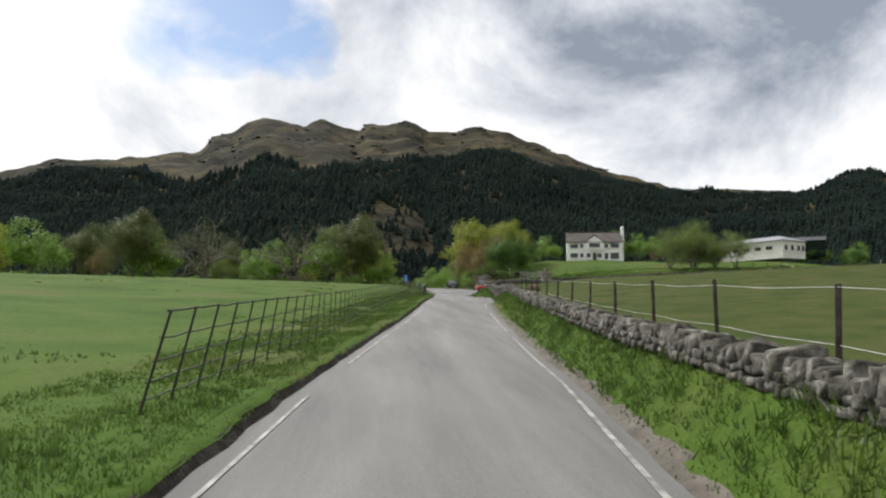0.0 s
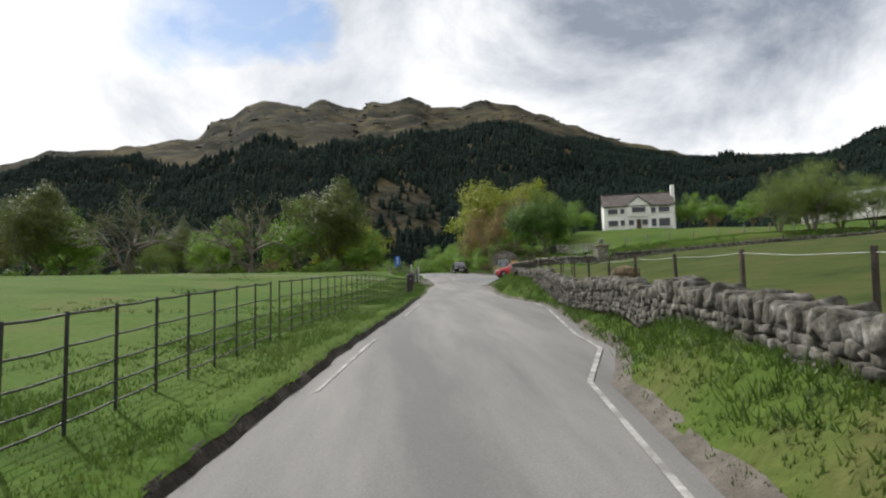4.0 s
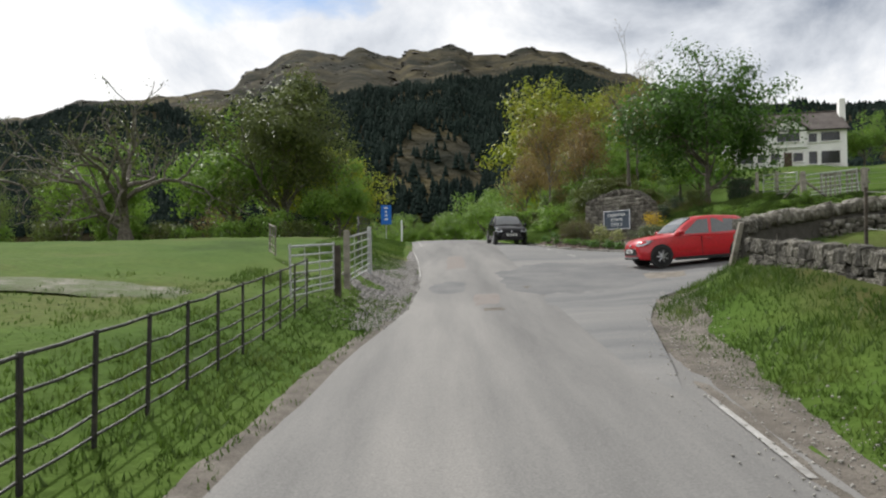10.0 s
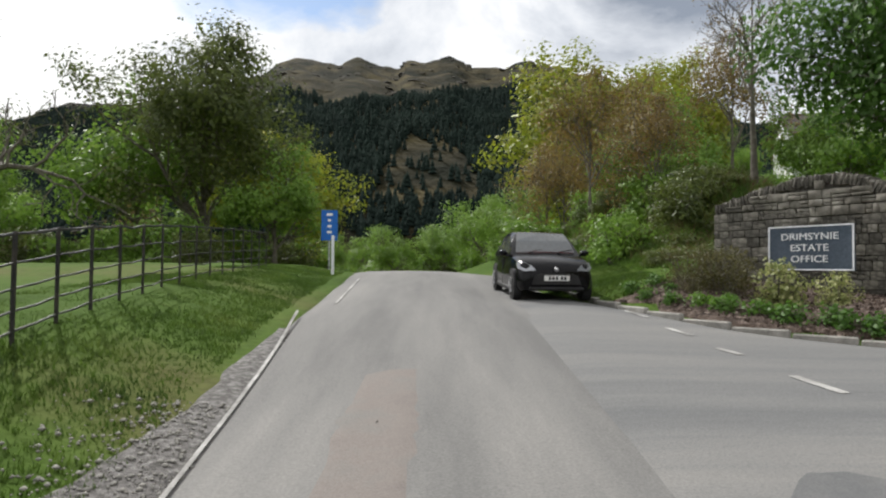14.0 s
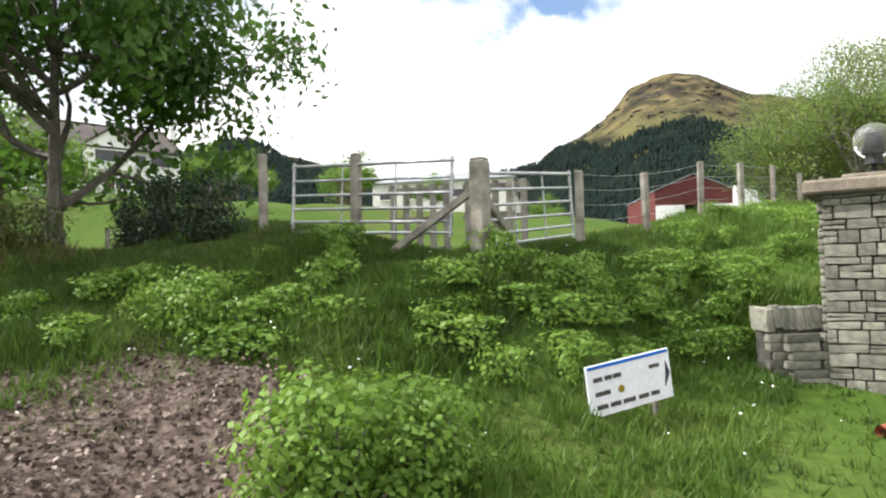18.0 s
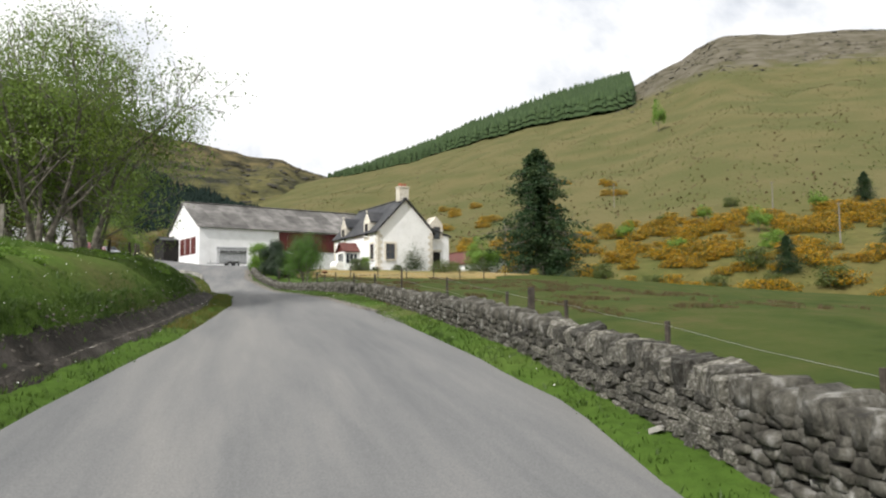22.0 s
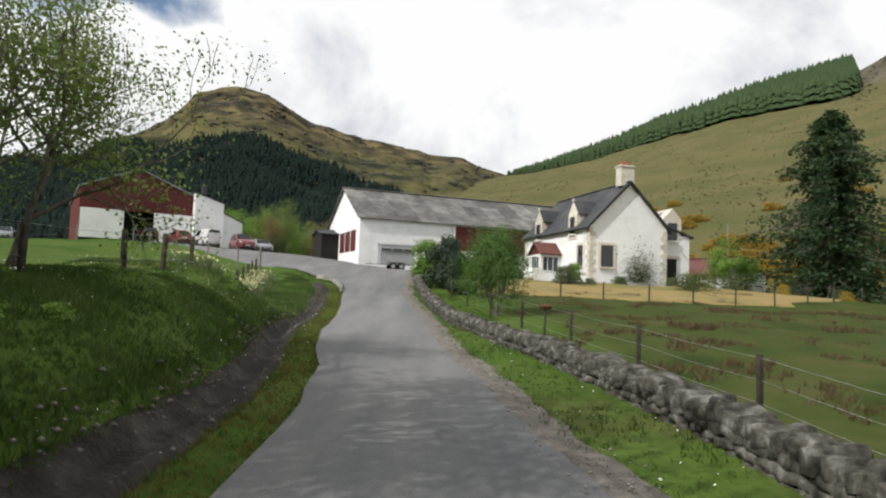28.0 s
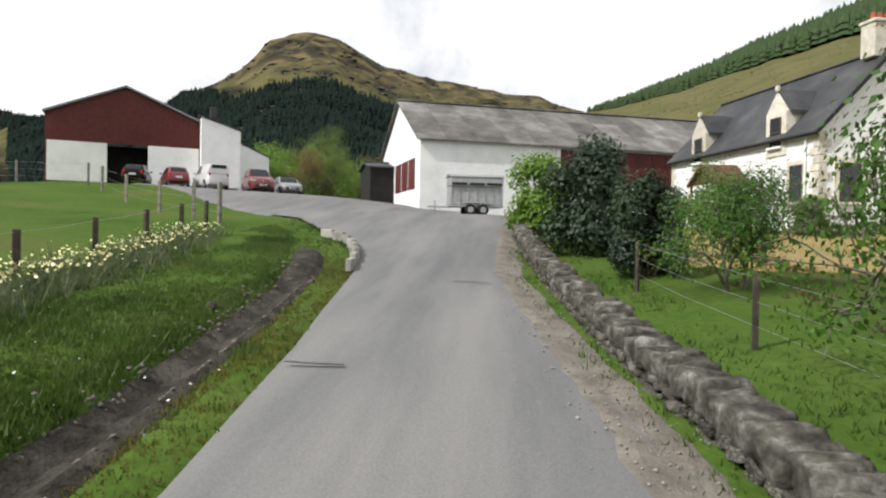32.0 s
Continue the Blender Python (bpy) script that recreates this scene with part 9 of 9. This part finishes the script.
# the red shed
SD = Matrix.Translation((117.0, 55.7, 11.9)) @ Matrix.Rotation(radians(29), 4, "Z")
shed = thing("farm_shed", "large farm shed with dark red sheeting over white walls", "shed", SD)
SW2, SLN = 11.4, 22.0
o = [(-SW2 / 2, 2.6), (SW2 / 2, 2.6), (SW2 / 2, 4.9), (0, 7.25), (-SW2 / 2, 4.9)]
part("red_gable", Geo().loft([[(-0.05 + 0.1 * s, y, z) for y, z in o] for s in (0, 1)]), M_redsheet, shed)
for k in range(28):
    y0 = -SW2 / 2 + k * SW2 / 28
    yc = y0 + SW2 / 56
    top = 4.9 + 2.35 * (1 - abs(yc) / (SW2 / 2))
    part("sheet_rib", Geo().box((-0.09, yc, (2.6 + top) / 2), (0.05, 0.06, top - 2.7)), M_redsheet, shed)
for y, w in ((3.55, 4.3), (-3.7, 4.0)):
    part("white_wall", Geo().box((0, y, 1.0), (0.3, w, 3.2), None, 0.02), M_white, shed)
part("dark_opening", Geo().box((3.0, -0.1, 1.0), (0.1, 11.0, 3.4)), M_dark, shed)
for s in (-1, 1):
    part("side_wall", Geo().box((SLN / 2, s * SW2 / 2, 2.2), (SLN, 0.25, 5.6)), M_redsheet, shed)
    part("roof", Geo().loft([[(x, s * (SW2 / 2 + 0.3), 4.8), (x, 0, 7.3), (x, 0, 7.45), (x, s * (SW2 / 2 + 0.3), 4.95)] for x in (-0.4, SLN + 0.4)]), M_pale, shed)
part("back_wall", Geo().box((SLN, 0, 2.2), (0.25, SW2, 5.2)), M_dark, shed)
tw = thing("white_outbuilding", "tall narrow whitewashed building beside the shed", "building", SD @ Matrix.Translation((-1.4, -SW2 / 2 - 1.7, -0.2)))
part("wall", Geo().loft([[(x, -1.6, -0.5), (x, 1.6, -0.5), (x, 1.6, 5.4), (x, -1.6, 4.4)] for x in (0, 9)]), M_whitewash, tw)
part("wall", Geo().loft([[(x, -4.6, -0.5), (x, -1.6, -0.5), (x, -1.6, 3.9), (x, -4.6, 2.6)] for x in (3, 10)]), M_whitewash, tw)
part("roof", Geo().loft([[(x, -1.8, 4.4), (x, 1.8, 5.5), (x, 1.8, 5.6), (x, -1.8, 4.5)] for x in (-0.1, 9.1)]), M_slate, tw)
part("roof", Geo().loft([[(x, -4.8, 2.55), (x, -1.6, 3.95), (x, -1.6, 4.05), (x, -4.8, 2.65)] for x in (2.9, 10.1)]), M_slate, tw)
part("chimney", Geo().box((0.6, 0.6, 5.9), (0.5, 0.5, 1.0)), M_slate, tw)
ds = thing("dark_shed", "small dark timber shed beyond the barn gable", "shed", pose(120.6, 34.0, 9.9, 0, 0, -70))
part("wall", gable_walls(4.5, 5.0, 3.0, 3.5), M_dark, ds)
roof_slabs(ds, 4.5, 5, 3.0, 3.5, 0.2, 0.2, M_slate)
pl = thing("pallet_stack", "two upright wooden pallets by the dark shed", "pallets", pose(19.6, 36.6, land1(19.6, 36.6) + 0.1, 0, 0, -70))
for x in (-0.7, 0.7):
    for k in range(5):
        part("slat", Geo().box((x - 0.5 + 0.25 * k, 0, 0.7), (0.12, 0.03, 1.3), None, 0.006), M_post, pl)
    for z in (0.15, 0.7, 1.25):
        part("bearer", Geo().box((x, 0.05, z), (1.2, 0.06, 0.1), None, 0.006), M_post, pl)

# ---- vehicles ----


def car(paint, label, L, W, H, hood, wheelbase, windscreen=(0.28, 0.46), roof_end=0.86, tail=0.9, belt=0.62, wheel_r=0.3, kind="hatchback", name="car", glass=None):
    """A car along +x, its front at x = L/2, standing on z = 0. hood: height of the bonnet's rear edge; windscreen: its foot and head as shares of the length from the front."""
    c = thing(name, label, "van" if kind == "van" else "car")
    hw = W / 2
    g = Geo()
    X = lambda s: L / 2 - s * L
    # the lower body as rings across the length: (share, bottom, shoulder height, half width low, half width high)
    st = ((0.0, 0.32, hood * 0.68, 0.70, 0.64), (0.012, 0.25, hood * 0.77, 0.85, 0.76), (0.05, 0.21, hood * 0.86, 0.94, 0.86), (0.12, 0.20, hood * 0.94, 0.98, 0.91), (windscreen[0], 0.19, hood, 1.0, 0.94), (0.5, 0.19, belt * H, 1.0, 0.955), (0.72, 0.19, belt * H + 0.03, 1.0, 0.955), (0.86, 0.20, belt * H + 0.05, 0.99, 0.94), (0.95, 0.24, belt * H + 0.03, 0.93, 0.86), (0.99, 0.30, belt * H - 0.05, 0.85, 0.76), (1.0, 0.36, belt * H - 0.15, 0.78, 0.70))
    rings = []
    for s, b, t, lo, hi in st:
        x = X(s)
        mid = b + (t - b) * 0.45
        rings.append([(x, -hw * lo * 0.93, b), (x, -hw * lo, b + 0.09), (x, -hw * lo * 1.0, mid), (x, -hw * hi, t - 0.06), (x, -hw * hi * 0.9, t), (x, 0, t + 0.02), (x, hw * hi * 0.9, t), (x, hw * hi, t - 0.06), (x, hw * lo, mid), (x, hw * lo, b + 0.09), (x, hw * lo * 0.93, b)])
    part("body", g.loft(rings), paint, c, smooth=True)
    # cabin: a painted shell with panes of dark glass set on it
    z0 = belt * H - 0.03
    sa, sb = windscreen
    cab = ((sa, hood - 0.03, 0.92, hood - 0.01), ((sa + sb) / 2, (hood + z0) / 2 - 0.03, 0.845, (hood + H) / 2 + 0.02), (sb, z0, 0.765, H - 0.045), ((sb + 0.64) / 2, z0, 0.76, H), (0.64, z0, 0.755, H), (roof_end - 0.04, z0, 0.72, H - 0.055), (roof_end, z0, 0.715, H - 0.11), ((roof_end + tail + 0.07) / 2, z0, 0.77, (H - 0.11 + belt * H) / 2 + 0.03), (tail + 0.075, z0 - 0.02, 0.82, belt * H + 0.02))
    part("cabin", Geo().loft([[(X(q), -hw * 0.95, zb), (X(q), -hw * (tw + 0.01), max(zb + 0.005, zt - 0.06)), (X(q), -hw * tw * 0.9, zt), (X(q), 0, zt + 0.018), (X(q), hw * tw * 0.9, zt), (X(q), hw * (tw + 0.01), max(zb + 0.005, zt - 0.06)), (X(q), hw * 0.95, zb)] for q, zb, tw, zt in cab]), paint, c, smooth=True)
    glass = glass or M_glassdark
    side = lambda q, z, o=0.0: hw * (0.95 + (float(np.interp(q, [v[0] for v in cab], [v[2] for v in cab])) + 0.01 - 0.95) * (z - z0) / max(0.05, float(np.interp(q, [v[0] for v in cab], [v[3] for v in cab])) - 0.06 - z0)) + o
    zt = H - 0.115
    front = [(sa + 0.075, z0 + 0.055), (sb + 0.035, zt), (0.575, zt + 0.01), (0.565, z0 + 0.05)]
    rear = [(0.59, z0 + 0.05), (0.60, zt + 0.01), (roof_end - 0.075, zt - 0.035), (roof_end - 0.005, z0 + 0.16), (roof_end - 0.03, z0 + 0.075)]
    for s in (-1, 1):
        for pane in ([front] if kind == "van" else [front, rear]):
            part("side_window", Geo().loft([[(X(q), s * side(q, z, o), z) for q, z in pane] for o in (-0.03, 0.007)]), glass, c)
    for nm, q0, q1, h0, h1, w0, w1 in (("windscreen", sa + 0.012, sb - 0.012, hood + 0.02, H - 0.055, 0.80, 0.66), ("rear_window", roof_end + 0.012, tail + 0.055, H - 0.14, z0 + 0.12, 0.60, 0.68)):
        up = 0.024
        part(nm, Geo().loft([[(X(q), y, z + o) for q, y, z in ((q0, -hw * w0, h0), (q0, 0, h0 + 0.02), (q0, hw * w0, h0), ((q0 + q1) / 2, hw * (w0 + w1) / 2, (h0 + h1) / 2 + 0.045), (q1, hw * w1, h1), (q1, 0, h1 + 0.016), (q1, -hw * w1, h1), ((q0 + q1) / 2, -hw * (w0 + w1) / 2, (h0 + h1) / 2 + 0.045))] for o in (-0.04, up)]), glass, c)
    for s in (-1, 1):
        m = part("mirror", Geo().ball((X(windscreen[0] + 0.05), s * (hw + 0.09), z0 + 0.12), 0.1, 10, 8, 0.72), paint, c, smooth=True)
        part("mirror_arm", Geo().tube((X(windscreen[0] + 0.05), s * (hw - 0.08), z0 + 0.05), (X(windscreen[0] + 0.05), s * (hw + 0.06), z0 + 0.09), 0.03, None, 6), M_plastic, m)
        part("headlight", Geo().loft([[(X(q) + o, s * hw * u, hood * v) for q, u, v in ((0.006, 0.52, 0.69), (0.016, 0.80, 0.67), (0.06, 0.945, 0.72), (0.10, 0.94, 0.85), (0.06, 0.82, 0.86), (0.02, 0.62, 0.79))] for o in (-0.05, 0.035)]), M_headlight, c, smooth=True)
        part("tail_light", Geo().box((X(0.985), s * hw * 0.74, belt * H - 0.12), (0.12, 0.16, 0.3), None, 0.03), M_lampred, c)
        part("door_seam", Geo().box((X(0.5), s * (hw * 0.985), 0.55), (0.012, 0.03, 0.6)), M_plastic, c)
        part("door_handle", Geo().box((X(0.56), s * (hw * 1.0), belt * H - 0.14), (0.16, 0.03, 0.03), None, 0.01), paint, c)
        part("sill", Geo().box((X(0.5), s * hw * 0.97, 0.2), (wheelbase * 0.7, 0.05, 0.1), None, 0.02), M_plastic, c)
        for wx in (wheelbase / 2 + L * 0.01, -wheelbase / 2 + L * 0.01):
            part("wheel_arch", Geo().tube((wx, s * (hw - 0.16), wheel_r + 0.02), (wx, s * (hw + 0.006), wheel_r + 0.02), wheel_r + 0.055, None, 22), M_plastic, c)
            w = part("wheel", Geo().loft([[(wx + rr * math.cos(a), s * (hw + yy), wheel_r + rr * math.sin(a)) for a in np.linspace(0, 6.283, 25)[:-1]] for rr, yy in ((wheel_r * 0.9, -0.18), (wheel_r, -0.15), (wheel_r, -0.01), (wheel_r * 0.92, 0.015))]), M_tyre, c, smooth=True)
            part("rim", Geo().tube((wx, s * (hw + 0.005), wheel_r), (wx, s * (hw + 0.022), wheel_r), wheel_r * 0.66, wheel_r * 0.62, 20), M_plastic, w)
            for k in range(7):
                a = 6.283 * k / 7
                part("spoke", Geo().tube((wx, s * (hw + 0.025), wheel_r), (wx + wheel_r * 0.6 * math.cos(a), s * (hw + 0.022), wheel_r + wheel_r * 0.6 * math.sin(a)), 0.03, 0.022, 5), M_alloy, w)
    part("grille", Geo().loft([[(X(0.0) + o, y, z) for y, z in ((-W * 0.31, 0.36), (W * 0.31, 0.36), (W * 0.27, 0.54), (W * 0.2, 0.58), (-W * 0.2, 0.58), (-W * 0.27, 0.54))] for o in (-0.08, 0.028)]), M_plastic, c)
    part("upper_grille", Geo().box((X(0.016), 0, hood * 0.66), (0.05, W * 0.34, 0.05), None, 0.02), M_plastic, c)
    part("badge", Geo().ball((X(0.006) + 0.03, 0, hood * 0.70), 0.05, 12, 6, 0.9), M_alloy, c)
    pt = part("number_plate", Geo().box((X(0.0) + 0.04, 0, 0.49), (0.02, 0.52, 0.11), None, 0.004), M_plate, c)
    for k in (-0.15, -0.075, 0.0, 0.1, 0.17):
        part("plate_bar", Geo().box((X(0.0) + 0.052, k, 0.49), (0.004, 0.05, 0.07)), M_ink, pt)
    part("rear_plate", Geo().box((X(1.0) - 0.02, 0, 0.62), (0.02, 0.5, 0.11), None, 0.004), M_plate, c)
    part("bumper", Geo().box((X(0.006), 0, 0.27), (0.1, W * 0.7, 0.08), None, 0.03), M_plastic, c)
    for y in (-0.28, 0.22):
        part("wiper", Geo().tube((X(windscreen[0] + 0.01), y * W * 0.8, hood + 0.05), (X(windscreen[0] + 0.03), y * W * 0.8 + 0.5 * W * 0.4, hood + 0.11), 0.012, None, 5), M_plastic, c)
    return c


def park(c, x, y, yaw, z=None, pitch=0.0):
    z = (float(road_z(x, y)) if road_gap(np.array([x]), np.array([y]))[1][0] < 0 or road_gap(np.array([x]), np.array([y]))[0][0] < 0 else land1(x, y) + 0.10) if z is None else z
    c.matrix_world = Matrix.Translation((x, y, z)) @ Euler((0, radians(pitch), radians(yaw))).to_matrix().to_4x4()
    return c


red = car(M_carred, "bright red hatchback waiting at the lane mouth", 3.9, 1.69, 1.47, 0.95, 2.49, wheel_r=0.3, glass=M_windscreen)
park(red, 8.3, 25.95, 184, None, 3)
blk = car(M_carblack, "black hatchback facing the camera on the road", 3.8, 1.64, 1.42, 0.94, 2.47, wheel_r=0.29, glass=M_windscreen)
park(blk, 3.8, 40.0, -87, float(np.interp(40.0, A_Y, A_Z)), 3)
# in the yard
mar = car(M_carmaroon, "maroon off-road car parked in the yard", 4.5, 1.8, 1.8, 1.15, 2.7, belt=0.6, wheel_r=0.37)
park(mar, 112.4, 42.83, -150)
van = car(M_carwhite, "small white van parked before the shed", 4.2, 1.75, 1.85, 1.1, 2.7, windscreen=(0.22, 0.36), roof_end=1.0, tail=0.93, kind="van", name="van")
park(van, 113.57, 46.96, 40)
s1 = car(M_carmaroon, "dark red hatchback parked before the shed", 3.9, 1.68, 1.45, 0.93, 2.45)
park(s1, 113.4, 49.73, 35)
s2 = car(M_carblack, "dark estate car parked before the shed", 4.2, 1.7, 1.45, 0.93, 2.55)
park(s2, 113.84, 53.0, 20)
s3 = car(M_cargrey, "silver car parked beyond the maroon car", 4.1, 1.7, 1.5, 0.95, 2.5)
park(s3, 115.45, 41.56, -150)
park(copy_thing(s3, Matrix.Identity(4)), 112.6, 67.5, -150, land1(112.6, 67.5) + 0.05)
park(copy_thing(s2, Matrix.Identity(4)), 115.0, 71.5, -140, land1(115.0, 71.5) + 0.05)
park(copy_thing(s3, Matrix.Identity(4)), 117.5, 75.5, -150, land1(117.5, 75.5) + 0.05)
park(copy_thing(van, Matrix.Identity(4)), 92.5, 88, -150, land1(92.5, 88) + 0.05)

# the livestock trailer
tr = thing("livestock_trailer", "galvanised twin-axle livestock trailer by the barn", "trailer", pose(103.9, 26.3, land1(103.9, 26.3) + 0.12, 0, 0, -78))
part("chassis", Geo().box((0, 0, 0.55), (3.3, 1.4, 0.12), None, 0.02), M_trailer, tr)
part("lower_panel", Geo().box((0, 0, 1.15), (3.2, 1.4, 1.1), None, 0.03), M_trailer, tr)
for k in range(3):
    part("vent_slot", Geo().box((-1.05 + 1.05 * k, -0.86, 1.86), (0.9, 0.03, 0.14), None, 0.01), M_dark, tr)
part("upper_panel", Geo().box((0, 0, 2.0), (3.2, 1.66, 0.6), None, 0.05), M_trailer, tr)
part("roof", Geo().loft([[(x, -0.88, 2.28), (x, -0.6, 2.42), (x, 0, 2.47), (x, 0.6, 2.42), (x, 0.88, 2.28)] for x in (-1.66, 1.66)]), M_alloy, tr, smooth=True)
for k in range(7):
    part("rib", Geo().box((-1.5 + 0.5 * k, -0.72, 1.2), (0.05, 0.04, 1.0)), M_trailer, tr)
for x in (-0.38, 0.38):
    for s in (-1, 1):
        w = part("wheel", Geo().tube((x, s * 0.72, 0.33), (x, s * 0.92, 0.33), 0.33, None, 22), M_tyre, tr)
        part("rim", Geo().tube((x, s * 0.92, 0.33), (x, s * 0.935, 0.33), 0.18, None, 16), M_alloy, w)
for s in (-1, 1):
    part("mudguard", Geo().box((0, s * 0.86, 0.74), (1.6, 0.24, 0.05), None, 0.02), M_trailer, tr)
part("drawbar", Geo().box((-2.2, 0, 0.5), (1.3, 0.12, 0.1), None, 0.02), M_trailer, tr)
part("jockey_wheel", Geo().tube((-2.4, 0.12, 0.12), (-2.4, 0.12, 0.9), 0.03, None, 8).tube((-2.4, 0.06, 0.12), (-2.4, 0.18, 0.12), 0.11, None, 12), M_trailer, tr)
# white garden tank by the porch, and small litter
tk = thing("oil_tank", "white drum beside the porch", "tank", pose(93.3, 15.2, land1(93.3, 15.2) + 0.55, 0, 90, 20))
part("drum", Geo().tube((0, 0, -0.7), (0, 0, 0.7), 0.5, None, 18), M_white, tk)
for x, y, s in ((-9.9, -71.8, 0.3), (-2.7, 23.4, 0.13), (-2.3, 23.0, 0.16), (25.2, 21.0, 0.1)):
    lt = thing("loose_stone", "pale loose stone lying in the grass", "stone", pose(x, y, land1(x, y) + 0.05, 10, 20, 40))
    gg = Geo()
    gg.v, gg.f = [tuple(np.array(p) * np.array([s * 1.6, s, s * 0.6])) for p in STONES[2][0]], list(STONES[2][1])
    part("body", gg, M_kerb, lt)
